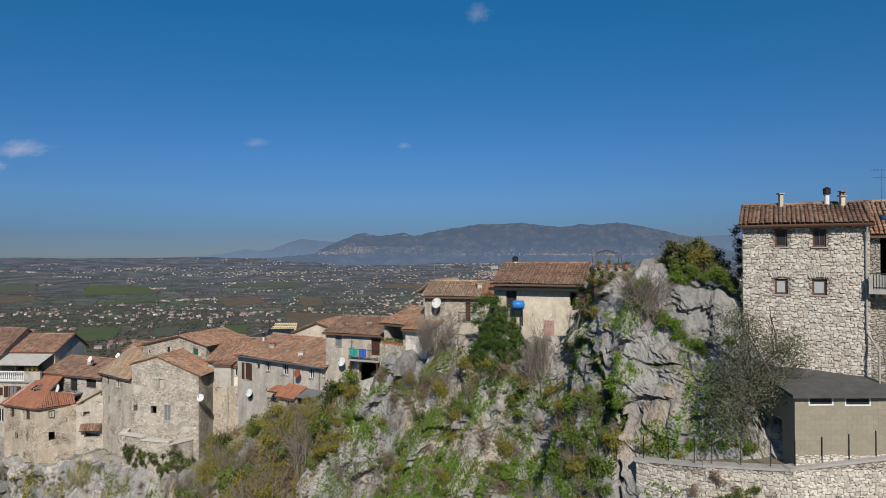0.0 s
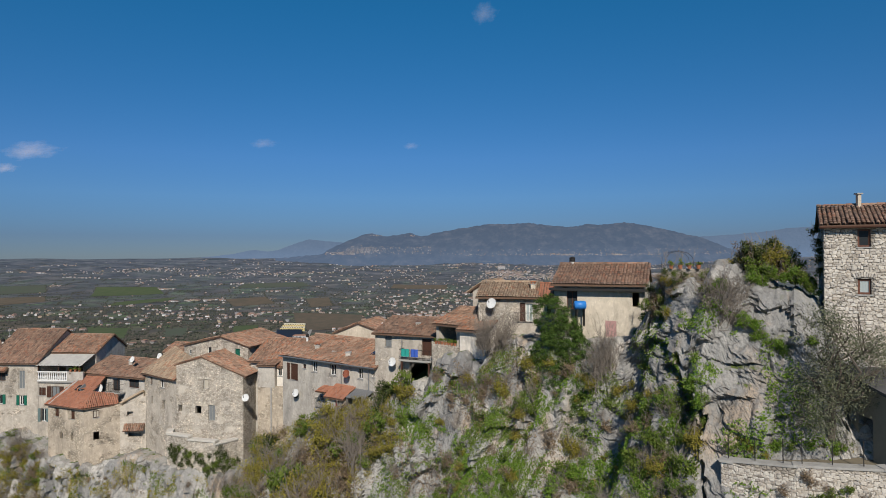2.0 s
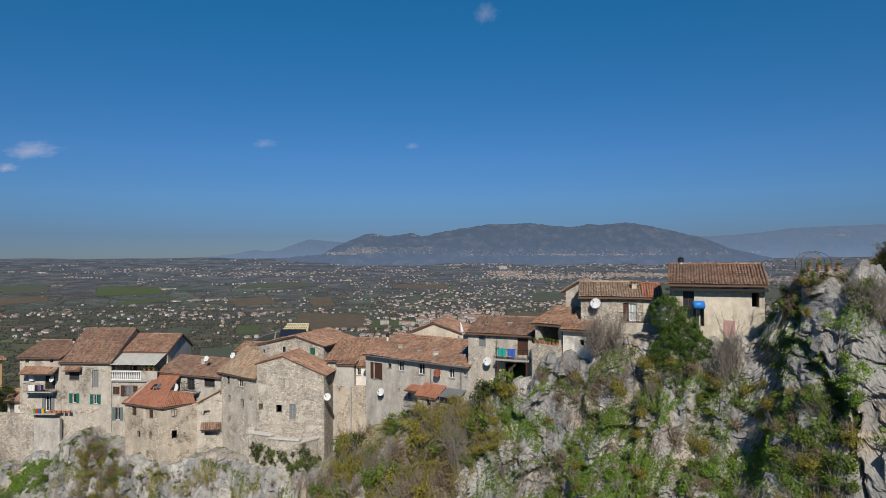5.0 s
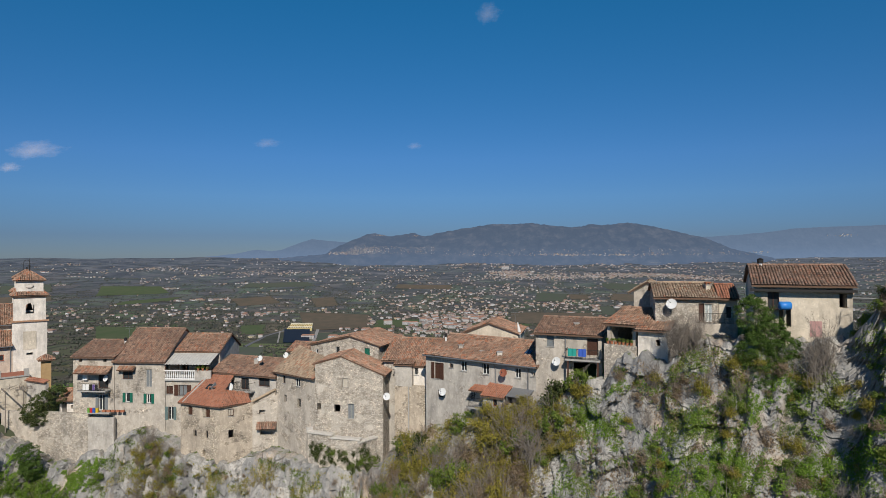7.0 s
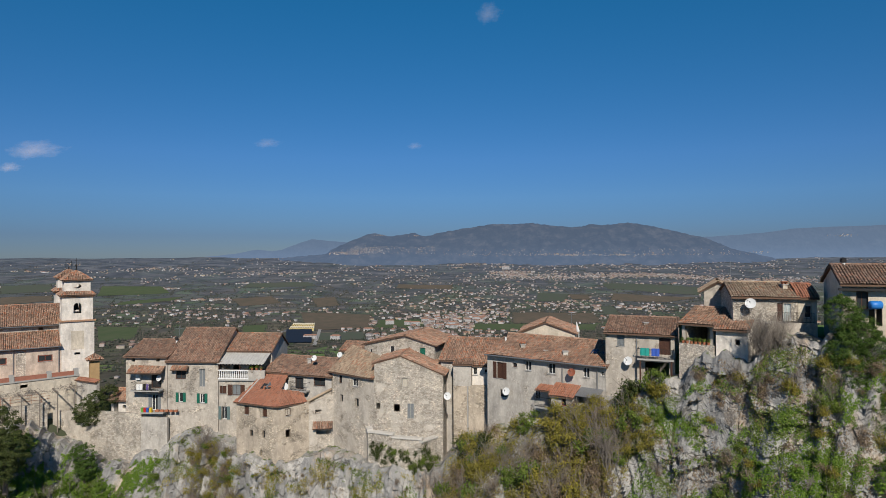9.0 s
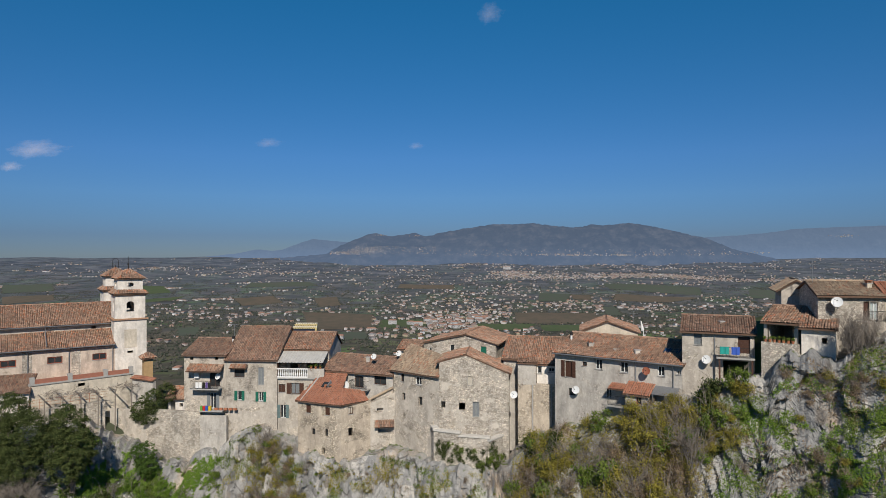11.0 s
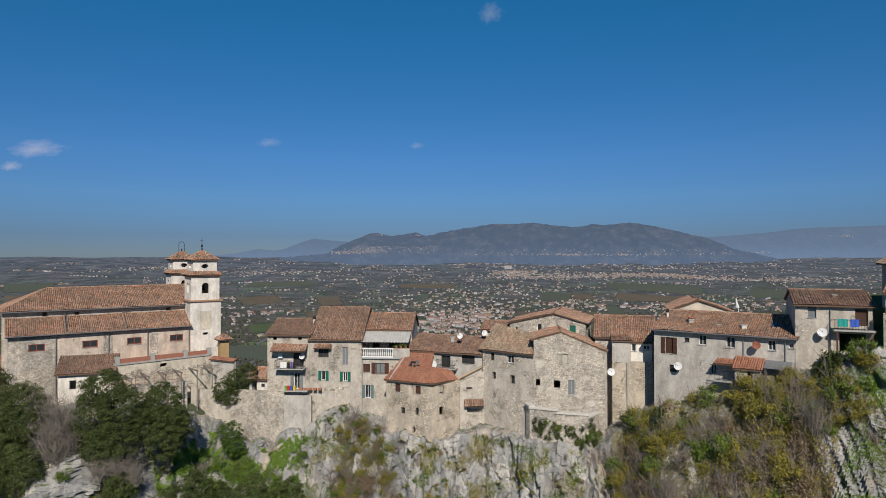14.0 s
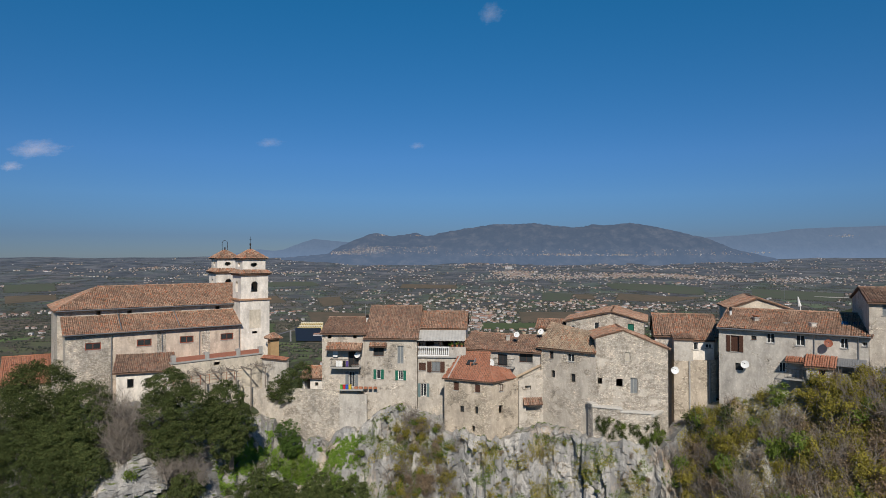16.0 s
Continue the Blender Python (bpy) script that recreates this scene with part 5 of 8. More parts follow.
def shrub_mesh(kind, seed):
    rng = np.random.default_rng(seed)
    lobes = [(rng.uniform(-0.5, 0.5), rng.uniform(-0.5, 0.5), rng.uniform(-0.15, 0.5), rng.uniform(0.35, 0.65), rng.uniform(0.35, 0.65), rng.uniform(0.3, 0.6)) for _ in range(5)]
    m = Mesh()
    for _ in range(3 if kind != "bare" else 14):
        w = rng.uniform(0, 6.28)
        branches(m, rng, (0, 0, -0.5), (math.cos(w) * rng.uniform(0.2, 0.9), math.sin(w) * rng.uniform(0.2, 0.9), rng.uniform(0.4, 1.2)), 0.03 if kind != "bare" else 0.022, 1 if kind != "bare" else 2, 0.5)
    mat = {"green": LEAF_GREEN, "olive": LEAF_OLIVE, "rust": LEAF_RUST, "grass": LEAF_GRASS, "dark": LEAF_DARK, "bare": TWIG}[kind]
    if kind == "bare":
        me = m.mesh("shrub", TWIG)
    else:
        me = quads("shrub", leaves(rng, lobes, {"olive": 1000, "rust": 640}.get(kind, 580), {"olive": 0.115, "rust": 0.12}.get(kind, 0.155), clump=0.15), mat, m, TWIG)
    return me


SHRUBS = {k: [shrub_mesh(k, 100 + 7 * j + 31 * i) for j in range(3)] for i, k in enumerate(("green", "olive", "rust", "grass", "dark", "bare"))}
LABEL = {"green": "green leafy shrub growing on the rock", "olive": "yellow-green shrub clinging to the slope", "rust": "dry brown shrub on the slope", "grass": "bright green weeds in a rock crevice", "dark": "dark green evergreen shrub", "bare": "leafless grey twiggy shrub"}


THICKET = {}
SINGLE = []


def shrub(kind, at, size, rng, tall=1.0, joined=False):
    if joined or len(SINGLE) > 285:
        m = Matrix.LocRotScale(at, Euler((rng.uniform(-0.2, 0.2), rng.uniform(-0.2, 0.2), rng.uniform(0, 6.28))), (size, size, size * tall))
        THICKET.setdefault(kind, []).append((rng.randrange(3), m))
        return None
    ob = tagged(new("shrub", SHRUBS[kind][rng.randrange(3)]), LABEL[kind], "shrub", kind + " shrubs")
    SINGLE.append(ob)
    ob.location = at
    ob.rotation_euler = (rng.uniform(-0.2, 0.2), rng.uniform(-0.2, 0.2), rng.uniform(0, 6.28))
    ob.scale = (size, size, size * tall)
    return ob


def on_cliff(x, d):
    i = min(max(int(np.searchsorted(CLIFF_X, x)), 0), len(CLIFF_X) - 1)
    j = min(max(int(np.searchsorted(CLIFF_D, d)), 2), len(CLIFF_D) - 1)
    return Vector(CLIFF[i, j]), Vector((OUT_X[i], OUT_Y[i], 0))


def scatter(seed, x0, x1, d0, d1, count, kinds, sizes, patch=-9.0, tall=1.0, share=0.06):
    rng = random.Random(seed)
    n = tries = 0
    while n < count and tries < count * 12:
        tries += 1
        x, d = rng.uniform(x0, x1), rng.uniform(d0, d1)
        p, o = on_cliff(x, d)
        if noise.noise((p.x * 0.35, p.z * 0.35, seed)) < patch:
            continue
        s = rng.uniform(*sizes)
        shrub(rng.choices([k for k, _ in kinds], [w for _, w in kinds])[0], p + o * s * 0.15 + Vector((0, 0, s * 0.2)), s, rng, tall * rng.uniform(0.8, 1.25), rng.random() > share)
        n += 1


def cover(name, seed, x0, x1, d0, d1, count, mat, size, thr, freq, label, stand=0.12):
    """Low growth over the rock, in patches: blades that sit on the cliff's surface."""
    rng = np.random.default_rng(seed)
    i0, i1 = np.searchsorted(CLIFF_X, [x0, x1])
    j0, j1 = np.searchsorted(CLIFF_D, [d0, d1])
    i = rng.integers(i0, i1 - 1, count * 6)
    j = rng.integers(max(j0, 2), j1 - 1, count * 6)
    p = CLIFF[i, j]
    across, down = CLIFF[i + 1, j] - CLIFF[i - 1, j], CLIFF[i, j + 2] - CLIFF[i, j - 1]
    face = np.cross(across, down)
    up = np.abs(face[:, 2]) / np.maximum(np.linalg.norm(face, axis=1), 1e-6)
    keep = np.array([noise.fractal((q[0] * freq, q[1] * freq, q[2] * freq * 1.1 + seed), 1.0, 2.0, 3) + 0.7 * (u - 0.35) > thr for q, u in zip(p, up)])
    i, j, p = i[keep][:count], j[keep][:count], p[keep][:count]
    f = rng.uniform(0, 1, (len(p), 2))
    p = p + (CLIFF[i + 1, j] - p) * f[:, :1] + (CLIFF[i, j + 1] - p) * f[:, 1:]
    o = np.stack([OUT_X[i], OUT_Y[i], np.zeros(len(i))], 1)
    c = p + o * rng.uniform(0, stand, (len(p), 1)) + rng.normal(size=p.shape) * 0.05
    out = o + rng.normal(size=p.shape) * 0.55 + np.array([0, 0, 0.5])
    solo(name, quads(name, blades(rng, c, out, size), mat), mat, label, "plants", kind="stuff")


# the overgrown slope below the long house
scatter(1, -25.5, -9.5, 0.0, 4.0, 50, [("green", 2), ("olive", 4), ("rust", 1), ("dark", 1)], (0.8, 1.5))
scatter(18, -12.5, -6.8, 0.0, 6.0, 46, [("green", 3), ("olive", 4), ("dark", 2)], (0.7, 1.3))
scatter(2, -26.5, -9.5, 3.0, 15.0, 140, [("olive", 6), ("rust", 6), ("bare", 4), ("green", 1)], (0.8, 1.7), tall=1.2)
scatter(17, -26, -9.5, 2.0, 15.0, 44, [("bare", 1)], (0.9, 1.6), tall=1.3)
scatter(3, -29, -22, 2.0, 12.0, 34, [("olive", 3), ("green", 2), ("bare", 2)], (0.7, 1.4))
# the rock face to the crag
scatter(4, -8, 4, 1.0, 8.0, 28, [("green", 3), ("olive", 2), ("bare", 4), ("rust", 2)], (0.3, 0.75), 0.1)
scatter(5, -7, 2, 6.0, 16.0, 26, [("grass", 3), ("green", 3), ("bare", 4), ("olive", 2), ("rust", 2)], (0.4, 0.85), 0.05)
scatter(15, 0, 10, 8.0, 16.0, 58, [("grass", 6), ("green", 4), ("bare", 3), ("olive", 2), ("rust", 2)], (0.4, 0.95), -0.05)
scatter(16, -3, 9, 2.0, 10.0, 30, [("rust", 3), ("olive", 3), ("bare", 2), ("green", 2)], (0.35, 0.75), -0.1)
scatter(6, 3, 11, 0.5, 8.0, 34, [("green", 3), ("olive", 3), ("rust", 1), ("bare", 1)], (0.4, 0.9), 0.0)
scatter(7, 9.5, 17.5, 1.0, 10.0, 40, [("grass", 3), ("green", 2), ("olive", 1)], (0.25, 0.6), 0.12)
scatter(19, 7.5, 12.5, 6.5, 15.0, 48, [("grass", 5), ("green", 5), ("olive", 3), ("rust", 2), ("bare", 2)], (0.35, 0.8), -0.15)
scatter(20, 10.4, 13.2, 7.0, 15.0, 64, [("green", 5), ("grass", 4), ("olive", 3), ("rust", 2), ("bare", 3)], (0.4, 0.9))
# below the stone houses and the church
scatter(8, -59, -51, 0.0, 13.0, 120, [("olive", 4), ("rust", 4), ("bare", 3), ("green", 1)], (0.6, 1.3), -0.2)
scatter(9, -51, -27, 1.0, 14.0, 110, [("green", 3), ("olive", 3), ("rust", 2), ("bare", 1)], (0.18, 0.5), 0.0)
scatter(10, -76, -62, 1.5, 7.0, 44, [("grass", 6), ("green", 2)], (0.6, 1.2), -0.05)
scatter(11, -110, -70, 5.0, 15.0, 60, [("dark", 3), ("green", 3), ("bare", 1)], (0.8, 1.7))
cover("ivy", 21, -1, 11.5, 0.5, 15, 15000, LEAF_GREEN, 0.12, 0.16, 0.34, "green ivy and creepers over the rock", 0.25)
cover("creepers", 27, -8.5, 2, 1.0, 15, 11000, LEAF_GREEN, 0.12, 0.3, 0.4, "small green tufts in the cracks", 0.18)
cover("weeds", 22, -8, 17.5, 2, 16, 32000, LEAF_GRASS, 0.125, 0.2, 0.36, "bright green weeds in the crevices", 0.2)
cover("grass", 30, -1, 12.5, 8, 16, 26000, LEAF_GRASS, 0.13, 0.02, 0.4, "lush green grass at the foot of the rock", 0.3)
cover("weeds", 23, -78, -28, 0.6, 16, 34000, LEAF_GREEN, 0.12, 0.2, 0.35, "bright green weeds on ledges", 0.2)
cover("dry_grass", 24, -60, 8, 0.5, 16, 22000, LEAF_RUST, 0.13, 0.22, 0.26, "dry brown grass on the rock", 0.25)
cover("undergrowth", 25, -27, -8.5, 0.0, 16, 70000, LEAF_OLIVE, 0.115, -0.35, 0.3, "yellow-green undergrowth of the slope", 0.5)
cover("undergrowth", 28, -27, -8.5, 1.5, 16, 22000, LEAF_RUST, 0.13, 0.0, 0.25, "dry brown undergrowth of the slope", 0.6)
cover("moss", 29, -62, -28, 0.3, 16, 30000, LEAF_OLIVE, 0.11, 0.12, 0.3, "yellow-green tufts hanging in the cracks", 0.2)
cover("meadow_grass", 26, -82, -63, 0.5, 8, 34000, LEAF_GRASS, 0.15, 0.06, 0.4, "fresh green grass below the wall", 0.3)


def tree(name, base, lobes, count, size, leaf, label, group, seed, trunk=0.22):
    rng = np.random.default_rng(seed)
    top = lobes[0]
    h = thing(name, base, label, "tree", group)
    m = Mesh()
    b = Vector(base)
    fork = b + (Vector(top[:3]) - b) * 0.45
    m.tube([b - Vector((0, 0, 0.6)), b + (fork - b) * 0.5 + Vector((0.15, 0.1, 0)), fork], [trunk * 1.25, trunk, trunk * 0.8], 8)
    for l in lobes:
        branches(m, rng, fork - Vector((0, 0, 0.2)), l[:3], trunk * 0.5, 2, 0.5, 5)
    part("trunk", m, BARK, h)
    if leaf in (LEAF_DARK, LEAF_IVY):
        pts = boughs(rng, lobes, int(count * 2.6), size * 0.52, 0.3 * max(l[3] for l in lobes))
    else:
        pts = leaves(rng, lobes, int(count * 0.9), size * 0.9, clump=0.3, per=40)
    part("crown", quads("crown", pts, leaf), leaf, h)
    return h


HOLM = "dense dark green holm oak on the slope"
tree("holm_oak", (-96.0, 66.0, 164.5), [(-95.9, 67, 173.6, 3.4, 3, 3.6), (-98.2, 66.5, 171.4, 2.8, 2.5, 3.2), (-93.6, 66.4, 170.5, 2.4, 2.4, 3.2), (-95.5, 64.8, 167.5, 3.2, 2.4, 3)], 34000, 0.27, LEAF_DARK, HOLM, "holm oaks", 1, 0.3)
tree("holm_oak", (-90.5, 65.0, 163.0), [(-90.2, 66, 171.5, 2.6, 2.4, 3.8), (-92, 64.6, 168.0, 2.6, 2.2, 3.2), (-89.2, 64, 166.5, 2.2, 2, 2.8)], 26000, 0.27, LEAF_DARK, HOLM, "holm oaks", 2, 0.3)
tree("holm_oak", (-82.0, 68.0, 166.0), [(-82.6, 68.2, 173.9, 2.2, 2.2, 2.4), (-80.2, 67.6, 171.8, 2.5, 2.1, 2.9), (-83.2, 67.4, 171.2, 2.2, 2, 2.9), (-80.5, 67.0, 169.0, 2.4, 2, 2.4), (-82.4, 67.2, 168.3, 2.0, 1.8, 2.2)], 26000, 0.25, LEAF_DARK, HOLM, "holm oaks", 3, 0.26)
tree("holm_oak", (-76.2, 69.8, 165.5), [(-76.8, 70, 172.0, 2.1, 2, 2.5), (-75.6, 69.6, 169.8, 2.0, 1.9, 2.6), (-78.2, 69.4, 170.2, 1.9, 1.8, 2.4), (-76.6, 69.0, 168.0, 1.8, 1.7, 1.9)], 20000, 0.25, LEAF_DARK, HOLM, "holm oaks", 4, 0.24)
tree("holm_oak", (-105, 64, 160.0), [(-104.5, 64, 169.5, 3.2, 3, 3.6), (-107, 63, 166, 3, 3, 3.4), (-101, 62.5, 166, 2.6, 2.6, 3)], 16000, 0.3, LEAF_DARK, HOLM, "holm oaks", 5, 0.3)
for k, (x, y, z, r) in enumerate(((-79.6, 66.4, 164.4, 1.6), (-91.6, 62.6, 166.6, 2.4), (-97.0, 62.6, 167.6, 2.6), (-72.2, 66.2, 163.4, 2.1), (-66.0, 67.5, 163.0, 1.9), (-62.6, 68.6, 162.6, 1.7), (-70.0, 68.0, 162.4, 1.7), (-99.5, 63.0, 166.0, 2.6), (-94.5, 61.5, 163.5, 2.6), (-88.0, 61.0, 162.0, 2.2), (-103.5, 60.0, 163.0, 2.8))):
    tree("holm_oak", (x, y, z - 4.0), [(x, y, z, r, r, r * 1.1), (x + 0.8, y - 0.4, z - 1.0, r * 0.8, r * 0.8, r), (x - 0.9, y, z - 0.8, r * 0.75, r * 0.75, r)], 9000, 0.21, LEAF_DARK, "round young holm oak below the cliff", "holm oaks", 20 + k, 0.14)
tree("bay_tree", (-73.2, 82.0, 168.6), [(-72.8, 82.2, 172.3, 1.5, 1.3, 1.6), (-74.3, 82.0, 171.0, 1.5, 1.3, 1.6), (-71.3, 82.3, 173.3, 1.2, 1.2, 1.3), (-73.4, 81.8, 170.3, 1.3, 1.2, 1.1)], 13000, 0.17, LEAF_DARK, "rounded dark evergreen beside the wall", "evergreens", 31, 0.14)
tree("bay_tree", (-72.0, 77.8, 163.8), [(-72.0, 77.6, 166.6, 1.4, 1.3, 1.7), (-71.4, 77.2, 165.2, 1.2, 1.1, 1.2)], 8000, 0.17, LEAF_IVY, "rounded green evergreen below the wall", "evergreens", 32, 0.12)
tree("olive_tree", (15.9, 33.6, 181.6), [(16.0, 33.0, 186.6, 1.1, 1.0, 1.4), (17.6, 33.0, 186.7, 1.0, 1.0, 0.9), (14.7, 32.8, 185.0, 0.9, 0.9, 1.2), (15.0, 32.6, 183.4, 1.1, 1.0, 1.2), (16.6, 32.6, 184.6, 1.0, 1.0, 1.0), (15.6, 33.2, 188.0, 0.8, 0.8, 0.8), (18.3, 33.0, 185.8, 0.6, 0.7, 0.5)], 15500, 0.1, LEAF_SILVER, "grey-green olive tree before the stone house", "", 33, 0.16)
tree("ivy_tree", (4.4, 48.4, 182.0), [(4.0, 48.6, 186.8, 1.3, 1.0, 1.6), (4.9, 48.0, 185.4, 1.5, 1.0, 1.4), (3.9, 48.0, 184.0, 1.3, 0.9, 1.6), (5.6, 47.2, 184.4, 1.2, 0.8, 1.2), (4.2, 47.2, 182.4, 1.1, 0.8, 1.2), (5.2, 46.6, 181.2, 1.1, 0.8, 1.3), (5.6, 46.0, 179.6, 0.9, 0.7, 1.2)], 22000, 0.15, LEAF_IVY, "dark ivy-clad tree against the house wall", "", 34, 0.12)
rng = random.Random(77)
for k in range(34):
    x = rng.uniform(14.0, 17.5)
    shrub(rng.choice(("dark", "rust", "olive", "dark", "green")), (x, 39.2 + rng.uniform(-0.4, 0.9), 190.9 + rng.uniform(-0.5, 0.7) - max(0, x - 16.2) * 0.5), rng.uniform(0.5, 0.95), rng)
for k in range(24):
    x = rng.uniform(14.2, 17.5)
    shrub(rng.choice(("grass", "green", "green")), (x, 38.4 - (x - 14.2) * 0.3 + rng.uniform(-0.2, 0.4), 190.0 + rng.uniform(-0.3, 0.4) - max(0, x - 16.2) * 0.4), rng.uniform(0.35, 0.6), rng)
for k in range(5):
    shrub("dark", (17.45 + 0.1 * rng.random(), 36.9 + 0.15 * k, 190.4 + 0.55 * k), 0.42, rng)
for k in range(7):
    shrub("bare", (11.6 + 1.6 * rng.random(), 37.7 + 0.5 * rng.random(), 187.6 + 1.2 * rng.random()), rng.uniform(1.0, 1.5), rng)
for k in range(14):
    shrub("bare", (-79.6 + rng.uniform(-2.0, 2.0), 66.0 + rng.uniform(-0.8, 0.8), 165.6 + rng.uniform(-1, 2.0)), rng.uniform(1.0, 1.6), rng)
for k in range(20):
    shrub("bare", (-86.6 + rng.uniform(-2.2, 2.0), 66.0 + rng.uniform(-0.8, 0.8), 167.6 + rng.uniform(-1, 4.5)), rng.uniform(1.5, 2.3), rng)
for k in range(7):
    shrub("bare", (6.4 + 1.4 * rng.random(), 45.6 - 0.5 * rng.random(), 182.0 + 2.2 * rng.random()), rng.uniform(0.8, 1.2), rng, 1.9)
# bushes between the cream house and the crag, and in front of the parapet
for k in range(40):
    t = rng.random()
    shrub(rng.choice(("olive", "green", "dark", "rust", "green")), (9.4 + 3.0 * t + rng.uniform(-0.3, 0.3), 42.9 - 3.2 * t + rng.uniform(-0.5, 0.3), 188.3 + 1.2 * t + rng.uniform(-1.2, 0.8)), rng.uniform(0.35, 0.7), rng, 1.2)
for k in range(16):
    shrub(rng.choice(("green", "olive", "grass")), (10.3 - 0.7 * rng.random(), 45.6 - rng.uniform(0, 2.6), 186.0 + rng.uniform(-0.8, 1.6)), rng.uniform(0.4, 0.7), rng)
for k in range(30):
    x = rng.uniform(9.7, 12.3)
    shrub(rng.choice(("dark", "green", "olive", "rust")), (x, 41.0 - (x - 10.2) * 0.375 - rng.uniform(0, 0.5), 189.2 + rng.uniform(-0.5, 1.0)), rng.uniform(0.25, 0.5), rng)
# the grass ledge that climbs across the crag
for k in range(26):
    t = k / 25
    shrub("grass", (13.0 + 3.4 * t + rng.uniform(-0.2, 0.2), 37.0 - 1.3 * t, 187.8 - 3.3 * t + rng.uniform(-0.3, 0.3)), rng.uniform(0.3, 0.55), rng)
for k in range(11):
    shrub("bare", (rng.uniform(-1.4, 1.0), 51.9 + rng.uniform(-0.4, 0.4), 183.3 + rng.uniform(0, 2.2)), rng.uniform(0.8, 1.25), rng, 1.3)
# ivy below the terrace wall
for k in range(46):
    x = rng.uniform(-35.3, -29.6)
    shrub("green" if k % 4 == 0 else "dark", (x, 71.75 - (x + 35.5) * 0.33 - 0.1, 169.9 - rng.uniform(0, 2.0) - (0.5 if x > -33 else 0)), rng.uniform(0.25, 0.5), rng, 1.6)
for k in range(16):
    x = rng.uniform(-29.4, -27.6)
    shrub("dark" if k % 3 else "green", (x, 69.9 + (x + 29.5) * 1.1, 169.8 - rng.uniform(0, 3.0)), rng.uniform(0.35, 0.65), rng, 1.5)


def thickets():
    """The shrubs that run into one another: joined, one object of each kind."""
    for kind, items in THICKET.items():
        data = []
        for me in SHRUBS[kind]:
            co = np.empty(len(me.vertices) * 3)
            me.vertices.foreach_get("co", co)
            data.append((co.reshape(-1, 3), [tuple(p.vertices) for p in me.polygons], [p.material_index for p in me.polygons]))
        V, F, M, n = [], [], [], 0
        for k, m in items:
            co, f, mi = data[k]
            a = np.array(m)
            V.append(co @ a[:3, :3].T + a[:3, 3])
            F += [tuple(i + n for i in q) for q in f]
            M += mi
            n += len(co)
        me = bpy.data.meshes.new("thicket")
        me.from_pydata(np.concatenate(V).tolist(), [], F)
        for mat in SHRUBS[kind][0].materials:
            me.materials.append(mat)
        me.polygons.foreach_set("material_index", M)
        me.update()
        tagged(new("thicket", me), "tangled " + {"bare": "leafless", "rust": "dry brown", "olive": "yellow-green", "grass": "weedy", "dark": "dark evergreen", "green": "green"}[kind] + " growth over the slope", "shrubs", kind="stuff")


# ---- the plain: houses, woods, roads ----
def plain_z(x, y):
    return float(ground_height(np.array([x]), np.array([y]))[0])


def crop_mat(name, a, b):
    n = Nodes(name)
    c = n.mix(n.ramp(n.noise(0.03, 7, 0.7, n.map((1, 0.5, 1))), [(0.4, 0.0), (0.62, 1.0)]), a, b)
    return n.done(c, 1.0, n.bump(n.noise(0.2, 4), 0.3), 0.0, 0.0)


PASTURE = crop_mat("green_pasture", (0.07, 0.095, 0.05), (0.085, 0.102, 0.058))
MEADOW = crop_mat("dull_meadow", (0.078, 0.096, 0.07), (0.086, 0.091, 0.076))
TILLED = crop_mat("tilled_earth", (0.125, 0.10, 0.076), (0.098, 0.088, 0.068))
FIELDS = []


def in_field(x, y):
    for q in FIELDS:
        if all((bx - ax) * (y - ay) - (by - ay) * (x - ax) > 0 for (ax, ay), (bx, by) in zip(q, q[1:] + q[:1])):
            return True
    return False


def field(mat, label, *q):
    """A field: four corners, anticlockwise, laid just over the lie of the land."""
    FIELDS.append(list(q))
    v, k = [], 12
    for i in range(k + 1):
        for j in range(k + 1):
            a, b = i / k, j / k
            x = (q[0][0] * (1 - a) + q[1][0] * a) * (1 - b) + (q[3][0] * (1 - a) + q[2][0] * a) * b
            y = (q[0][1] * (1 - a) + q[1][1] * a) * (1 - b) + (q[3][1] * (1 - a) + q[2][1] * a) * b
            v.append((x, y, plain_z(x, y) + 0.9))
    me = bpy.data.meshes.new("field")
    me.from_pydata(v, [], [(i * (k + 1) + j, (i + 1) * (k + 1) + j, (i + 1) * (k + 1) + j + 1, i * (k + 1) + j + 1) for i in range(k) for j in range(k)])
    me.materials.append(mat)
    solo("field", me, mat, label, "field", "fields of the plain", kind="structure")


GREEN_FIELD, DULL_FIELD, BROWN_FIELD = "bright green pasture in the valley", "dull green meadow on the plain", "brown tilled field on the plain"
field(PASTURE, GREEN_FIELD, (-1533, 2644), (-1289, 2797), (-1474, 3112), (-1725, 3028))
field(PASTURE, GREEN_FIELD, (-1308, 2343), (-1165, 2522), (-1188, 2709), (-1330, 2466))
field(PASTURE, GREEN_FIELD, (-795, 1355), (-740, 1399), (-828, 1614), (-969, 1661))
field(MEADOW, DULL_FIELD, (-682, 1466), (-636, 1488), (-686, 1627), (-742, 1606))
field(PASTURE, GREEN_FIELD, (-536, 1531), (-486, 1549), (-535, 1735), (-593, 1679))
field(MEADOW, DULL_FIELD, (-1990, 2707), (-1838, 2826), (-2069, 3176), (-2295, 3127))
field(TILLED, BROWN_FIELD, (-1723, 2340), (-1603, 2460), (-1741, 2668), (-1913, 2601))
field(TILLED, BROWN_FIELD, (-819, 2347), (-693, 2453), (-792, 2656), (-949, 2590))
field(TILLED, BROWN_FIELD, (-397, 1617), (-245, 1685), (-294, 2058), (-544, 2134))
field(MEADOW, DULL_FIELD, (-318, 1386), (-225, 1434), (-252, 1574), (-361, 1555))
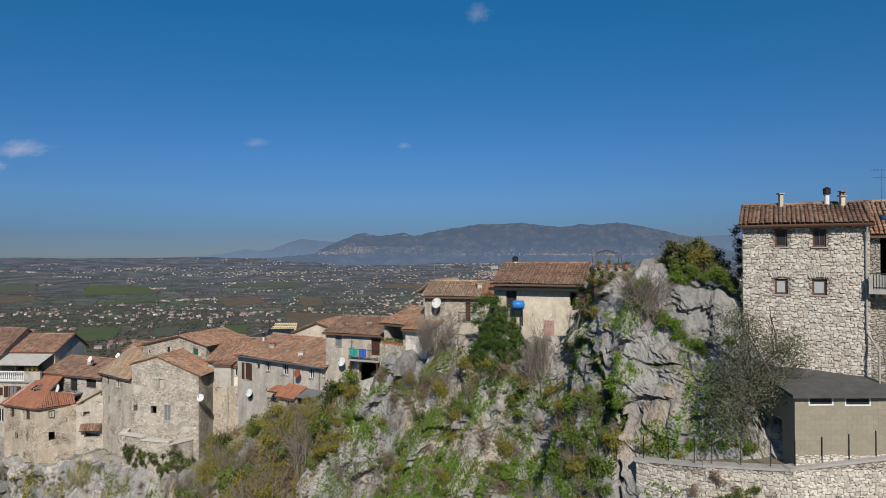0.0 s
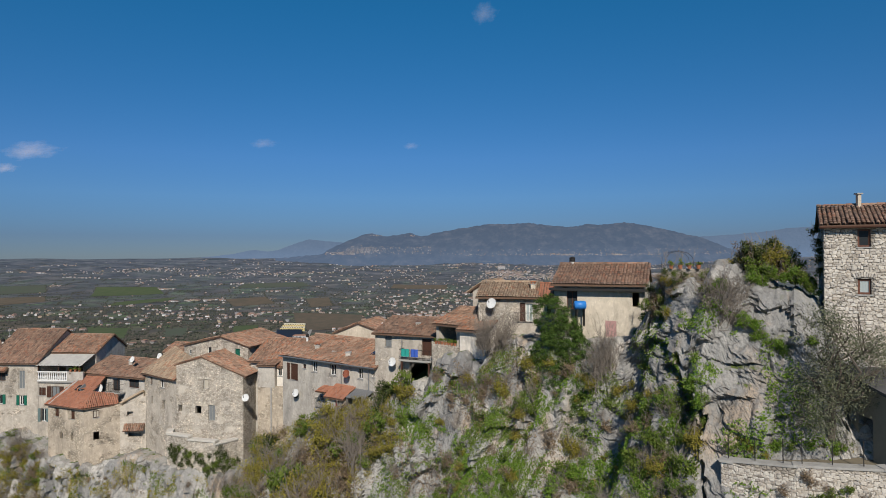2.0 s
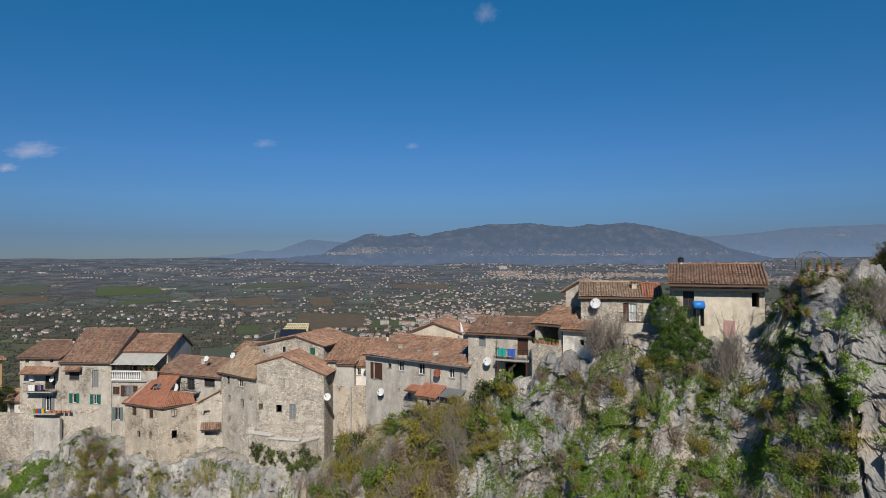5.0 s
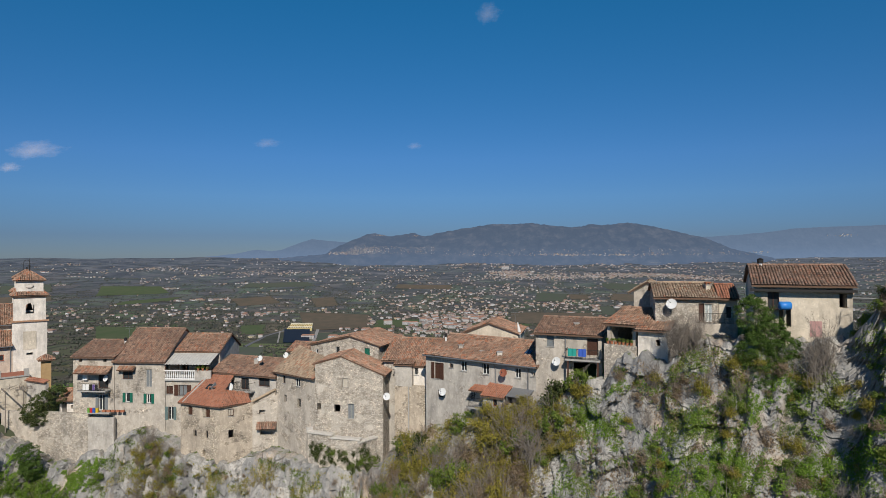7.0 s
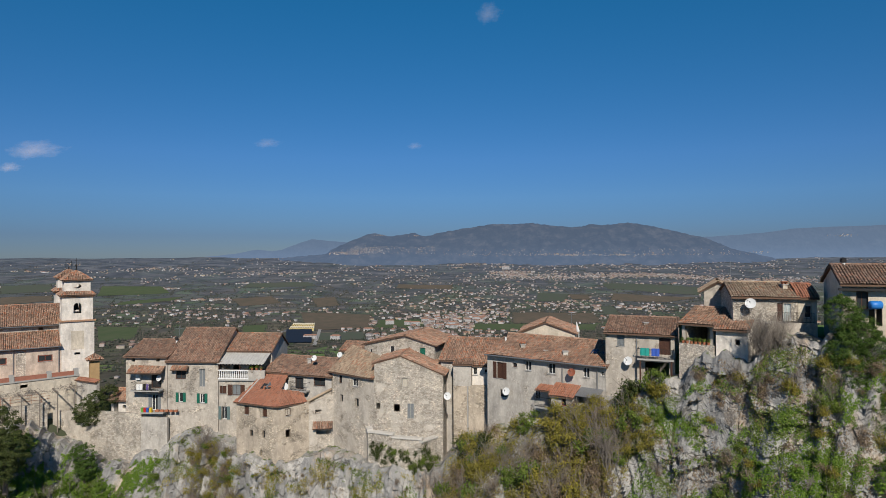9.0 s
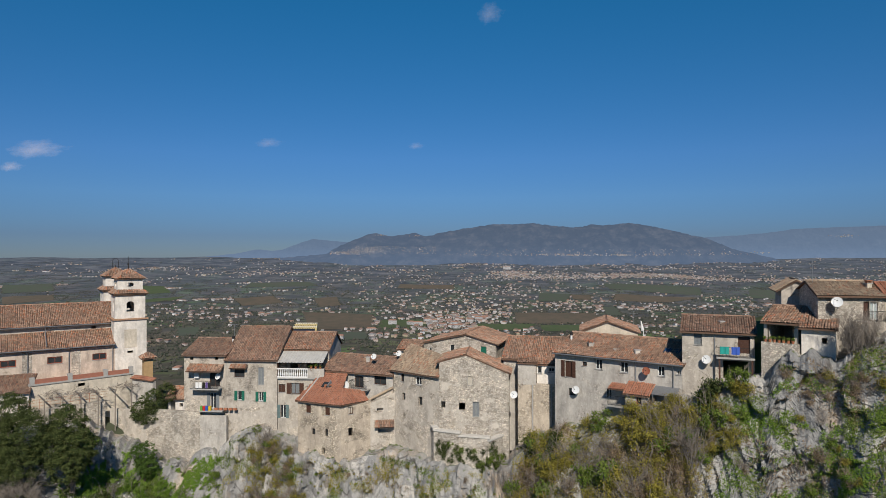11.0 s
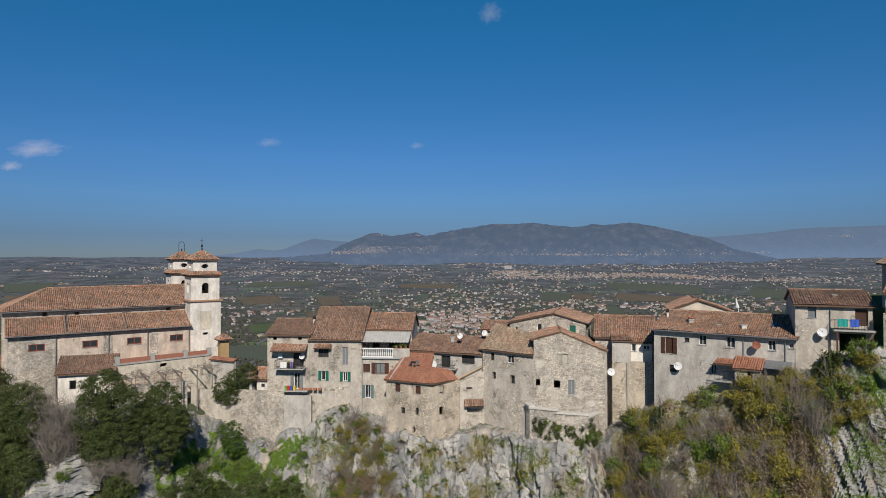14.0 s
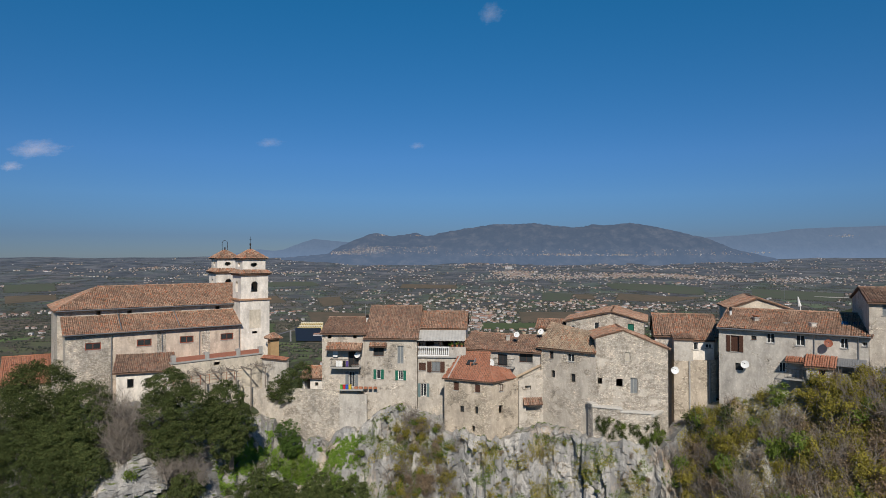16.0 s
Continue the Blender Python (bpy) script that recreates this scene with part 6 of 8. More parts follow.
field(PASTURE, GREEN_FIELD, (-233, 1646), (-110, 1708), (-114, 1894), (-253, 1916))
field(PASTURE, GREEN_FIELD, (29, 1610), (164, 1631), (203, 1759), (31, 1761))
field(TILLED, BROWN_FIELD, (145, 1766), (392, 1763), (431, 2043), (165, 2028))
field(PASTURE, GREEN_FIELD, (198, 1608), (337, 1589), (379, 1741), (208, 1739))
field(MEADOW, DULL_FIELD, (298, 2443), (410, 2435), (490, 2771), (357, 2814))
field(TILLED, BROWN_FIELD, (453, 2524), (526, 2516), (557, 2715), (479, 2748))
field(MEADOW, DULL_FIELD, (688, 2901), (1021, 2667), (1125, 2965), (729, 3183))
field(TILLED, BROWN_FIELD, (604, 2515), (815, 2477), (991, 2589), (675, 2750))
field(TILLED, BROWN_FIELD, (-293, 2977), (-26, 2899), (-26, 3066), (-291, 3110))
field(MEADOW, DULL_FIELD, (-1038, 3032), (-690, 3072), (-770, 3240), (-1062, 3192))
field(MEADOW, DULL_FIELD, (455, 1991), (497, 1950), (561, 2303), (498, 2269))
field(TILLED, BROWN_FIELD, (-529, 2333), (-451, 2365), (-520, 2644), (-607, 2604))
field(MEADOW, DULL_FIELD, (-470, 1130), (-351, 1085), (-402, 1270), (-520, 1270))
field(MEADOW, DULL_FIELD, (1150, 2520), (1420, 2420), (1640, 2720), (1300, 2850))

WALLS_FAR = Nodes("village_walls")
WALLS_FAR = WALLS_FAR.done(WALLS_FAR.ramp(WALLS_FAR.island(), [(0.0, (0.60, 0.595, 0.59)), (0.14, (0.36, 0.345, 0.335)), (0.36, (0.36, 0.285, 0.25)), (0.52, (0.50, 0.495, 0.49)), (0.64, (0.25, 0.24, 0.235)), (0.82, (0.38, 0.32, 0.22)), (0.92, (0.31, 0.215, 0.18)), (1.0, (0.2, 0.195, 0.19))]), 0.9)
ROOFS_FAR = Nodes("village_roofs")
ROOFS_FAR = ROOFS_FAR.done(ROOFS_FAR.ramp(ROOFS_FAR.island(), [(0.0, (0.17, 0.11, 0.09)), (0.4, (0.23, 0.145, 0.11)), (0.6, (0.29, 0.16, 0.11)), (0.78, (0.17, 0.155, 0.145)), (1.0, (0.27, 0.26, 0.255))]), 0.9)


def small_house(mw, mr, x, y, z, a, w, d, hgt, rise):
    """A plain house under a hipped roof, with a lower wing on some."""
    c, s = math.cos(a), math.sin(a)
    P = lambda u, v, h: (x + u * c - v * s, y + u * s + v * c, z + h)
    mw.box(P, -w / 2, w / 2, -d / 2, d / 2, -3, hgt)
    o = 0.6
    e = hgt - 0.15
    k = len(mr.v)
    mr.v += [P(-w / 2 - o, -d / 2 - o, e), P(w / 2 + o, -d / 2 - o, e), P(w / 2 + o, d / 2 + o, e), P(-w / 2 - o, d / 2 + o, e), P(-w / 2 + d * 0.25, 0, hgt + rise), P(w / 2 - d * 0.25, 0, hgt + rise)]
    mr.f += [tuple(k + i for i in q) for q in ((0, 1, 5, 4), (2, 3, 4, 5), (1, 2, 5), (3, 0, 4), (3, 2, 1, 0))]


def settle(rng, count, at, size, tall, keep_out=True):
    """Sites for houses: at() gives a place, size and tall the ranges of their width and height."""
    out = []
    tries = 0
    while len(out) < count and tries < count * 40:
        tries += 1
        p = at()
        if p is None or (keep_out and in_field(*p)) or (-470 < p[0] < -320 and 1300 < p[1] < 1680):
            continue
        w = rng.uniform(*size) * (1.7 if rng.random() < 0.06 else 1.0)
        out.append((p[0], p[1], rng.uniform(-0.6, 0.6) + (1.57 if rng.random() < 0.4 else 0), w, rng.uniform(0.55, 0.95) * w, rng.uniform(*tall)))
    return out


def country(rng):
    y = 650 + 4150 * rng.random() ** 0.72
    x = rng.uniform(-0.78, 0.78) * y + rng.uniform(-60, 60)
    dens = noise.fractal((x * 0.006, y * 0.003, 4.0), 0.7, 2.2, 5) + 0.45 * math.exp(-((x / y - 0.15) / 0.4) ** 2) - (0.3 if x / y < -0.38 and y > 2300 else 0)
    return (x, y) if dens > rng.uniform(0.05, 0.8) else None


rng = random.Random(9)
sites = []
for count, size, tall in ((1450, (5, 10), (2.8, 5.5)), (1700, (3.2, 6.5), (2.0, 3.4))):
    sites += settle(rng, count, lambda: country(rng), size, tall)
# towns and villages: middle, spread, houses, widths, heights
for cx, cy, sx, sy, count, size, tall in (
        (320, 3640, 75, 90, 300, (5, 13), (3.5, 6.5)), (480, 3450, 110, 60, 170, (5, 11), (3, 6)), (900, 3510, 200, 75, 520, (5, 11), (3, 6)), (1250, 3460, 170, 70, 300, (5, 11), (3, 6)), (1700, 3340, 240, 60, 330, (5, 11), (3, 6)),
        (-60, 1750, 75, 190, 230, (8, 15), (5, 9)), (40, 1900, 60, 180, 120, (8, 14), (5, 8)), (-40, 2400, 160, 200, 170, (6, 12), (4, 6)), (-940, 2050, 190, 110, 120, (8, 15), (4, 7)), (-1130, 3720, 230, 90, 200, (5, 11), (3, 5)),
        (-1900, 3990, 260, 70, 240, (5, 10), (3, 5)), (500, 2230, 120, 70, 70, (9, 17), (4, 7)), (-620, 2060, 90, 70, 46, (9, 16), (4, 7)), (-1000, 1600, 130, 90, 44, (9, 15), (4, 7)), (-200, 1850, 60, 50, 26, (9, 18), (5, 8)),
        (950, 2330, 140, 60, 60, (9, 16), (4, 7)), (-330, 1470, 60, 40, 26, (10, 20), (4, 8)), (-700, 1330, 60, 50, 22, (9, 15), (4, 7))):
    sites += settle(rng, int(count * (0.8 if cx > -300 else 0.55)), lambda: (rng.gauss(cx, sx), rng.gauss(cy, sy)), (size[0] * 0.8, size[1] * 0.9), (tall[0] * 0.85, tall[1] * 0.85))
# houses strung along lanes
for k in range(44):
    y0 = 1500 + 2900 * rng.random()
    x0, way = rng.uniform(-0.7, 0.75) * y0, rng.uniform(-0.5, 0.5)
    long = rng.uniform(120, 420)
    sites += settle(rng, int(long / 17), lambda: (x0 + rng.uniform(-1, 1) * long * 0.5, y0 + way * rng.uniform(-1, 1) * 60 + rng.gauss(0, 9)), (5, 11), (3, 6))
heights = ground_height(np.array([s[0] for s in sites]), np.array([s[1] for s in sites]))
SITES = [s[:2] for s in sites]
mw, mr = Mesh(), Mesh()
spots = []
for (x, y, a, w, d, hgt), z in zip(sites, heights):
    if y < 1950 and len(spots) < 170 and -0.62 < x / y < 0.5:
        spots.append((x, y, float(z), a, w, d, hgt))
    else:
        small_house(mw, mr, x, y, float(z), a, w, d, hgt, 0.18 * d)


def on_slope(grid, x, zwant):
    col = int(np.argmin(np.abs(grid[0, :, 0] - x)))
    row = max(1, int(np.argmax(grid[:, col, 2] > zwant)))
    lo, hi = grid[row - 1, col], grid[row, col]
    return lo + (hi - lo) * min(1.0, max(0.0, (zwant - lo[2]) / max(0.5, hi[2] - lo[2])))


def hill_town(grid, count, pick, size):
    for _ in range(count):
        x, zw = pick()
        x0, y, z = on_slope(grid, x, zw)
        small_house(mw, mr, x, y - 1.0, z + 0.5, rng.uniform(-0.5, 0.5), rng.uniform(*size), 4, rng.uniform(1.3, 2.6), 0.4)


hill_town(SLOPES, 250, lambda: (rng.gauss(-650, 70), rng.gauss(226, 16)), (2.0, 4))
hill_town(SLOPES, 170, lambda: (rng.uniform(-960, -680), 205 + rng.uniform(-10, 12)), (2.4, 5))
hill_town(SLOPES, 150, lambda: (rng.uniform(-600, -150), rng.uniform(200, 255)), (2.2, 4))
hill_town(SLOPES, 14, lambda: (rng.gauss(-585, 28), rng.uniform(338, 347)), (3, 6))
hill_town(SLOPES, 16, lambda: (rng.gauss(-300, 20), rng.uniform(333, 341)), (3, 6))
hill_town(SLOPES, 260, lambda: (rng.choice((rng.gauss(780, 120), rng.gauss(1250, 150), rng.uniform(0, 2200))), rng.gauss(190, 4)), (2.5, 6))
hill_town(SLOPES, 220, lambda: (rng.uniform(-100, 2000), rng.uniform(185, 230)), (2, 4))
hill_town(EAST, 26, lambda: (rng.gauss(2990, 50), rng.gauss(332, 5)), (2.5, 5))
hill_town(EAST, 14, lambda: (rng.gauss(2300, 40), rng.gauss(205, 4)), (4, 9))
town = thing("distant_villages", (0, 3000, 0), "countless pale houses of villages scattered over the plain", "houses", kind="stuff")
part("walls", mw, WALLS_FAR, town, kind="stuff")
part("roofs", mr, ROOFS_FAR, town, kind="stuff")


def valley_house(x, y, z, a, w, d, hgt, label, group):
    """A house of the valley with its rows of windows on the two long sides."""
    mw, mr = Mesh(), Mesh()
    small_house(mw, mr, 0, 0, 0, a, w, d, hgt, 0.18 * d)
    h = thing("valley_house", (0, 0, 0), label, "house", group)
    part("wall", mw, WALLS_FAR, h)
    part("roof", mr, ROOFS_FAR, h)
    c, s = math.cos(a), math.sin(a)
    P = lambda u, v, q: (u * c - v * s, u * s + v * c, q)
    for q in range(1, int(hgt // 2.9) + 1):
        for u in np.arange(-w / 2 + 1.6, w / 2 - 1, 3.2):
            mg = Mesh()
            mg.box(P, u - 0.6, u + 0.6, -d / 2 - 0.05, -d / 2 + 0.1, q * 3 - 2.0, q * 3 - 0.6)
            part("window", mg, BLACK, h)
    h.location = (x, y, z)


for s in spots:
    valley_house(*s, "pale plastered house with a tiled roof in the valley", "valley houses")
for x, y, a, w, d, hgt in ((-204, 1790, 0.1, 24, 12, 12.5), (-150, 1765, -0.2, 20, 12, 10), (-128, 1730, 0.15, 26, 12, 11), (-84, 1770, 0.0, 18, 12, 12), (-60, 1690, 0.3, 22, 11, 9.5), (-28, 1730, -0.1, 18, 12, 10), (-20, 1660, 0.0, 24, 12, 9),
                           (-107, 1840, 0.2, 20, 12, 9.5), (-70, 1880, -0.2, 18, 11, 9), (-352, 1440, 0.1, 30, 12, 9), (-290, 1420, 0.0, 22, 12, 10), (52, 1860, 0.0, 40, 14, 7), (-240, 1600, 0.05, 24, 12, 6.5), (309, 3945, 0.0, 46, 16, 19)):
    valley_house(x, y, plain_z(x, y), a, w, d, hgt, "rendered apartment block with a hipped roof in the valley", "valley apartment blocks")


def woods():
    """Trees of the plain: lumpy small crowns in hedgerows, groves and woods, and dark pointed cypresses and pines."""
    rng = random.Random(4)
    spots = []
    def put(x, y, r, tall):
        if not (-470 < x < -320 and 1290 < y < 1680):
            spots.append((x, y, r, tall))
    for q in FIELDS:
        for (ax, ay), (bx, by) in zip(q, q[1:] + q[:1]):
            if rng.random() < 0.28:
                continue
            for k in range(int(math.hypot(bx - ax, by - ay) / 7)):
                t = rng.random()
                if noise.noise((ax + (bx - ax) * t * 0.02, ay * 0.02, k * 0.01)) > -0.25:
                    put(ax + (bx - ax) * t + rng.gauss(0, 3), ay + (by - ay) * t + rng.gauss(0, 3), rng.uniform(1.6, 3.6), rng.uniform(0.8, 1.3))
    while len(spots) < 78000:
        kind = rng.random()
        if kind < 0.36:
            x, y = SITES[rng.randrange(len(SITES))]
            x, y = x + rng.gauss(0, 16), y + rng.gauss(5, 14)
        elif kind < 0.62:
            y = 700 + 3900 * rng.random() ** 0.9
            x, way, n = rng.uniform(-0.8, 0.8) * y, rng.choice((0.0, 0.15, -0.2, 1.5, -1.2)), rng.randrange(8, 26)
            for k in range(n):
                px, py = x + k * 6 * math.cos(way) + rng.gauss(0, 2), y + k * 6 * math.sin(way) + rng.gauss(0, 2)
                if not in_field(px, py):
                    put(px, py, rng.uniform(1.5, 3.6), rng.uniform(0.8, 1.2))
            continue
        else:
            y = 560 + 4150 * rng.random() ** 0.85
            x = rng.uniform(-0.8, 0.8) * y
            if noise.fractal((x * 0.0045, y * 0.003, 8.0), 1.0, 2.0, 5) < rng.uniform(-0.1, 0.4):
                continue
        if in_field(x, y):
            continue
        put(x, y, rng.uniform(1.8, 4.8), rng.uniform(0.75, 1.25) if rng.random() > 0.05 else rng.uniform(1.8, 2.6))
    s = np.array(spots)
    z = ground_height(s[:, 0], s[:, 1])
    r = s[:, 2] * (1 - 0.5 * np.clip((s[:, 1] - 1500) / 2000, 0, 1))
    bv = np.array([(0, 0, 1.0)] + [(math.cos(k * 1.2566), math.sin(k * 1.2566), -0.1) for k in range(5)] + [(0, 0, -0.8)])
    bf = np.array([(0, k + 1, (k + 1) % 5 + 1) for k in range(5)] + [(6, (k + 1) % 5 + 1, k + 1) for k in range(5)])
    gen = np.random.default_rng(4)
    n = len(s)
    V = bv[None] * gen.uniform(0.65, 1.35, (n, 7, 1)) * np.stack([r, r, r * s[:, 3]], 1)[:, None] + np.stack([s[:, 0], s[:, 1], z + r * 0.45 * s[:, 3]], 1)[:, None]
    F = bf[None] + (np.arange(n) * 7)[:, None, None]
    me = bpy.data.meshes.new("woods")
    me.from_pydata(V.reshape(-1, 3).tolist(), [], F.reshape(-1, 3).tolist())
    n = Nodes("winter_trees")
    mat = n.done(n.mix(n.noise(0.6, 4), n.ramp(n.island(), [(0.0, (0.024, 0.037, 0.022)), (0.25, (0.05, 0.062, 0.04)), (0.45, (0.085, 0.08, 0.065)), (0.75, (0.14, 0.118, 0.1)), (1.0, (0.07, 0.08, 0.052))]), (0.042, 0.045, 0.042)), 1.0, n.bump(n.noise(0.8, 4), 0.8), 0.0, 0.0)
    me.materials.append(mat)
    solo("woods", me, mat, "dark winter woods and hedgerows across the plain", "trees", kind="stuff")


woods()


def strip(name, pts, width, mat, label, lift=0.6):
    m = Mesh()
    prev = None
    for k in range(len(pts) - 1):
        (x0, y0), (x1, y1) = pts[k], pts[k + 1]
        steps = max(1, int(math.hypot(x1 - x0, y1 - y0) / 20))
        for i in range(steps + 1):
            t = i / steps
            x, y = x0 + (x1 - x0) * t, y0 + (y1 - y0) * t
            d = math.hypot(x1 - x0, y1 - y0)
            nx_, ny_ = (y1 - y0) / d * width / 2, -(x1 - x0) / d * width / 2
            z = max(plain_z(x, y), plain_z(x + nx_, y + ny_), plain_z(x - nx_, y - ny_)) + lift
            cur = ((x - nx_, y - ny_, z), (x + nx_, y + ny_, z))
            if prev:
                m.face(prev[0], prev[1], cur[1], cur[0])
            prev = cur
    return solo(name, m, mat, label, "road", kind="structure")


ASPHALT = plain("pale_asphalt", (0.13, 0.13, 0.135), 0.9, 0.2, 0.2)
strip("road", [(-330, 900), (-440, 1250), (-470, 1500), (-440, 1700)], 9, ASPHALT, "pale lane beside the sports ground")
strip("road", [(60, 900), (95, 1300), (110, 1700), (180, 2300)], 9, ASPHALT, "straight pale road through the valley town")
strip("road", [(-1500, 1500), (-900, 1750), (-520, 1690)], 7, ASPHALT, "country lane between fields")

v = thing("viaduct", (1100, 2700, 0), "long pale concrete viaduct on piers across the plain", "viaduct")
F, FL_ = wall_frame((700, 3060), (2300, 2050))
m = Mesh()
m.box(F, 0, FL_, -5, 5, 15, 17.5)
part("deck", m, CONCRETE, v)
for u in np.arange(20, FL_, 45):
    x, y, _ = F(u, 0, 0)
    m = Mesh()
    m.box(F, u - 1.6, u + 1.6, -3, 3, -12, 15.0)
    part("pier", m, CONCRETE, v)

s = thing("sports_hall", (-410, 1625, 0), "yellow banded building beside a dark pond", "building")
F, FL_ = wall_frame((-446, 1612), (-382, 1612))
YELLOW = plain("ochre_yellow_panels", (0.55, 0.44, 0.2), 0.8, 0.25, 0.2)
for k in range(4):
    m = Mesh()
    m.box(F, k * 1.5, FL_ - k * 1.0, -8 - k * 7, -2 - k * 7, -4, 5 + k * 3.4)
    part("tier", m, YELLOW if k % 2 == 0 else plain("cream_panels", (0.6, 0.55, 0.42), 0.8, 0.2, 0.2), s)
    for u in np.arange(3, FL_ - 4, 4.5):
        m = Mesh()
        m.box(F, u, u + 2.0, -2.05 - k * 7, -1.9 - k * 7, 1.6 + k * 3.4, 3.6 + k * 3.4)
        part("window", m, BLACK, s)
n = Nodes("dark_still_water")
POND = n.done((0.016, 0.022, 0.034), 0.7, n.bump(n.noise(0.15, 2), 0.05), 0.0, 0.1)
m = Mesh()
zz = max(plain_z(-455, 1585), plain_z(-386, 1585), plain_z(-394, 1330), plain_z(-333, 1330)) + 1.0
m.face((-384, 1345, zz), (-328, 1345, zz), (-381, 1588, zz), (-446, 1588, zz))
solo("water", m, POND, "dark rectangular pond by the sports ground", "water", kind="structure")
PALE_PATH = plain("pale_gravel", (0.30, 0.285, 0.26), 0.95, 0.25, 0.3)
strip("pavement", [(-312, 1300), (-372, 1640)], 8, PALE_PATH, "pale gravel path beside the pond", 1.2)
strip("pavement", [(-455, 1590), (-372, 1592)], 6, PALE_PATH, "pale gravel path at the head of the pond", 1.3)
strip("pavement", [(-394, 1340), (-458, 1590)], 3.5, PALE_PATH, "narrow pale path along the pond", 1.2)


# ---- clouds ----
def cloud_mat(name, dense):
    n = Nodes(name)
    co = n.co
    r = n.t.nodes.new("ShaderNodeVectorMath")
    r.operation = "LENGTH"
    n.link(co, r.inputs[0])
    puff = n.noise(1.6, 7, 0.62, n.map((1.0, 1.0, 1.0)))
    a = n.math("SUBTRACT", n.math("ADD", n.math("MULTIPLY", puff, 1.5), 0.02), r.outputs["Value"])
    n.link(n.math("MULTIPLY", n.ramp(a, [(0.0, 0.0), (0.75, 1.0)]), dense), n.bsdf.inputs["Alpha"])
    return n.done((0.5, 0.47, 0.52), 1.0, None, 0.0, 0.0)


CLOUD, WISP = cloud_mat("thin_cloud", 0.36), cloud_mat("wisp_of_cloud", 0.17)
for x, z, sx, sz, label in ((-3180, 1000, 285, 95, "small white cloud low over the plain"), (-3370, 868, 120, 50, "small white cloud low over the plain"), (-1412, 1038, 130, 48, "wisp of white cloud"), (-303, 1010, 75, 34, "wisp of white cloud"), (250, 2005, 120, 110, "faint wisp of high cloud")):
    bm = bmesh.new()
    bmesh.ops.create_grid(bm, x_segments=2, y_segments=2, size=1.0)
    bm.transform(Matrix.Rotation(radians(90), 4, "X"))
    me = bpy.data.meshes.new("cloud")
    bm.to_mesh(me)
    bm.free()
    mat = WISP if "wisp" in label else CLOUD
    me.materials.append(mat)
    ob = solo("backdrop_cloud", me, mat, label, "cloud", kind="structure")
    ob.location, ob.scale = (x, 4700, z), (sx, 1, sz)


# ---- fittings of the houses ----
def rails(parent, P, u0, u1, d, z0, z1, mat=IRON, gap=0.12, sides=True):
    m = Mesh()
    m.box(P, u0, u1, d - 0.02, d + 0.02, z1 - 0.04, z1)
    m.box(P, u0, u1, d - 0.015, d + 0.015, z0 + 0.06, z0 + 0.09)
    if sides:
        for u in (u0, u1):
            m.box(P, u - 0.02, u + 0.02, 0, d, z1 - 0.04, z1)
    u = u0
    while u <= u1:
        m.box(P, u - 0.01, u + 0.01, d - 0.01, d + 0.01, z0, z1)
        u += gap
    return part("railing", m, mat, parent)


def balcony(P, u0, u1, z, deep, label, mat=CONCRETE, rail=1.0):
    h = thing("balcony", P((u0 + u1) / 2, deep / 2, z), label, "balcony", "balconies")
    m = Mesh()
    m.box(P, u0, u1, 0.005, deep, z - 0.16, z)
    part("slab", m, mat, h)
    for u in (u0 + 0.3, u1 - 0.45):
        m = Mesh()
        m.box(P, u, u + 0.15, 0.005, deep * 0.7, z - 0.4, z - 0.16)
        part("bracket", m, mat, h)
    if rail:
        rails(h, P, u0 + 0.04, u1 - 0.04, deep - 0.06, z, z + rail)
    return h


def awning(P, u0, u1, z, deep, drop, tmat, seed, label):
    h = thing("awning", P((u0 + u1) / 2, deep / 2, z), label, "awning", "tiled awnings")
    e0, e1, r0, r1 = P(u0, deep, z - drop), P(u1, deep, z - drop), P(u0, 0.02, z), P(u1, 0.02, z)
    roof(h, [([e0, e1, r1, r0], Vector(r0) - Vector(e0))], tmat, seed, thick=0.07, name="canopy")
    for u in (u0 + 0.2, u1 - 0.25):
        m = Mesh()
        m.tube([P(u, 0.02, z - 0.75), P(u, deep * 0.8, z - drop * 0.8 - 0.08)], 0.035, 5)
        part("strut", m, WOOD_BROWN, h)
    return h


def dish(at, r, face, mat=DISH, label="round white satellite dish on a wall arm"):
    """A satellite dish at a place, facing a way, with its arm and receiver."""
    h = thing("satellite_dish", at, label, "satellite dish", "satellite dishes")
    f = Vector(face).normalized()
    a = f.orthogonal().normalized()
    b = f.cross(a)
    c = Vector(at)
    m = Mesh()
    rings, n = 5, 20
    for back in (0.0, 0.02):
        k = len(m.v)
        m.v.append(tuple(c - f * (0.16 * r + back)))
        for i in range(1, rings + 1):
            q = i / rings
            for j in range(n):
                w = 2 * math.pi * j / n
                m.v.append(tuple(c + (a * math.cos(w) + b * math.sin(w)) * r * q - f * (0.16 * r * (1 - q * q) + back)))
        for j in range(n):
            m.f.append((k, k + 1 + j, k + 1 + (j + 1) % n))
            for i in range(rings - 1):
                p, q = k + 1 + i * n, k + 1 + (i + 1) * n
                m.f.append((p + j, q + j, q + (j + 1) % n, p + (j + 1) % n))
    part("reflector", m, mat, h, smooth=True)
    m = Mesh()
    m.tube([c - b * r * 0.9, c + f * r * 0.9], 0.015, 5)
    m.tube([c + f * r * 0.9, c + f * r * 1.05], 0.05, 8)
    part("feed_arm", m, IRON, h)
    m = Mesh()
    m.tube([c - f * 0.16 * r, c - f * 0.55 - Vector((0, 0, 0.1)), c - f * 0.6 - Vector((0, 0, 0.5))], 0.025, 6)
    part("bracket", m, STEEL, h)


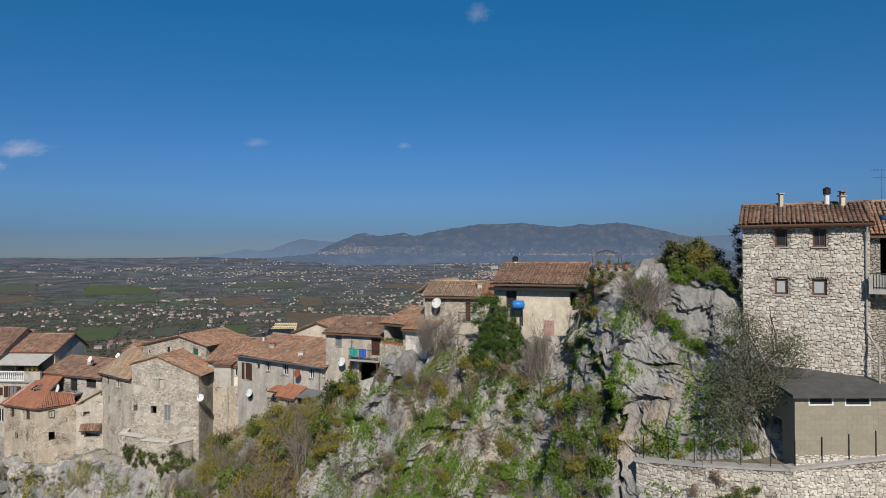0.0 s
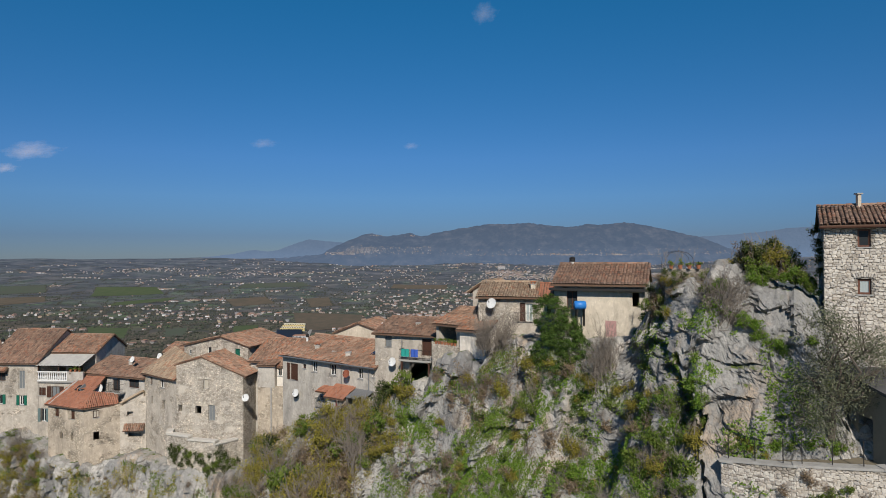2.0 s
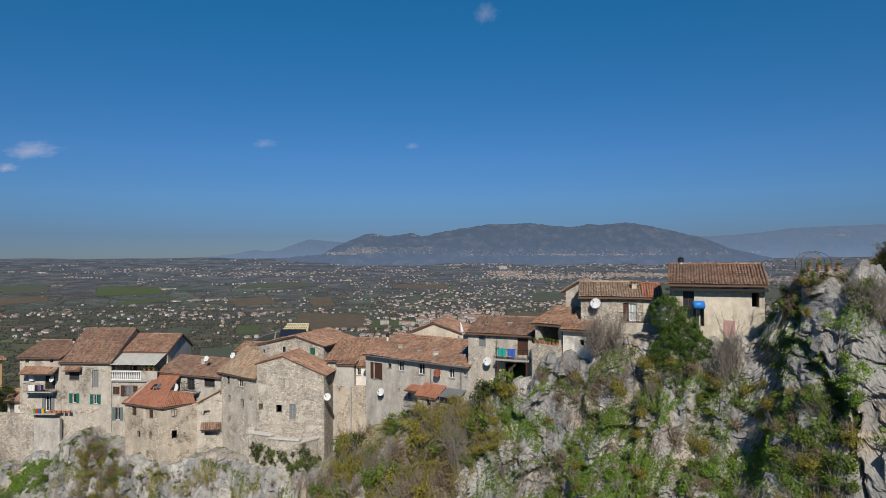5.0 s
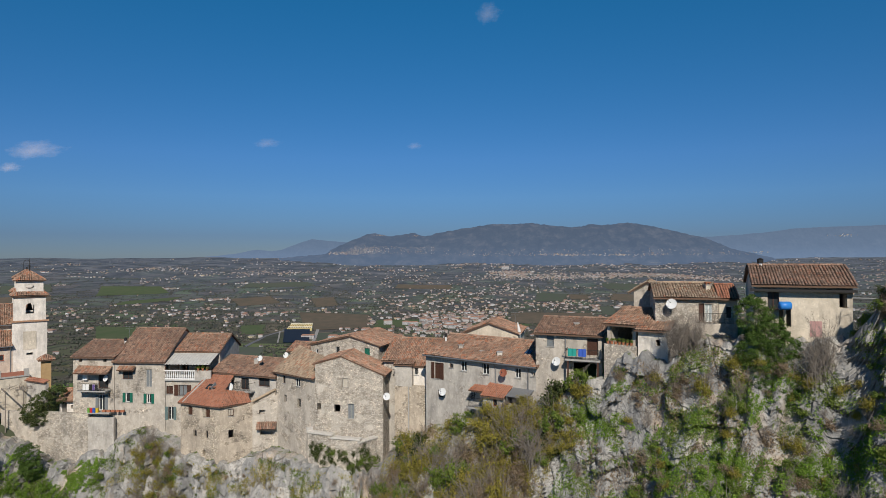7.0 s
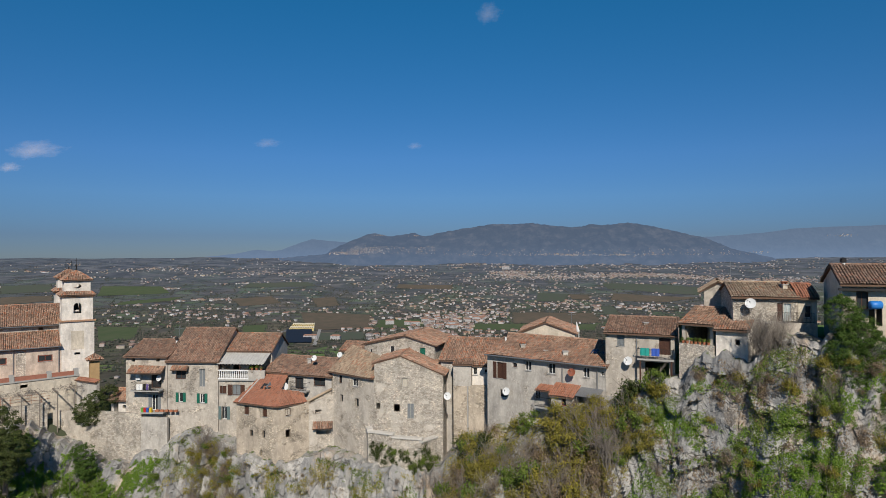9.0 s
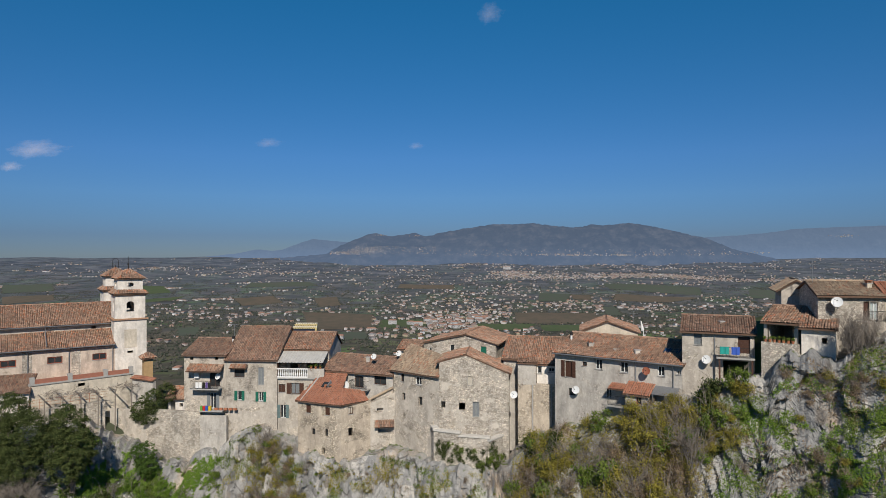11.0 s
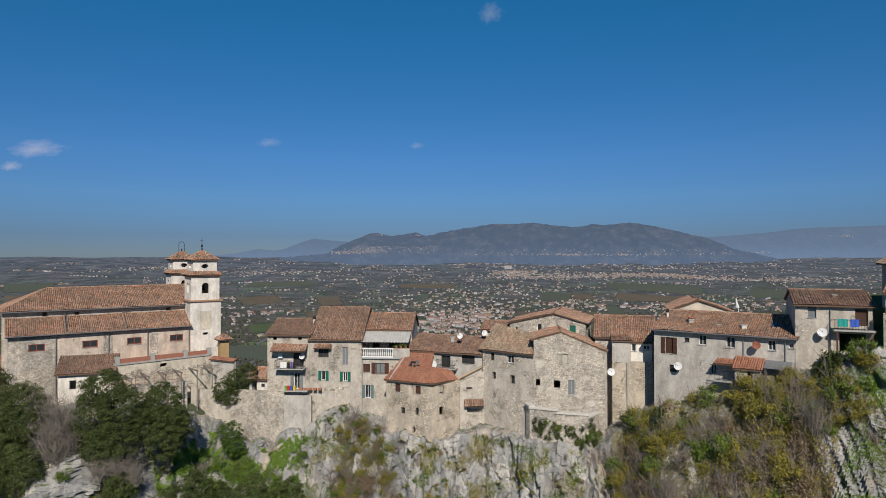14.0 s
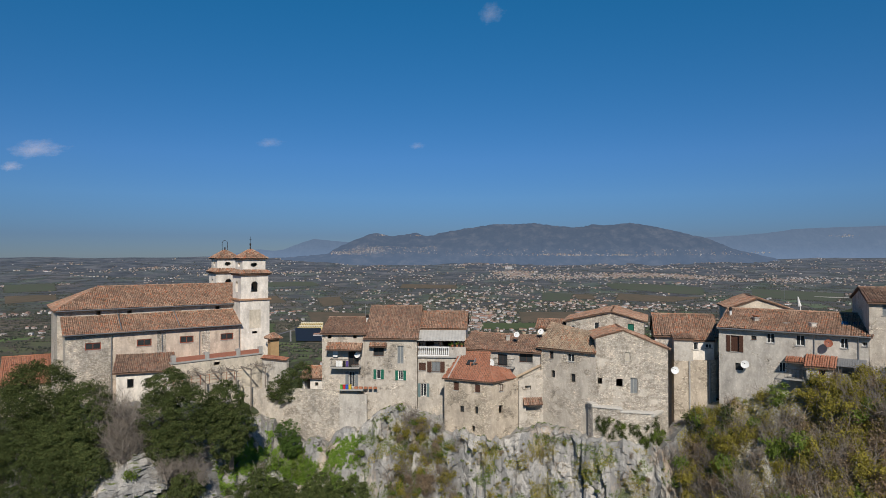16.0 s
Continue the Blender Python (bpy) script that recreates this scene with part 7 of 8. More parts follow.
def chimney(at, w, tall, mat, label, pot=True):
    h = thing("chimney", at, label, "chimney", "chimneys")
    x, y, z = at
    P = lambda u, d, q: (x + u, y + d, z + q)
    m = Mesh()
    m.box(P, -w / 2, w / 2, -w / 2, w / 2, -0.5, tall)
    part("stack", m, mat, h)
    m = Mesh()
    m.box(P, -w / 2 - 0.07, w / 2 + 0.07, -w / 2 - 0.07, w / 2 + 0.07, tall, tall + 0.08)
    part("cap", m, CONCRETE, h)
    if pot:
        m = Mesh()
        for sx in (-1, 1):
            m.box(P, sx * w * 0.35 - 0.04, sx * w * 0.35 + 0.04, -w * 0.4, w * 0.4, tall + 0.08, tall + 0.25)
        m.box(P, -w / 2 - 0.05, w / 2 + 0.05, -w / 2 - 0.05, w / 2 + 0.05, tall + 0.25, tall + 0.31)
        part("cowl", m, CLAY, h)


def flue(at, tall, r, label):
    h = thing("flue", at, label, "chimney", "flues")
    x, y, z = at
    m = Mesh()
    m.tube([(x, y, z - 0.4), (x, y, z + tall)], r, 10)
    part("pipe", m, WHITE, h)
    m = Mesh()
    m.tube([(x, y, z + tall), (x, y, z + tall + 0.3)], r * 1.5, 10)
    m.tube([(x, y, z + tall + 0.3), (x, y, z + tall + 0.42)], [r * 1.7, r * 0.4], 10)
    part("cowl", m, IRON, h)


def aerial(at, tall, label="thin television aerial on a pole"):
    h = thing("aerial", at, label, "aerial", "aerials")
    x, y, z = at
    m = Mesh()
    m.tube([(x, y, z - 0.3), (x, y, z + tall)], 0.022, 5)
    part("pole", m, STEEL, h)
    m = Mesh()
    for k, q in enumerate((0.98, 0.8)):
        m.tube([(x - 0.5, y, z + tall * q), (x + 0.5, y + 0.2, z + tall * q)], 0.012, 4)
        for j in range(6):
            u = -0.45 + j * 0.18
            m.tube([(x + u, y - 0.2, z + tall * q), (x + u, y + 0.2, z + tall * q)], 0.008, 4)
    part("elements", m, STEEL, h)


def pot(at, r, label="terracotta flower pot with a small plant", leaf="green"):
    h = thing("flower_pot", at, label, "flower pot", "flower pots")
    x, y, z = at
    m = Mesh()
    m.tube([(x, y, z), (x, y, z + r * 1.5), (x, y, z + r * 1.8)], [r * 0.7, r, r * 1.08], 12)
    part("pot", m, CLAY, h)
    rng = np.random.default_rng(int(abs(x * 100)))
    part("plant", quads("plant", leaves(rng, [(x, y, z + r * 2.6, r, r, r * 1.1)], 120, 0.09, clump=0.06), LEAF_GREEN), LEAF_GREEN, h)


def skylight(P, u0, u1, d0, z0, d1, z1):
    h = thing("skylight", P((u0 + u1) / 2, (d0 + d1) / 2, (z0 + z1) / 2), "blue-tinted roof window in a dark frame", "skylight", "skylights")
    m = Mesh()
    q = [P(u0, d0, z0), P(u1, d0, z0), P(u1, d1, z1), P(u0, d1, z1)]
    lo = [(x, y, z - 0.25) for x, y, z in q]
    m.face(*q)
    for i in range(4):
        m.face(lo[i], lo[(i + 1) % 4], q[(i + 1) % 4], q[i])
    part("frame", m, IRON, h)
    m = Mesh()
    c = [sum(v[i] for v in q) / 4 for i in range(3)]
    m.face(*[tuple(c[i] + (v[i] - c[i]) * 0.86 + (0.012 if i == 2 else 0) for i in range(3)) for v in q])
    n = Nodes("sky_blue_glass")
    part("pane", m, n.done((0.02, 0.06, 0.13), 0.06, None, 0.0, 0.5), h)


def laundry(P, u, d, z, w, tall, mat, label):
    m = Mesh()
    n = 6
    for i in range(n):
        a, b = u + w * i / n, u + w * (i + 1) / n
        da, db = d + 0.03 * math.sin(i * 1.9), d + 0.03 * math.sin((i + 1) * 1.9)
        m.face(P(a, da, z), P(b, db, z), P(b, db * 1.0 + 0.03, z - tall), P(a, da + 0.03, z - tall))
        m.face(P(a, da + 0.012, z), P(a, da + 0.042, z - tall), P(b, db + 0.042, z - tall), P(b, db + 0.012, z))
    solo("laundry", m, mat, label, "laundry", "laundry on the balconies")


# the tall grey house beside the church
P, L = wall_frame((-68.4, 81.0), (-62.85, 80.7))
awning(P, 0.75, 5.35, 177.35, 1.3, 0.75, TILE_OLD, 61, "tiled awning over the drying balcony")
balcony(P, 1.3, 5.1, 174.4, 1.2, "iron balcony hung with laundry")
for u, w, mat, c in ((2.1, 0.35, WHITE, "white"), (2.5, 0.4, WHITE, "white"), (3.0, 0.35, BLACK, "black"), (3.4, 0.3, plain("purple_cloth", (0.12, 0.08, 0.25), 0.9), "purple"), (3.75, 0.35, IRON, "dark")):
    laundry(P, u, 1.22, 175.25, w, 0.75, mat, c + " washing hung over the balcony rail")
m = Mesh()
m.box(P, 1.5, 2.1, 0.02, 0.35, 175.6, 176.3)
solo("air_conditioner", m, WHITE, "white air conditioner box on the wall", "air conditioner")
dish(P(4.7, 0.55, 175.9), 0.4, (-0.35, -0.9, 0.35))
b = balcony(P, 2.5, 5.54, 171.6, 1.1, "long terrace slab with coloured planters", rail=0)
P2, L2 = wall_frame((-62.8, 80.7), (-56.1, 80.35))
awning(P2, 0.6, 2.85, 177.35, 0.7, 0.4, TILE_OLD, 62, "small tiled awning over a window")
for k, (u, c, nme) in enumerate(((2.6, (0.12, 0.3, 0.05), "green"), (2.95, (0.5, 0.03, 0.03), "red"), (3.3, (0.03, 0.1, 0.4), "blue"), (3.7, (0.6, 0.4, 0.03), "yellow"))):
    m = Mesh()
    m.box(P, u, u + 0.3, 0.75, 1.05, 171.6, 172.1)
    m.box(P, u - 0.03, u + 0.33, 0.72, 1.08, 172.1, 172.16)
    solo("bin", m, plain(nme + "_plastic", c, 0.4, 0.15), nme + " plastic bin on the terrace slab", "bin", "plastic bins")
m = Mesh()
for k in range(5):
    m.box(P2, -1.3 + k * 0.62, -0.85 + k * 0.62, 0.4, 0.7, 171.6, 171.85)
solo("window_box", m, CLAY, "brown plant boxes along the terrace", "planter")
flue((-62.9, 83.6, 179.4), 0.9, 0.14, "white flue pipe with a cowl on the roof")
aerial((-63.4, 85.5, 180.2), 1.8)
# the loggia
P, L = wall_frame((-56.0, 80.3), (-50.0, 79.9))
c = thing("loggia_canopy", P(3, -1, 178), "corrugated plastic canopy on posts over the loggia", "canopy")
m = Mesh()
k = 0
cols = 60
for i in range(cols):
    a, b_ = -0.1 + (L + 0.1) * i / cols, -0.1 + (L + 0.1) * (i + 1) / cols
    za, zb_ = 0.03 * math.sin(i * 1.6), 0.03 * math.sin((i + 1) * 1.6)
    m.face(P(a, 0.45, 177.75 + za), P(b_, 0.45, 177.75 + zb_), P(b_, -2.5, 178.85 + zb_), P(a, -2.5, 178.85 + za))
part("sheet", m, plain("weathered_plastic_sheet", (0.48, 0.46, 0.42), 0.7, 0.35, 1.5), c)
for u in (0.05, 2.8, 5.6):
    m = Mesh()
    m.box(P, u, u + 0.09, 0.1, 0.2, 175.8, 177.9)
    part("post", m, WOOD_BROWN, c)
m = Mesh()
m.box(P, -0.05, L, 0.12, 0.22, 177.6, 177.75)
part("beam", m, WOOD_BROWN, c)
b = thing("balustrade", P(2.5, 0.2, 175.8), "white stone balustrade of the loggia", "balustrade")
m = Mesh()
m.box(P, 0, 4.0, 0.05, 0.25, 176.85, 176.98)
part("rail", m, WHITE, b)
m = Mesh()
m.box(P, 0, 4.0, 0.05, 0.25, 175.8, 175.95)
part("plinth", m, WHITE, b)
for k in range(16):
    m = Mesh()
    x, y, _ = P(0.15 + k * 0.25, 0.15, 0)
    m.tube([(x, y, 175.95), (x, y, 176.1), (x, y, 176.3), (x, y, 176.55), (x, y, 176.7), (x, y, 176.85)], [0.05, 0.085, 0.09, 0.045, 0.06, 0.07], 8)
    part("baluster", m, WHITE, b)
m = Mesh()
m.box(P, 4.0, L + 0.1, -0.05, 0.25, 175.8, 176.95)
solo("parapet", m, PLASTER_GREY, "grey plastered parapet beside the balustrade", "parapet")
for u in (4.4, 5.0, 5.6):
    pot(P(u, 0.1, 176.95), 0.16)
LOGGIA = P
m = Mesh()
m.tube([P(5.75, 0.08, 176.2), P(5.5, 0.1, 173.5), P(5.2, 0.1, 172.6)], 0.06, 6)
solo("drainpipe", m, CONCRETE, "pale drainpipe down the wall corner", "pipe")

# red-roofed house: dormer light; the house behind: balcony and dish
d = thing("dormer", (-48.6, 78.2, 175.2), "small roof light in the red tiles", "dormer")
Q = lambda u, dd, z: (-48.9 + u, 78.0 + dd, 175.0 + z)
m = Mesh()
m.box(Q, -0.55, 0.55, -0.4, 0.6, -0.5, 0.35)
part("body", m, CLAY, d)
m = Mesh()
m.box(Q, -0.4, 0.4, -0.43, -0.39, -0.15, 0.28)
part("pane", m, GLASS, d)
P, L = wall_frame((-50.3, 81.0), (-40.9, 77.2))
balcony(P, 4.4, 7.0, 174.75, 0.9, "narrow iron balcony over the red roof")
dish(P(4.2, 1.5, 175.2), 0.55, (-0.3, -0.9, 0.35))
dish(P(6.9, -1.0, 178.6), 0.36, (-0.3, -0.9, 0.35))
chimney(P(5.4, -2.2, 177.6), 0.45, 0.6, PLASTER_GREY, "low plastered chimney on the tiles", False)
# between the red-roofed house and the gabled one
w = thing("boundary_wall", (-42, 76.5, 170), "sloping stone wall with a tile coping between two houses", "wall")
wall(w, (-43.6, 76.6), (-40.6, 77.0), 164, 173.2, STONE_PLASTER, [(0.8, 172.2, 0.75, 0.5), (0.9, 169.6, 1.8, 0.75)], [(0, 173.3), (3.0, 174.6)])
F, FL_ = wall_frame((-43.6, 76.6), (-40.6, 77.0))
e0, e1, r0, r1 = F(0.5, 0.6, 170.5), F(2.9, 0.6, 170.5), F(0.5, 0.02, 171.2), F(2.9, 0.02, 171.2)
roof(w, [([e0, e1, r1, r0], Vector(r0) - Vector(e0))], TILE_BROWN, 64, thick=0.08, name="lean_to")
dish((-26.6, 71.2, 175.6), 0.42, (-0.2, -0.95, 0.3))
dish((-40.4, 80.0, 178.9), 0.36, (-0.3, -0.9, 0.4))

# pipes on the annex
P, L = wall_frame((-25.9, 73.5), (-21.4, 72.7))
for u in (1.7, 3.9):
    m = Mesh()
    m.tube([P(u, 0.1, 176.3), P(u, 0.1, 168.5)], 0.09, 8)
    solo("drainpipe", m, CONCRETE, "pale drainpipe down the annex wall", "pipe", "annex drainpipes")

# the long grey house
P, L = wall_frame((-22.1, 70.2), (-10.8, 62.1))
dish(P(2.75, 0.6, 176.8), 0.42, (-0.45, -0.85, 0.3))
dish(P(10.45, 0.7, 179.7), 0.4, (-0.45, -0.85, 0.3), plain("rusty_red_enamel", (0.28, 0.09, 0.05), 0.6, 0.3), "round rust-red satellite dish on the wall")
l = thing("lean_to", P(8.5, 1, 176), "small lean-to with a red tiled roof against the house", "shed")
wall(l, P(8.6, 1.5, 0), P(10.9, 1.5, 0), 173, 177.3, PLASTER_GREY, [(1.1, 176.4, 0.55, 0.7)])
wall(l, P(8.6, 0, 0), P(8.6, 1.5, 0), 173, 177.3, PLASTER_GREY)
wall(l, P(10.9, 1.5, 0), P(10.9, 0, 0), 173, 177.3, PLASTER_GREY)
F, FL_ = wall_frame(P(8.6, 1.5, 0), P(10.9, 1.5, 0))
window(l, F, 1.1, 176.4, 0.55, 0.7, plain("red_frame", (0.3, 0.04, 0.03), 0.5))
e0, e1, r0, r1 = P(8.4, 1.8, 177.35), P(11.1, 1.8, 177.35), P(8.4, 0.02, 178.3), P(11.1, 0.02, 178.3)
roof(l, [([e0, e1, r1, r0], Vector(r0) - Vector(e0))], TILE_RED, 65)
e0, e1, r0, r1 = P(11.2, 1.6, 177.6), P(13.6, 1.6, 177.6), P(11.2, 0.02, 178.2), P(13.6, 0.02, 178.2)
l = thing("tin_roof", P(12.4, 0.8, 177.8), "grey metal sheet roof against the wall", "roof")
m = Mesh()
for k in range(24):
    a, c_ = 11.2 + k * 0.1, 11.3 + k * 0.1
    za, zc = 0.025 * (k % 2), 0.025 * ((k + 1) % 2)
    m.face(P(a, 1.6, 177.6 + za), P(c_, 1.6, 177.6 + zc), P(c_, 0.02, 178.2 + zc), P(a, 0.02, 178.2 + za))
part("sheet", m, STEEL, l)
for u in (11.3, 13.5):
    m = Mesh()
    m.box(P, u, u + 0.08, 1.4, 1.5, 174, 177.6)
    part("post", m, STEEL, l)
awning(P, 6.6, 8.4, 177.9, 1.3, 0.35, TILE_RED, 66, "little red tiled awning over the terrace")
balcony(P, 6.6, 8.55, 175.9, 1.4, "small terrace under the awning")
chimney(P(3.4, -2.0, 181.1), 0.5, 0.5, PLASTER_GREY, "square plastered chimney on the tiles", True)
chimney(P(8.9, -1.2, 180.85), 0.5, 0.55, PLASTER_WHITE, "white plastered chimney on the tiles", False)
chimney(P(6.4, -1.7, 180.95), 0.45, 0.3, PLASTER_GREY, "low plastered chimney on the tiles", False)
skylight(P, 11.3, 12.1, -1.9, 181.37, -2.9, 181.70)
skylight(P, 12.3, 13.1, -1.9, 181.37, -2.9, 181.70)
flue(P(0.6, -3.0, 181.4), 0.8, 0.12, "thin flue with a cowl on the roof")
m = Mesh()
m.tube([P(-0.1, 0.52, 180.5), P(L + 0.1, 0.52, 180.5)], 0.07, 6)
solo("gutter", m, STEEL, "grey gutter along the eaves", "gutter", "gutters")
for u in (9.15, 12.95):
    m = Mesh()
    m.tube([P(u, 0.45, 180.4), P(u, 0.08, 180.0), P(u, 0.08, 175.5)], 0.05, 6)
    solo("drainpipe", m, STEEL, "brown-grey drainpipe on the long house", "pipe", "drainpipes")
h = thing("house", (-13, 80, 178), "house end behind with a low tiled gable", "house", "houses behind")
gable_house(h, (-17.6, 77.3), (-11.2, 75.9), 7, 172, 182.0, 182.0, 3.0, 183.2, PLASTER_CREAM, TILE_OLD, 67)
aerial((-11.5, 76.5, 183.0), 1.6)
# Parasol shape is made up, in place of a white dish on a mast
m = Mesh()
m.tube([(-11.2, 73.6, 181.0), (-11.22, 73.6, 182.5), (-11.3, 73.6, 182.6), (-11.5, 73.6, 183.7)], [0.04, 0.04, 0.2, 0.05], 7)
solo("parasol", m, WHITE, "folded white parasol on a roof terrace", "parasol")

# house with the balcony over the doorway
P, L = wall_frame((-10.9, 62.1), (-4.95, 59.65))
b = balcony(P, 3.1, 6.4, 181.7, 1.1, "roofed-over balcony on dark posts", rail=0.95)
for u in (3.3, 6.1):
    m = Mesh()
    m.box(P, u, u + 0.15, 0.9, 1.05, 179.0, 181.55)
    part("post", m, WOOD_BROWN, b)
laundry(P, 3.4, 1.12, 182.72, 0.8, 0.72, TEAL, "teal cloth hung over the balcony rail")
laundry(P, 4.4, 1.12, 182.72, 0.72, 0.72, NAVY, "blue cloth hung over the balcony rail")
dish(P(2.2, 0.7, 181.35), 0.42, (-0.5, -0.8, 0.3))
chimney(P(3.6, -2.2, 184.4), 0.4, 0.35, PLASTER_GREY, "low plastered chimney on the tiles", False)
w = thing("terrace_wall", P(4.5, 1.4, 179), "low stone terrace wall before the doorway", "wall")
wall(w, P(2.2, 1.5, 0), P(6.5, 1.5, 0), 176, 179.4, STONE, ends=True)
m = Mesh()
m.box(P, 2.2, 6.5, 0.02, 1.05, 178.9, 179.1)
part("floor", m, CONCRETE, w)
m = Mesh()
m.tube([P(2.95, 0.08, 183.8), P(2.95, 0.08, 180)], 0.05, 6)
solo("drainpipe", m, STEEL, "brown-grey drainpipe on the stone house", "pipe", "drainpipes")
P, L = wall_frame((-4.85, 58.1), (-2.75, 56.2))
for k in range(7):
    pot(P(0.2 + k * 0.38, 0.25, 183.45), 0.14)
w = thing("terrace_wall", P(2, 0.4, 182), "low rough wall with flower pots", "wall")
wall(w, P(-0.1, 0.45, 0), P(L + 0.2, 0.45, 0), 179, 183.45, STONE, ends=True)

# the house above, with the curtained door
P, L = wall_frame((-1.1, 56.0), (4.0, 54.9))
dish(P(1.25, 0.85, 187.3), 0.45, (-0.5, -0.8, 0.3))
w = thing("terrace_wall", P(4.5, 0.8, 184), "pale concrete terrace edge below the curtained door", "wall")
wall(w, P(2.6, 1.15, 0), P(6.4, 1.15, 0), 181, 185.65, STONE_PLASTER, ends=True)
rails(w, P, 3.2, 6.2, 1.0, 185.65, 186.55, IRON, 0.1, False)
m = Mesh()
m.box(P, 2.6, 6.4, 0.02, 0.75, 185.45, 185.6)
part("floor", m, CONCRETE, w)
chimney(P(4.6, -1.6, 188.2), 0.4, 0.6, PLASTER_CREAM, "plastered chimney with a clay cowl", True)
chimney(P(5.6, -1.6, 187.9), 0.35, 0.55, PLASTER_GREY, "plastered chimney on the annex tiles", False)
h = thing("house", (0.5, 64, 184), "small dark house end behind the stone house", "house", "houses behind")
gable_house(h, (-1.4, 61.6), (1.2, 60.6), 5, 182, 188.0, 188.0, 1.3, 188.8, STONE_PLASTER, TILE_PALE, 68, side=0.5)
aerial((-0.3, 58.2, 188.9), 2.0)

# the cream house
P, L = wall_frame((4.45, 49.4), (10.65, 47.1))
flue(P(0.8, -3.5, 190.5), 0.35, 0.16, "short dark flue on the ridge")
t = thing("water_tank", P(2.05, 0.6, 187.3), "bright blue plastic water tank beside the house", "tank")
x, y, z = P(2.05, 0.7, 187.3)
m = Mesh()
m.tube([(x - 0.45, y, z + 0.35), (x - 0.38, y, z + 0.35), (x + 0.38, y, z + 0.35), (x + 0.45, y, z + 0.35)], [0.2, 0.33, 0.33, 0.2], 16)
part("body", m, BLUE, t, smooth=True)
m = Mesh()
Q = lambda u, d, q: (x + u, y + d, z + q)
for u in (-0.3, 0.25):
    m.box(Q, u, u + 0.06, -0.3, 0.3, -1.2, 0.1)
part("stand", m, IRON, t)
m = Mesh()
m.box(P, 3.8, 4.6, -0.1, 0.012, 185.3, 186.5)
solo("door", m, plain("faded_pink_paint", (0.46, 0.27, 0.25), 0.85, 0.3), "faded pink boarded door in the cream wall", "door")
m = Mesh()
m.box(P, -0.3, L + 0.2, 0.1, 0.55, 188.72, 188.9)
solo("fascia", m, IRON, "dark eaves board of the cream house", "trim")

# arbour and pots on the crag
w = thing("terrace_wall", (11.2, 41.2, 190), "rough stone parapet on top of the crag", "wall")
wall(w, (10.2, 41.3), (12.6, 40.4), 188, 190.5, STONE_PALE, ends=True)
a = thing("arbour", (11.0, 41.2, 191), "rusty iron arch with bare climbing stems", "arbour")
m = Mesh()
for off in (0.0, 0.7):
    m.tube([(10.3, 41.6 + off, 190.5), (10.35, 41.6 + off, 191.2), (10.6, 41.5 + off, 191.5), (11.1, 41.35 + off, 191.65), (11.6, 41.2 + off, 191.5), (11.85, 41.0 + off, 191.2), (11.9, 40.9 + off, 190.5)], 0.016, 5)
part("arch", m, IRON, a)
m = Mesh()
rn = np.random.default_rng(3)
for k in range(14):
    u = rn.uniform(9.9, 12.0)
    branches(m, rn, (u, 41.4, 190.7), (u + rn.uniform(-0.5, 0.5), 41.5, 191.6), 0.012, 1, 0.6)
part("stems", m, TWIG, a)
for k in range(4):
    pot((10.5 + k * 0.5, 41.05 - k * 0.19, 190.5), 0.14)

# stone house on the crag: chimneys, pipes, balcony
P, L = wall_frame((17.2, 36.1), (22.4, 33.35))
chimney(P(1.9, -3.0, 193.95), 0.2, 0.9, PLASTER_CREAM, "thin plastered chimney on the ridge", False)
flue(P(4.2, -3.1, 194.05), 0.7, 0.13, "white flue with a dark cowl on the ridge")
chimney(P(4.9, -2.6, 193.8), 0.22, 0.75, PLASTER_CREAM, "plastered chimney on a clay base", True)
# The gutter's dark brown paints in the shadow under the eaves.
m = Mesh()
m.tube([P(-0.2, 0.36, 192.85), P(L + 0.2, 0.36, 192.85)], 0.06, 6)
solo("gutter", m, WOOD_BROWN, "dark gutter along the eaves", "gutter", "gutters")
m = Mesh()
m.tube([P(5.75, 0.3, 192.8), P(5.72, 0.08, 192.0), P(5.72, 0.08, 187.4), P(5.95, 0.4, 186.9), P(6.15, 0.8, 186.5), P(6.15, 0.8, 183.6)], 0.055, 8)
solo("drainpipe", m, CONCRETE, "pale drainpipe stepping round the corner", "pipe", "drainpipes")
P, L = wall_frame((22.6, 33.75), (29, 30.4))
b = balcony(P, -0.1, 2.4, 189.5, 0.9, "concrete balcony with a dark railing", rail=0)
m = Mesh()
m.box(P, -0.1, 2.4, 0.8, 0.9, 189.5, 190.3)
part("front", m, CONCRETE, b)
rails(b, P, 0.1, 2.4, 0.92, 189.6, 190.4)
aerial(P(0.9, -2.5, 193.6), 2.4)
skylight(P, 0.7, 1.6, -1.0, 193.15, -1.6, 193.46)

# garage front, fence posts and the retaining wall
P, L = wall_frame((17.34, 31.25), (22.2, 31.3))
ring = [(10.75, 34.5), (13.5, 32.3), (17.0, 30.9), (22.0, 31.0), (30.0, 33.4)]
f = thing("fence", (15, 32, 181), "thin rusty fence posts with wire along the wall", "fence")
for p, q, za, zb in zip(ring, ring[1:], BANK_TOP[1:], BANK_TOP[2:]):
    F, FL_ = wall_frame(p, q)
    for u in np.arange(0.3, FL_, 1.3):
        m = Mesh()
        z = za + (zb - za) * u / FL_ + 0.08
        m.box(F, u - 0.02, u + 0.02, -0.3, -0.26, z, z + 1.25)
        part("post", m, IRON, f)
F, FL_ = wall_frame((22.0, 31.0), (30.0, 33.4))
g = thing("gate", F(1.0, -0.3, 181), "dark iron bar gate beside the garage", "gate")
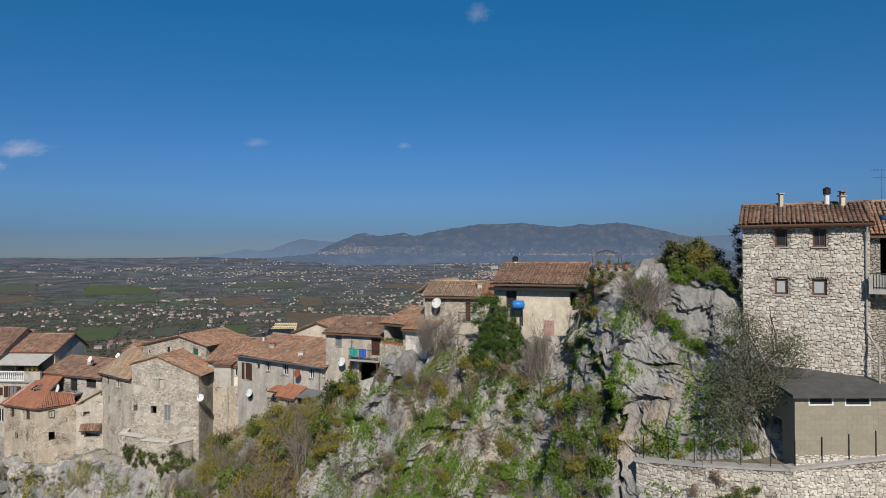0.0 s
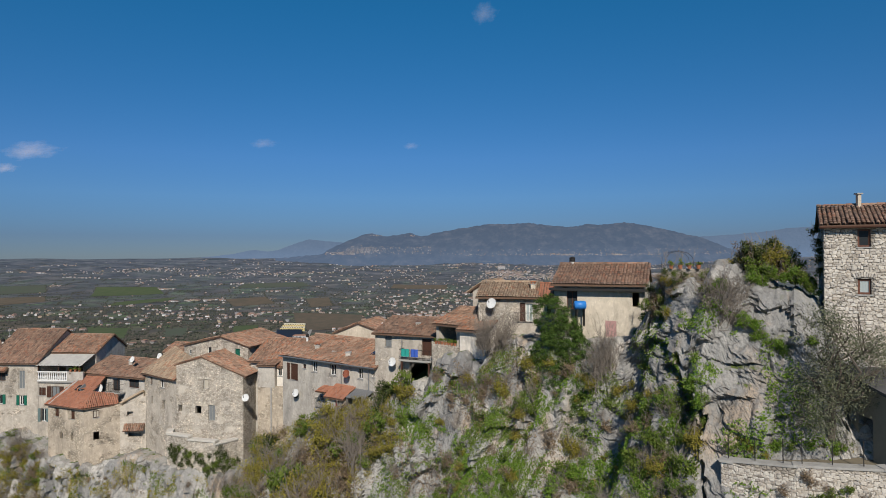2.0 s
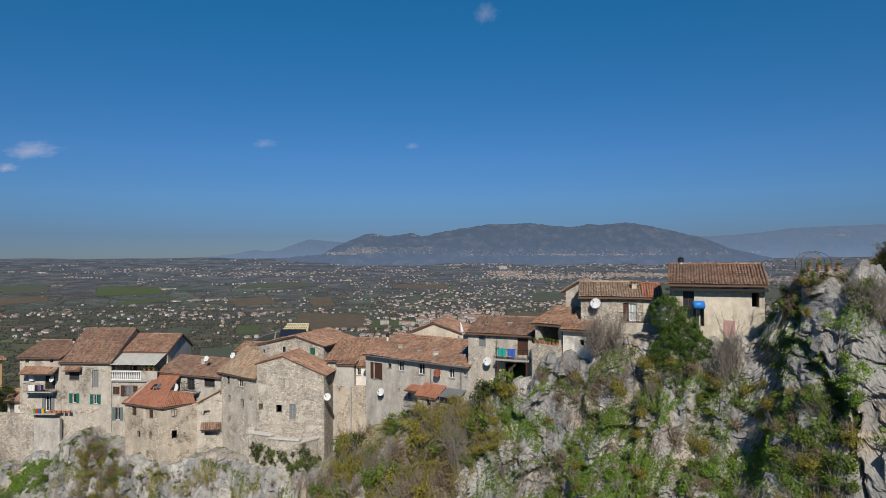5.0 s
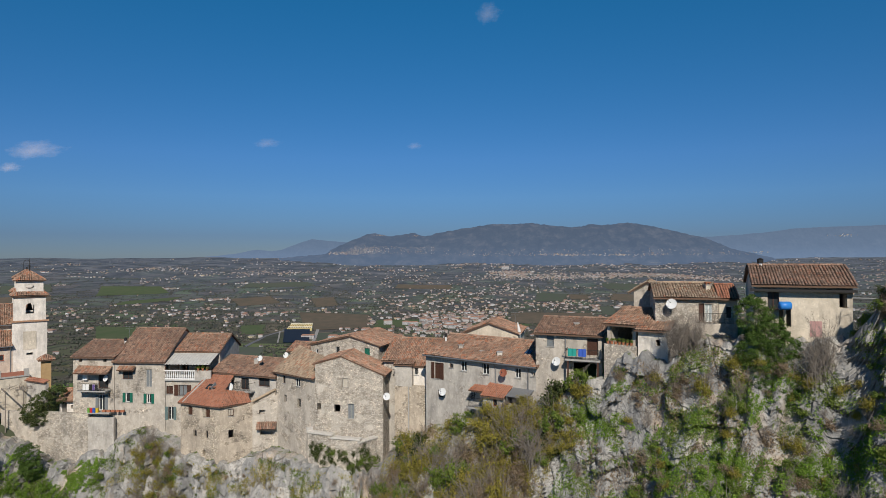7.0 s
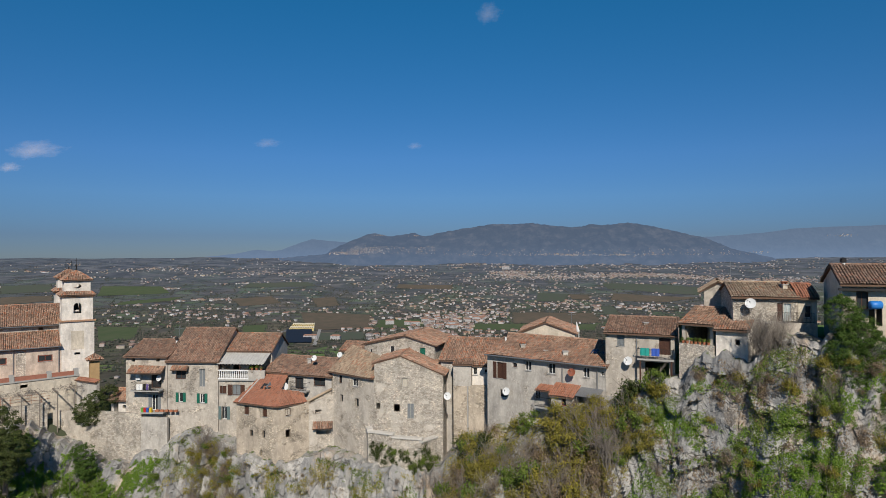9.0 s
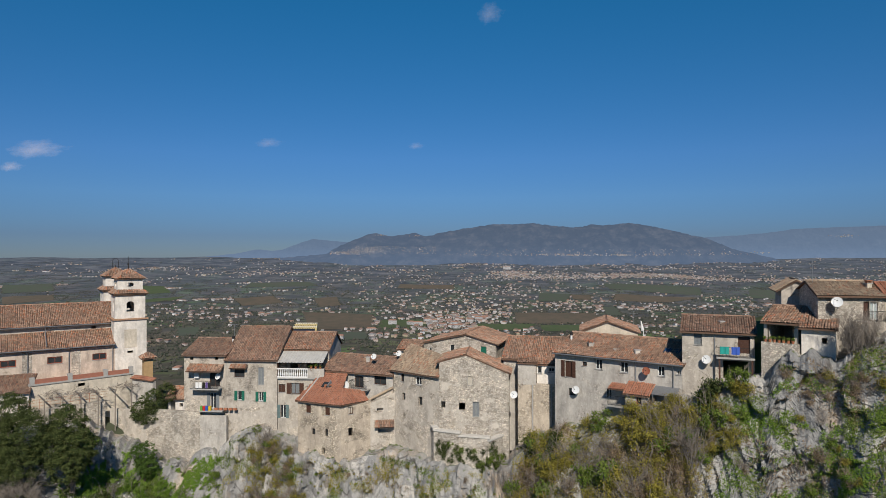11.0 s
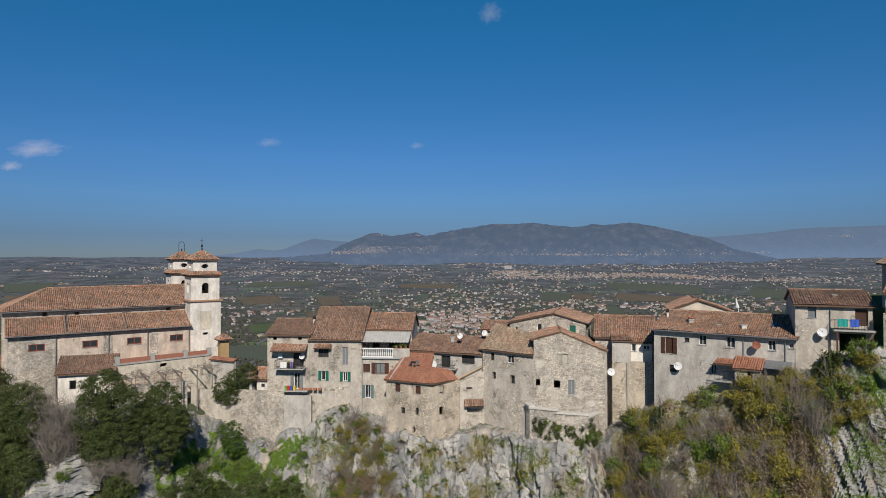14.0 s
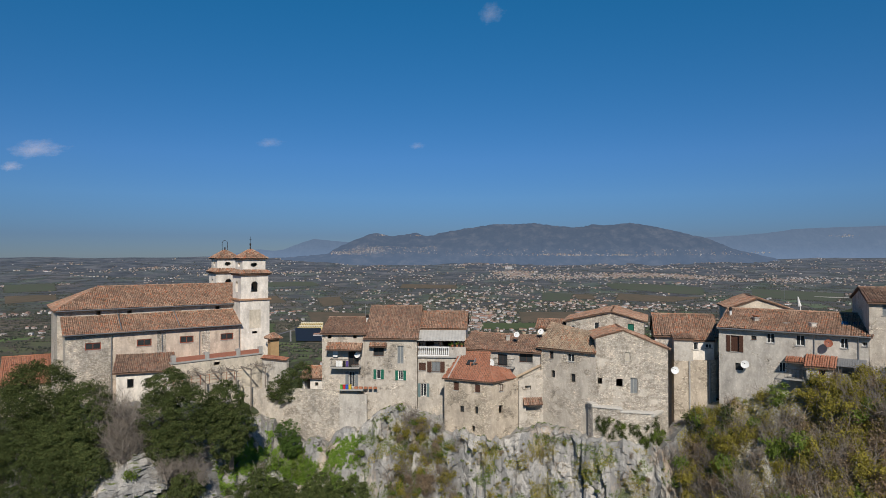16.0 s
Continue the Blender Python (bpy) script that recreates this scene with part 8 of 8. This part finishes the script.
rails(g, F, 0.4, 2.4, -0.2, 180.9, 183.0, IRON, 0.11, False)
m = Mesh()
pts = [(10.8, 34.7, 180.4), (13.6, 32.5, 180.8), (17.0, 31.1, 181.1), (22.0, 31.2, 181.6), (30.0, 33.6, 181.9), (30, 37, 181.9), (18, 37, 181.2), (13.4, 39, 180.4)]
m.face(*pts)
solo("pavement", m, plain("earth_and_gravel", (0.2, 0.17, 0.12), 0.95, 0.4, 1.5), "earth yard behind the retaining wall", "yard", kind="structure")
rng = random.Random(12)
for k in range(16):
    F, FL_ = wall_frame(ring[1], ring[2])
    x, y, z = F(rng.uniform(0.2, FL_ - 0.6), 0.08, rng.uniform(178.4, 180.5))
    shrub("rust" if k % 3 else "green", (x, y, z), rng.uniform(0.25, 0.5), rng, 1.2)
for k in range(26):
    x = rng.uniform(11.5, 17.0)
    shrub(rng.choice(("grass", "grass", "green", "olive")), (x, 34.9 - (x - 11.5) * 0.42 + rng.uniform(0, 1.2), 180.95 + (x - 11.5) * 0.06 + rng.uniform(0, 0.4)), rng.uniform(0.25, 0.5), rng)
for k in range(9):
    shrub(rng.choice(("green", "rust", "dark")), LOGGIA(rng.uniform(3.6, 6.0), rng.uniform(-1.4, 0.2), 176.6 + rng.uniform(0, 0.9)), rng.uniform(0.2, 0.36), rng)
for k in range(20):
    i = rng.randrange(4)
    F, FL_ = wall_frame(ring[i], ring[i + 1])
    x, y, z = F(rng.uniform(0, FL_), 0.1, rng.uniform(178.3, 180.3))
    shrub(rng.choice(("green", "dark", "rust", "olive")), (x, y, z), rng.uniform(0.25, 0.5), rng)

# by the church: pillar, walls, shed, and a house beyond the trees
p = thing("gate_pillar", (-76.8, 88.4, 174), "ochre pillar with a tiled cap beside the tower", "pillar")
Q = lambda u, d, z: (-76.8 + u * 0.81 - d * 0.586, 88.4 + u * 0.586 + d * 0.81, z)
m = Mesh()
m.box(Q, -0.6, 0.6, -0.6, 0.6, 170, 177.0)
part("shaft", m, plain("ochre_plaster", (0.42, 0.28, 0.14), 0.9, 0.3), p)
lo = [Q(-1, -1, 177.0), Q(1, -1, 177.0), Q(1, 1, 177.0), Q(-1, 1, 177.0)]
top = Q(0, 0, 177.7)
roof(p, [([lo[k], lo[(k + 1) % 4], top], Vector(top) - (Vector(lo[k]) + Vector(lo[(k + 1) % 4])) / 2) for k in range(4)], TILE_OLD, 71, thick=0.12, name="cap")
w = thing("yard_wall", (-75.5, 84, 172), "grey plastered yard wall with a tile coping", "wall")
wall(w, (-77.4, 85.2), (-73.6, 83.4), 168, 174.6, PLASTER_GREY, ends=True)
F, FL_ = wall_frame((-77.4, 85.2), (-73.6, 83.4))
e0, e1, r0, r1 = F(-0.1, 0.25, 174.65), F(FL_ + 0.1, 0.25, 174.65), F(-0.1, -0.5, 174.95), F(FL_ + 0.1, -0.5, 174.95)
roof(w, [([e0, e1, r1, r0], Vector(r0) - Vector(e0))], TILE_RED, 72, thick=0.06, name="coping")
w = thing("stone_bank", (-73, 82, 168), "old rubble retaining wall below the church yard", "wall")
wall(w, (-79.0, 82.6), (-72.4, 81.6), 163, 171.2, STONE_PLASTER, ends=True)
wall(w, (-72.4, 81.6), (-66.0, 80.2), 163, 171.3, STONE, ends=True)
wall(w, (-66.0, 80.2), (-62.5, 79.9), 163, 170.9, PLASTER_GREY, ends=True)
w = thing("dry_stone_wall", (-82, 79, 171), "grey dry-stone wall below the church terrace", "wall")
wall(w, (-86.6, 74.8), (-79.0, 81.5), 166, 172.4, STONE, ends=True)
h = thing("shed", (-70, 83, 171), "small white shed with a tiled roof beside the tall house", "shed")
P, L = box_house(h, (-71.4, 82.9), (-68.6, 82.5), 3, 168, 172.6, 173.6, PLASTER_WHITE, TILE_OLD, 73, [(0.4, 170.7, 0.7, 1.8), (1.7, 171.4, 0.5, 0.5)])
h = thing("house", (-108, 88, 168), "low house with an orange tiled roof beyond the trees", "house", "houses behind")
box_house(h, (-112.5, 84), (-104.5, 88.5), 8, 160, 171.2, 174.2, PLASTER_CREAM, TILE_RED, 74)
g = thing("pergola", (-82, 79, 171), "weathered pergola with leafless vines below the terrace", "pergola")
F, FL_ = wall_frame((-86.4, 77.6), (-77.6, 86.0))
for u in np.arange(1.0, 11.5, 2.0):
    m = Mesh()
    m.box(F, u, u + 0.12, 2.9, 3.02, 168.5, 173.7)
    part("post", m, TWIG, g)
    m = Mesh()
    m.box(F, u, u + 0.1, 0.0, 3.3, 173.7, 173.85)
    part("rafter", m, TWIG, g)
m = Mesh()
rn = np.random.default_rng(8)
for k in range(46):
    u, d = rn.uniform(0.6, 11.6), rn.uniform(0.3, 3.2)
    p = F(u, d, 173.85 + rn.uniform(-0.1, 0.25))
    q = F(u + rn.uniform(-1.6, 1.6), d + rn.uniform(-0.8, 0.8), 173.9 + rn.uniform(-0.3, 0.5))
    branches(m, rn, p, q, 0.035, 2, 0.7, 4)
part("vines", m, TWIG, g)
f = thing("railing", (-81, 80.5, 173), "rusty wire railing below the church terrace", "railing")
F, FL_ = wall_frame((-86.2, 75.4), (-78.9, 82.0))
for u in np.arange(0, FL_, 1.1):
    m = Mesh()
    m.box(F, u, u + 0.05, -0.4, -0.35, 172.4, 173.6)
    part("post", m, CLAY, f)
for z in (172.8, 173.2, 173.55):
    m = Mesh()
    m.box(F, 0, FL_, -0.39, -0.36, z, z + 0.03)
    part("rail", m, CLAY, f)


thickets()


# ---- laid stones and blocks of the nearest walls ----
def stone_mat(name, source):
    n = Nodes(name)
    r = n.each() if source == "each" else n.island()
    c = n.ramp(r, [(0.0, (0.31, 0.27, 0.225)), (0.2, (0.46, 0.415, 0.35)), (0.5, (0.57, 0.515, 0.44)), (0.75, (0.66, 0.615, 0.54)), (0.9, (0.43, 0.365, 0.29)), (1.0, (0.37, 0.34, 0.305))])
    c = n.mix(n.ramp(n.noise(4.5, 6, 0.7), [(0.42, 0.0), (0.72, 0.75)]), c, (0.34, 0.31, 0.275))
    c = n.mix(n.ramp(n.noise(15, 5, 0.7), [(0.5, 0.0), (0.7, 0.6)]), c, (0.74, 0.71, 0.66))
    return n.done(c, 0.95, n.bump(n.noise(16, 6, 0.7), 0.02, 0.9))


LAID = stone_mat("laid_stone", "each")
LAID_JOINED = stone_mat("laid_stone_joined", "island")
MORTAR = plain("grey_mortar", (0.27, 0.25, 0.22), 0.95, 0.3, 5)


def stone_shapes(seed, uneven):
    """Unit stones (x along the wall, y outward, z up): eight-sided, bevelled, with an uneven front."""
    rng = random.Random(seed)
    shapes = []
    for _ in range(12):
        ring = []
        for sx, sz in ((-1, -1), (1, -1), (1, 1), (-1, 1)):
            a, b = rng.uniform(0.05, 0.3), rng.uniform(0.05, 0.3)
            two = [(sx * (0.5 - a), sz * 0.5), (sx * 0.5, sz * (0.5 - b))]
            ring += two if sx * sz < 0 else two[::-1]
        ring = [(x + rng.uniform(-uneven, uneven) * 0.5, z + rng.uniform(-uneven, uneven) * 0.5) for x, z in ring]
        n = len(ring)
        v = [(x, -1.0, z) for x, z in ring] + [(x, 0.2, z) for x, z in ring] + [(x * 0.76, rng.uniform(0.65, 1.0), z * 0.72) for x, z in ring]
        f = [tuple(range(2 * n, 3 * n))] + [(n + i, n + (i + 1) % n, 2 * n + (i + 1) % n, 2 * n + i) for i in range(n)] + [(i, (i + 1) % n, n + (i + 1) % n, n + i) for i in range(n)]
        shapes.append((v, f))
    return shapes


RUBBLE = stone_shapes(3, 0.14)
RUBBLE_MESH = []
for v, f in RUBBLE:
    me = bpy.data.meshes.new("stone")
    me.from_pydata(v, [], f)
    me.materials.append(LAID)
    RUBBLE_MESH.append(me)


def lay(parent, a, b, z0, z1, holes, rng, own, proud=0.045):
    """Courses of rubble on a wall: those whose place own() picks are stones of their own, the rest are joined."""
    P, L = wall_frame(a, b)
    U = Vector(P(1, 0, 0)) - Vector(P(0, 0, 0))
    N = Vector(P(0, 1, 0)) - Vector(P(0, 0, 0))
    rest = Mesh()
    z = z0
    while z < z1:
        hgt = min(rng.uniform(0.09, 0.185), max(z1 - z, 0.08))
        u = -rng.uniform(0, 0.15)
        while u < L:
            w = rng.uniform(0.1, 0.32)
            u0, u1 = max(u, 0.0), min(u + w, L)
            u += w
            dz = rng.uniform(-0.05, 0.05)
            if u1 - u0 < 0.07 or any(h[0] - 0.05 < u1 and u0 < h[0] + h[2] + 0.05 and h[1] - 0.08 < z + hgt and z < h[1] + h[3] + 0.05 for h in holes):
                continue
            k = rng.randrange(12)
            s = (u1 - u0) * 0.93
            d = proud * rng.uniform(0.5, 1.2)
            c = Vector(P((u0 + u1) / 2, 0.0, z + hgt / 2 + dz))
            m = Matrix((U * s + Vector((0, 0, rng.uniform(-0.03, 0.03))), N * d, Vector((0, 0, hgt * rng.uniform(0.82, 1.12))))).transposed().to_4x4()
            m.translation = c
            if own((u0 + u1) / 2, z):
                ob = new("stone", RUBBLE_MESH[k])
                ob.parent = parent
                ob.matrix_basis = m
            else:
                n = len(rest.v)
                v, f = RUBBLE[k]
                rest.v += [tuple(m @ Vector(p)) for p in v]
                rest.f += [tuple(n + i for i in q) for q in f]
        z += hgt
    if rest.f:
        part("stonework", rest, LAID_JOINED, parent, kind="stuff")


def wall_of(thing_, index=0):
    return [c for c in thing_.children if c.name.split(".")[0] == "wall"][index]


rng = random.Random(41)
lay(wall_of(STONE_HOUSE), (17.2, 36.1), (22.4, 33.35), 184.0, 192.75, S1, rng, lambda u, z: 188.9 < z < 191.4 and 1.3 < u < 4.5)
count = 0
for i, (p, q) in enumerate(zip(BANK, BANK[1:])):
    lay(wall_of(RETAINING, i), p, q, 174.5 if i < 4 else 178.0, min(BANK_TOP[i], BANK_TOP[i + 1]) - 0.02, (), rng, lambda u, z, i=i: i in (1, 2) and z > 179.5)

# arches of upright stones over the lower windows
P, L = wall_frame((17.2, 36.1), (22.4, 33.35))
for q in S1[2:]:
    for k in range(9):
        t = (k - 4) / 4
        x, y, z = P(q[0] + q[2] / 2 + t * 0.46, 0.03, q[1] + q[3] + 0.24 - 0.08 * t * t)
        ob = new("stone", RUBBLE_MESH[k % 12])
        ob.parent = wall_of(STONE_HOUSE)
        ob.matrix_basis = Matrix.Translation((x, y, z)) @ Matrix.Rotation(math.atan2((22.4 - 17.2), (36.1 - 33.35)) - math.pi / 2, 4, "Z") @ Matrix.Rotation(t * 0.45, 4, "Y") @ Matrix.Diagonal((0.1, -0.05, 0.3, 1))

# rubble footing and block courses of the garage
lay(wall_of(GARAGE), (17.34, 31.25), (22.2, 31.3), 180.7, 181.75, (), rng, lambda u, z: False, 0.05)
GAR = []
BLOCKMAT = Nodes("cream_blocks")
BLOCKMAT = BLOCKMAT.done(BLOCKMAT.mix(BLOCKMAT.ramp(BLOCKMAT.noise(2.0, 6, 0.7), [(0.35, 0.0), (0.7, 1.0)]), BLOCKMAT.ramp(BLOCKMAT.each(), [(0.0, (0.27, 0.24, 0.18)), (1.0, (0.325, 0.29, 0.22))]), (0.235, 0.21, 0.165)), 0.95, BLOCKMAT.bump(BLOCKMAT.noise(20, 5), 0.01))
blk = bpy.data.meshes.new("block")
v = [(-0.5, -1, -0.5), (0.5, -1, -0.5), (0.5, -1, 0.5), (-0.5, -1, 0.5), (-0.5, 0.6, -0.5), (0.5, 0.6, -0.5), (0.5, 0.6, 0.5), (-0.5, 0.6, 0.5), (-0.48, 1, -0.46), (0.48, 1, -0.46), (0.48, 1, 0.46), (-0.48, 1, 0.46)]
blk.from_pydata(v, [], [(8, 9, 10, 11)] + [(4 + i, 4 + (i + 1) % 4, 8 + (i + 1) % 4, 8 + i) for i in range(4)] + [(i, (i + 1) % 4, 4 + (i + 1) % 4, 4 + i) for i in range(4)])
blk.materials.append(BLOCKMAT)
P, L = wall_frame((17.34, 31.25), (22.2, 31.3))
U, N = Vector(P(1, 0, 0)) - Vector(P(0, 0, 0)), Vector(P(0, 1, 0)) - Vector(P(0, 0, 0))
row = 0
z = 181.78
while z < 184.5:
    u = -0.25 * (row % 2)
    while u < L:
        u0, u1 = max(u, 0.0), min(u + 0.5, L)
        u += 0.5
        if u1 - u0 < 0.06 or any(h[0] - 0.06 < u1 and u0 < h[0] + h[2] + 0.06 and h[1] - 0.06 < z + 0.24 and z < h[1] + h[3] + 0.06 for h in V1):
            continue
        m = Matrix((U * (u1 - u0 - 0.012), N * 0.007, Vector((0, 0, 0.23)))).transposed().to_4x4()
        m.translation = Vector(P((u0 + u1) / 2, 0, z + 0.12))
        ob = new("block", blk)
        ob.parent = wall_of(GARAGE)
        ob.matrix_basis = m
    z += 0.24
    row += 1
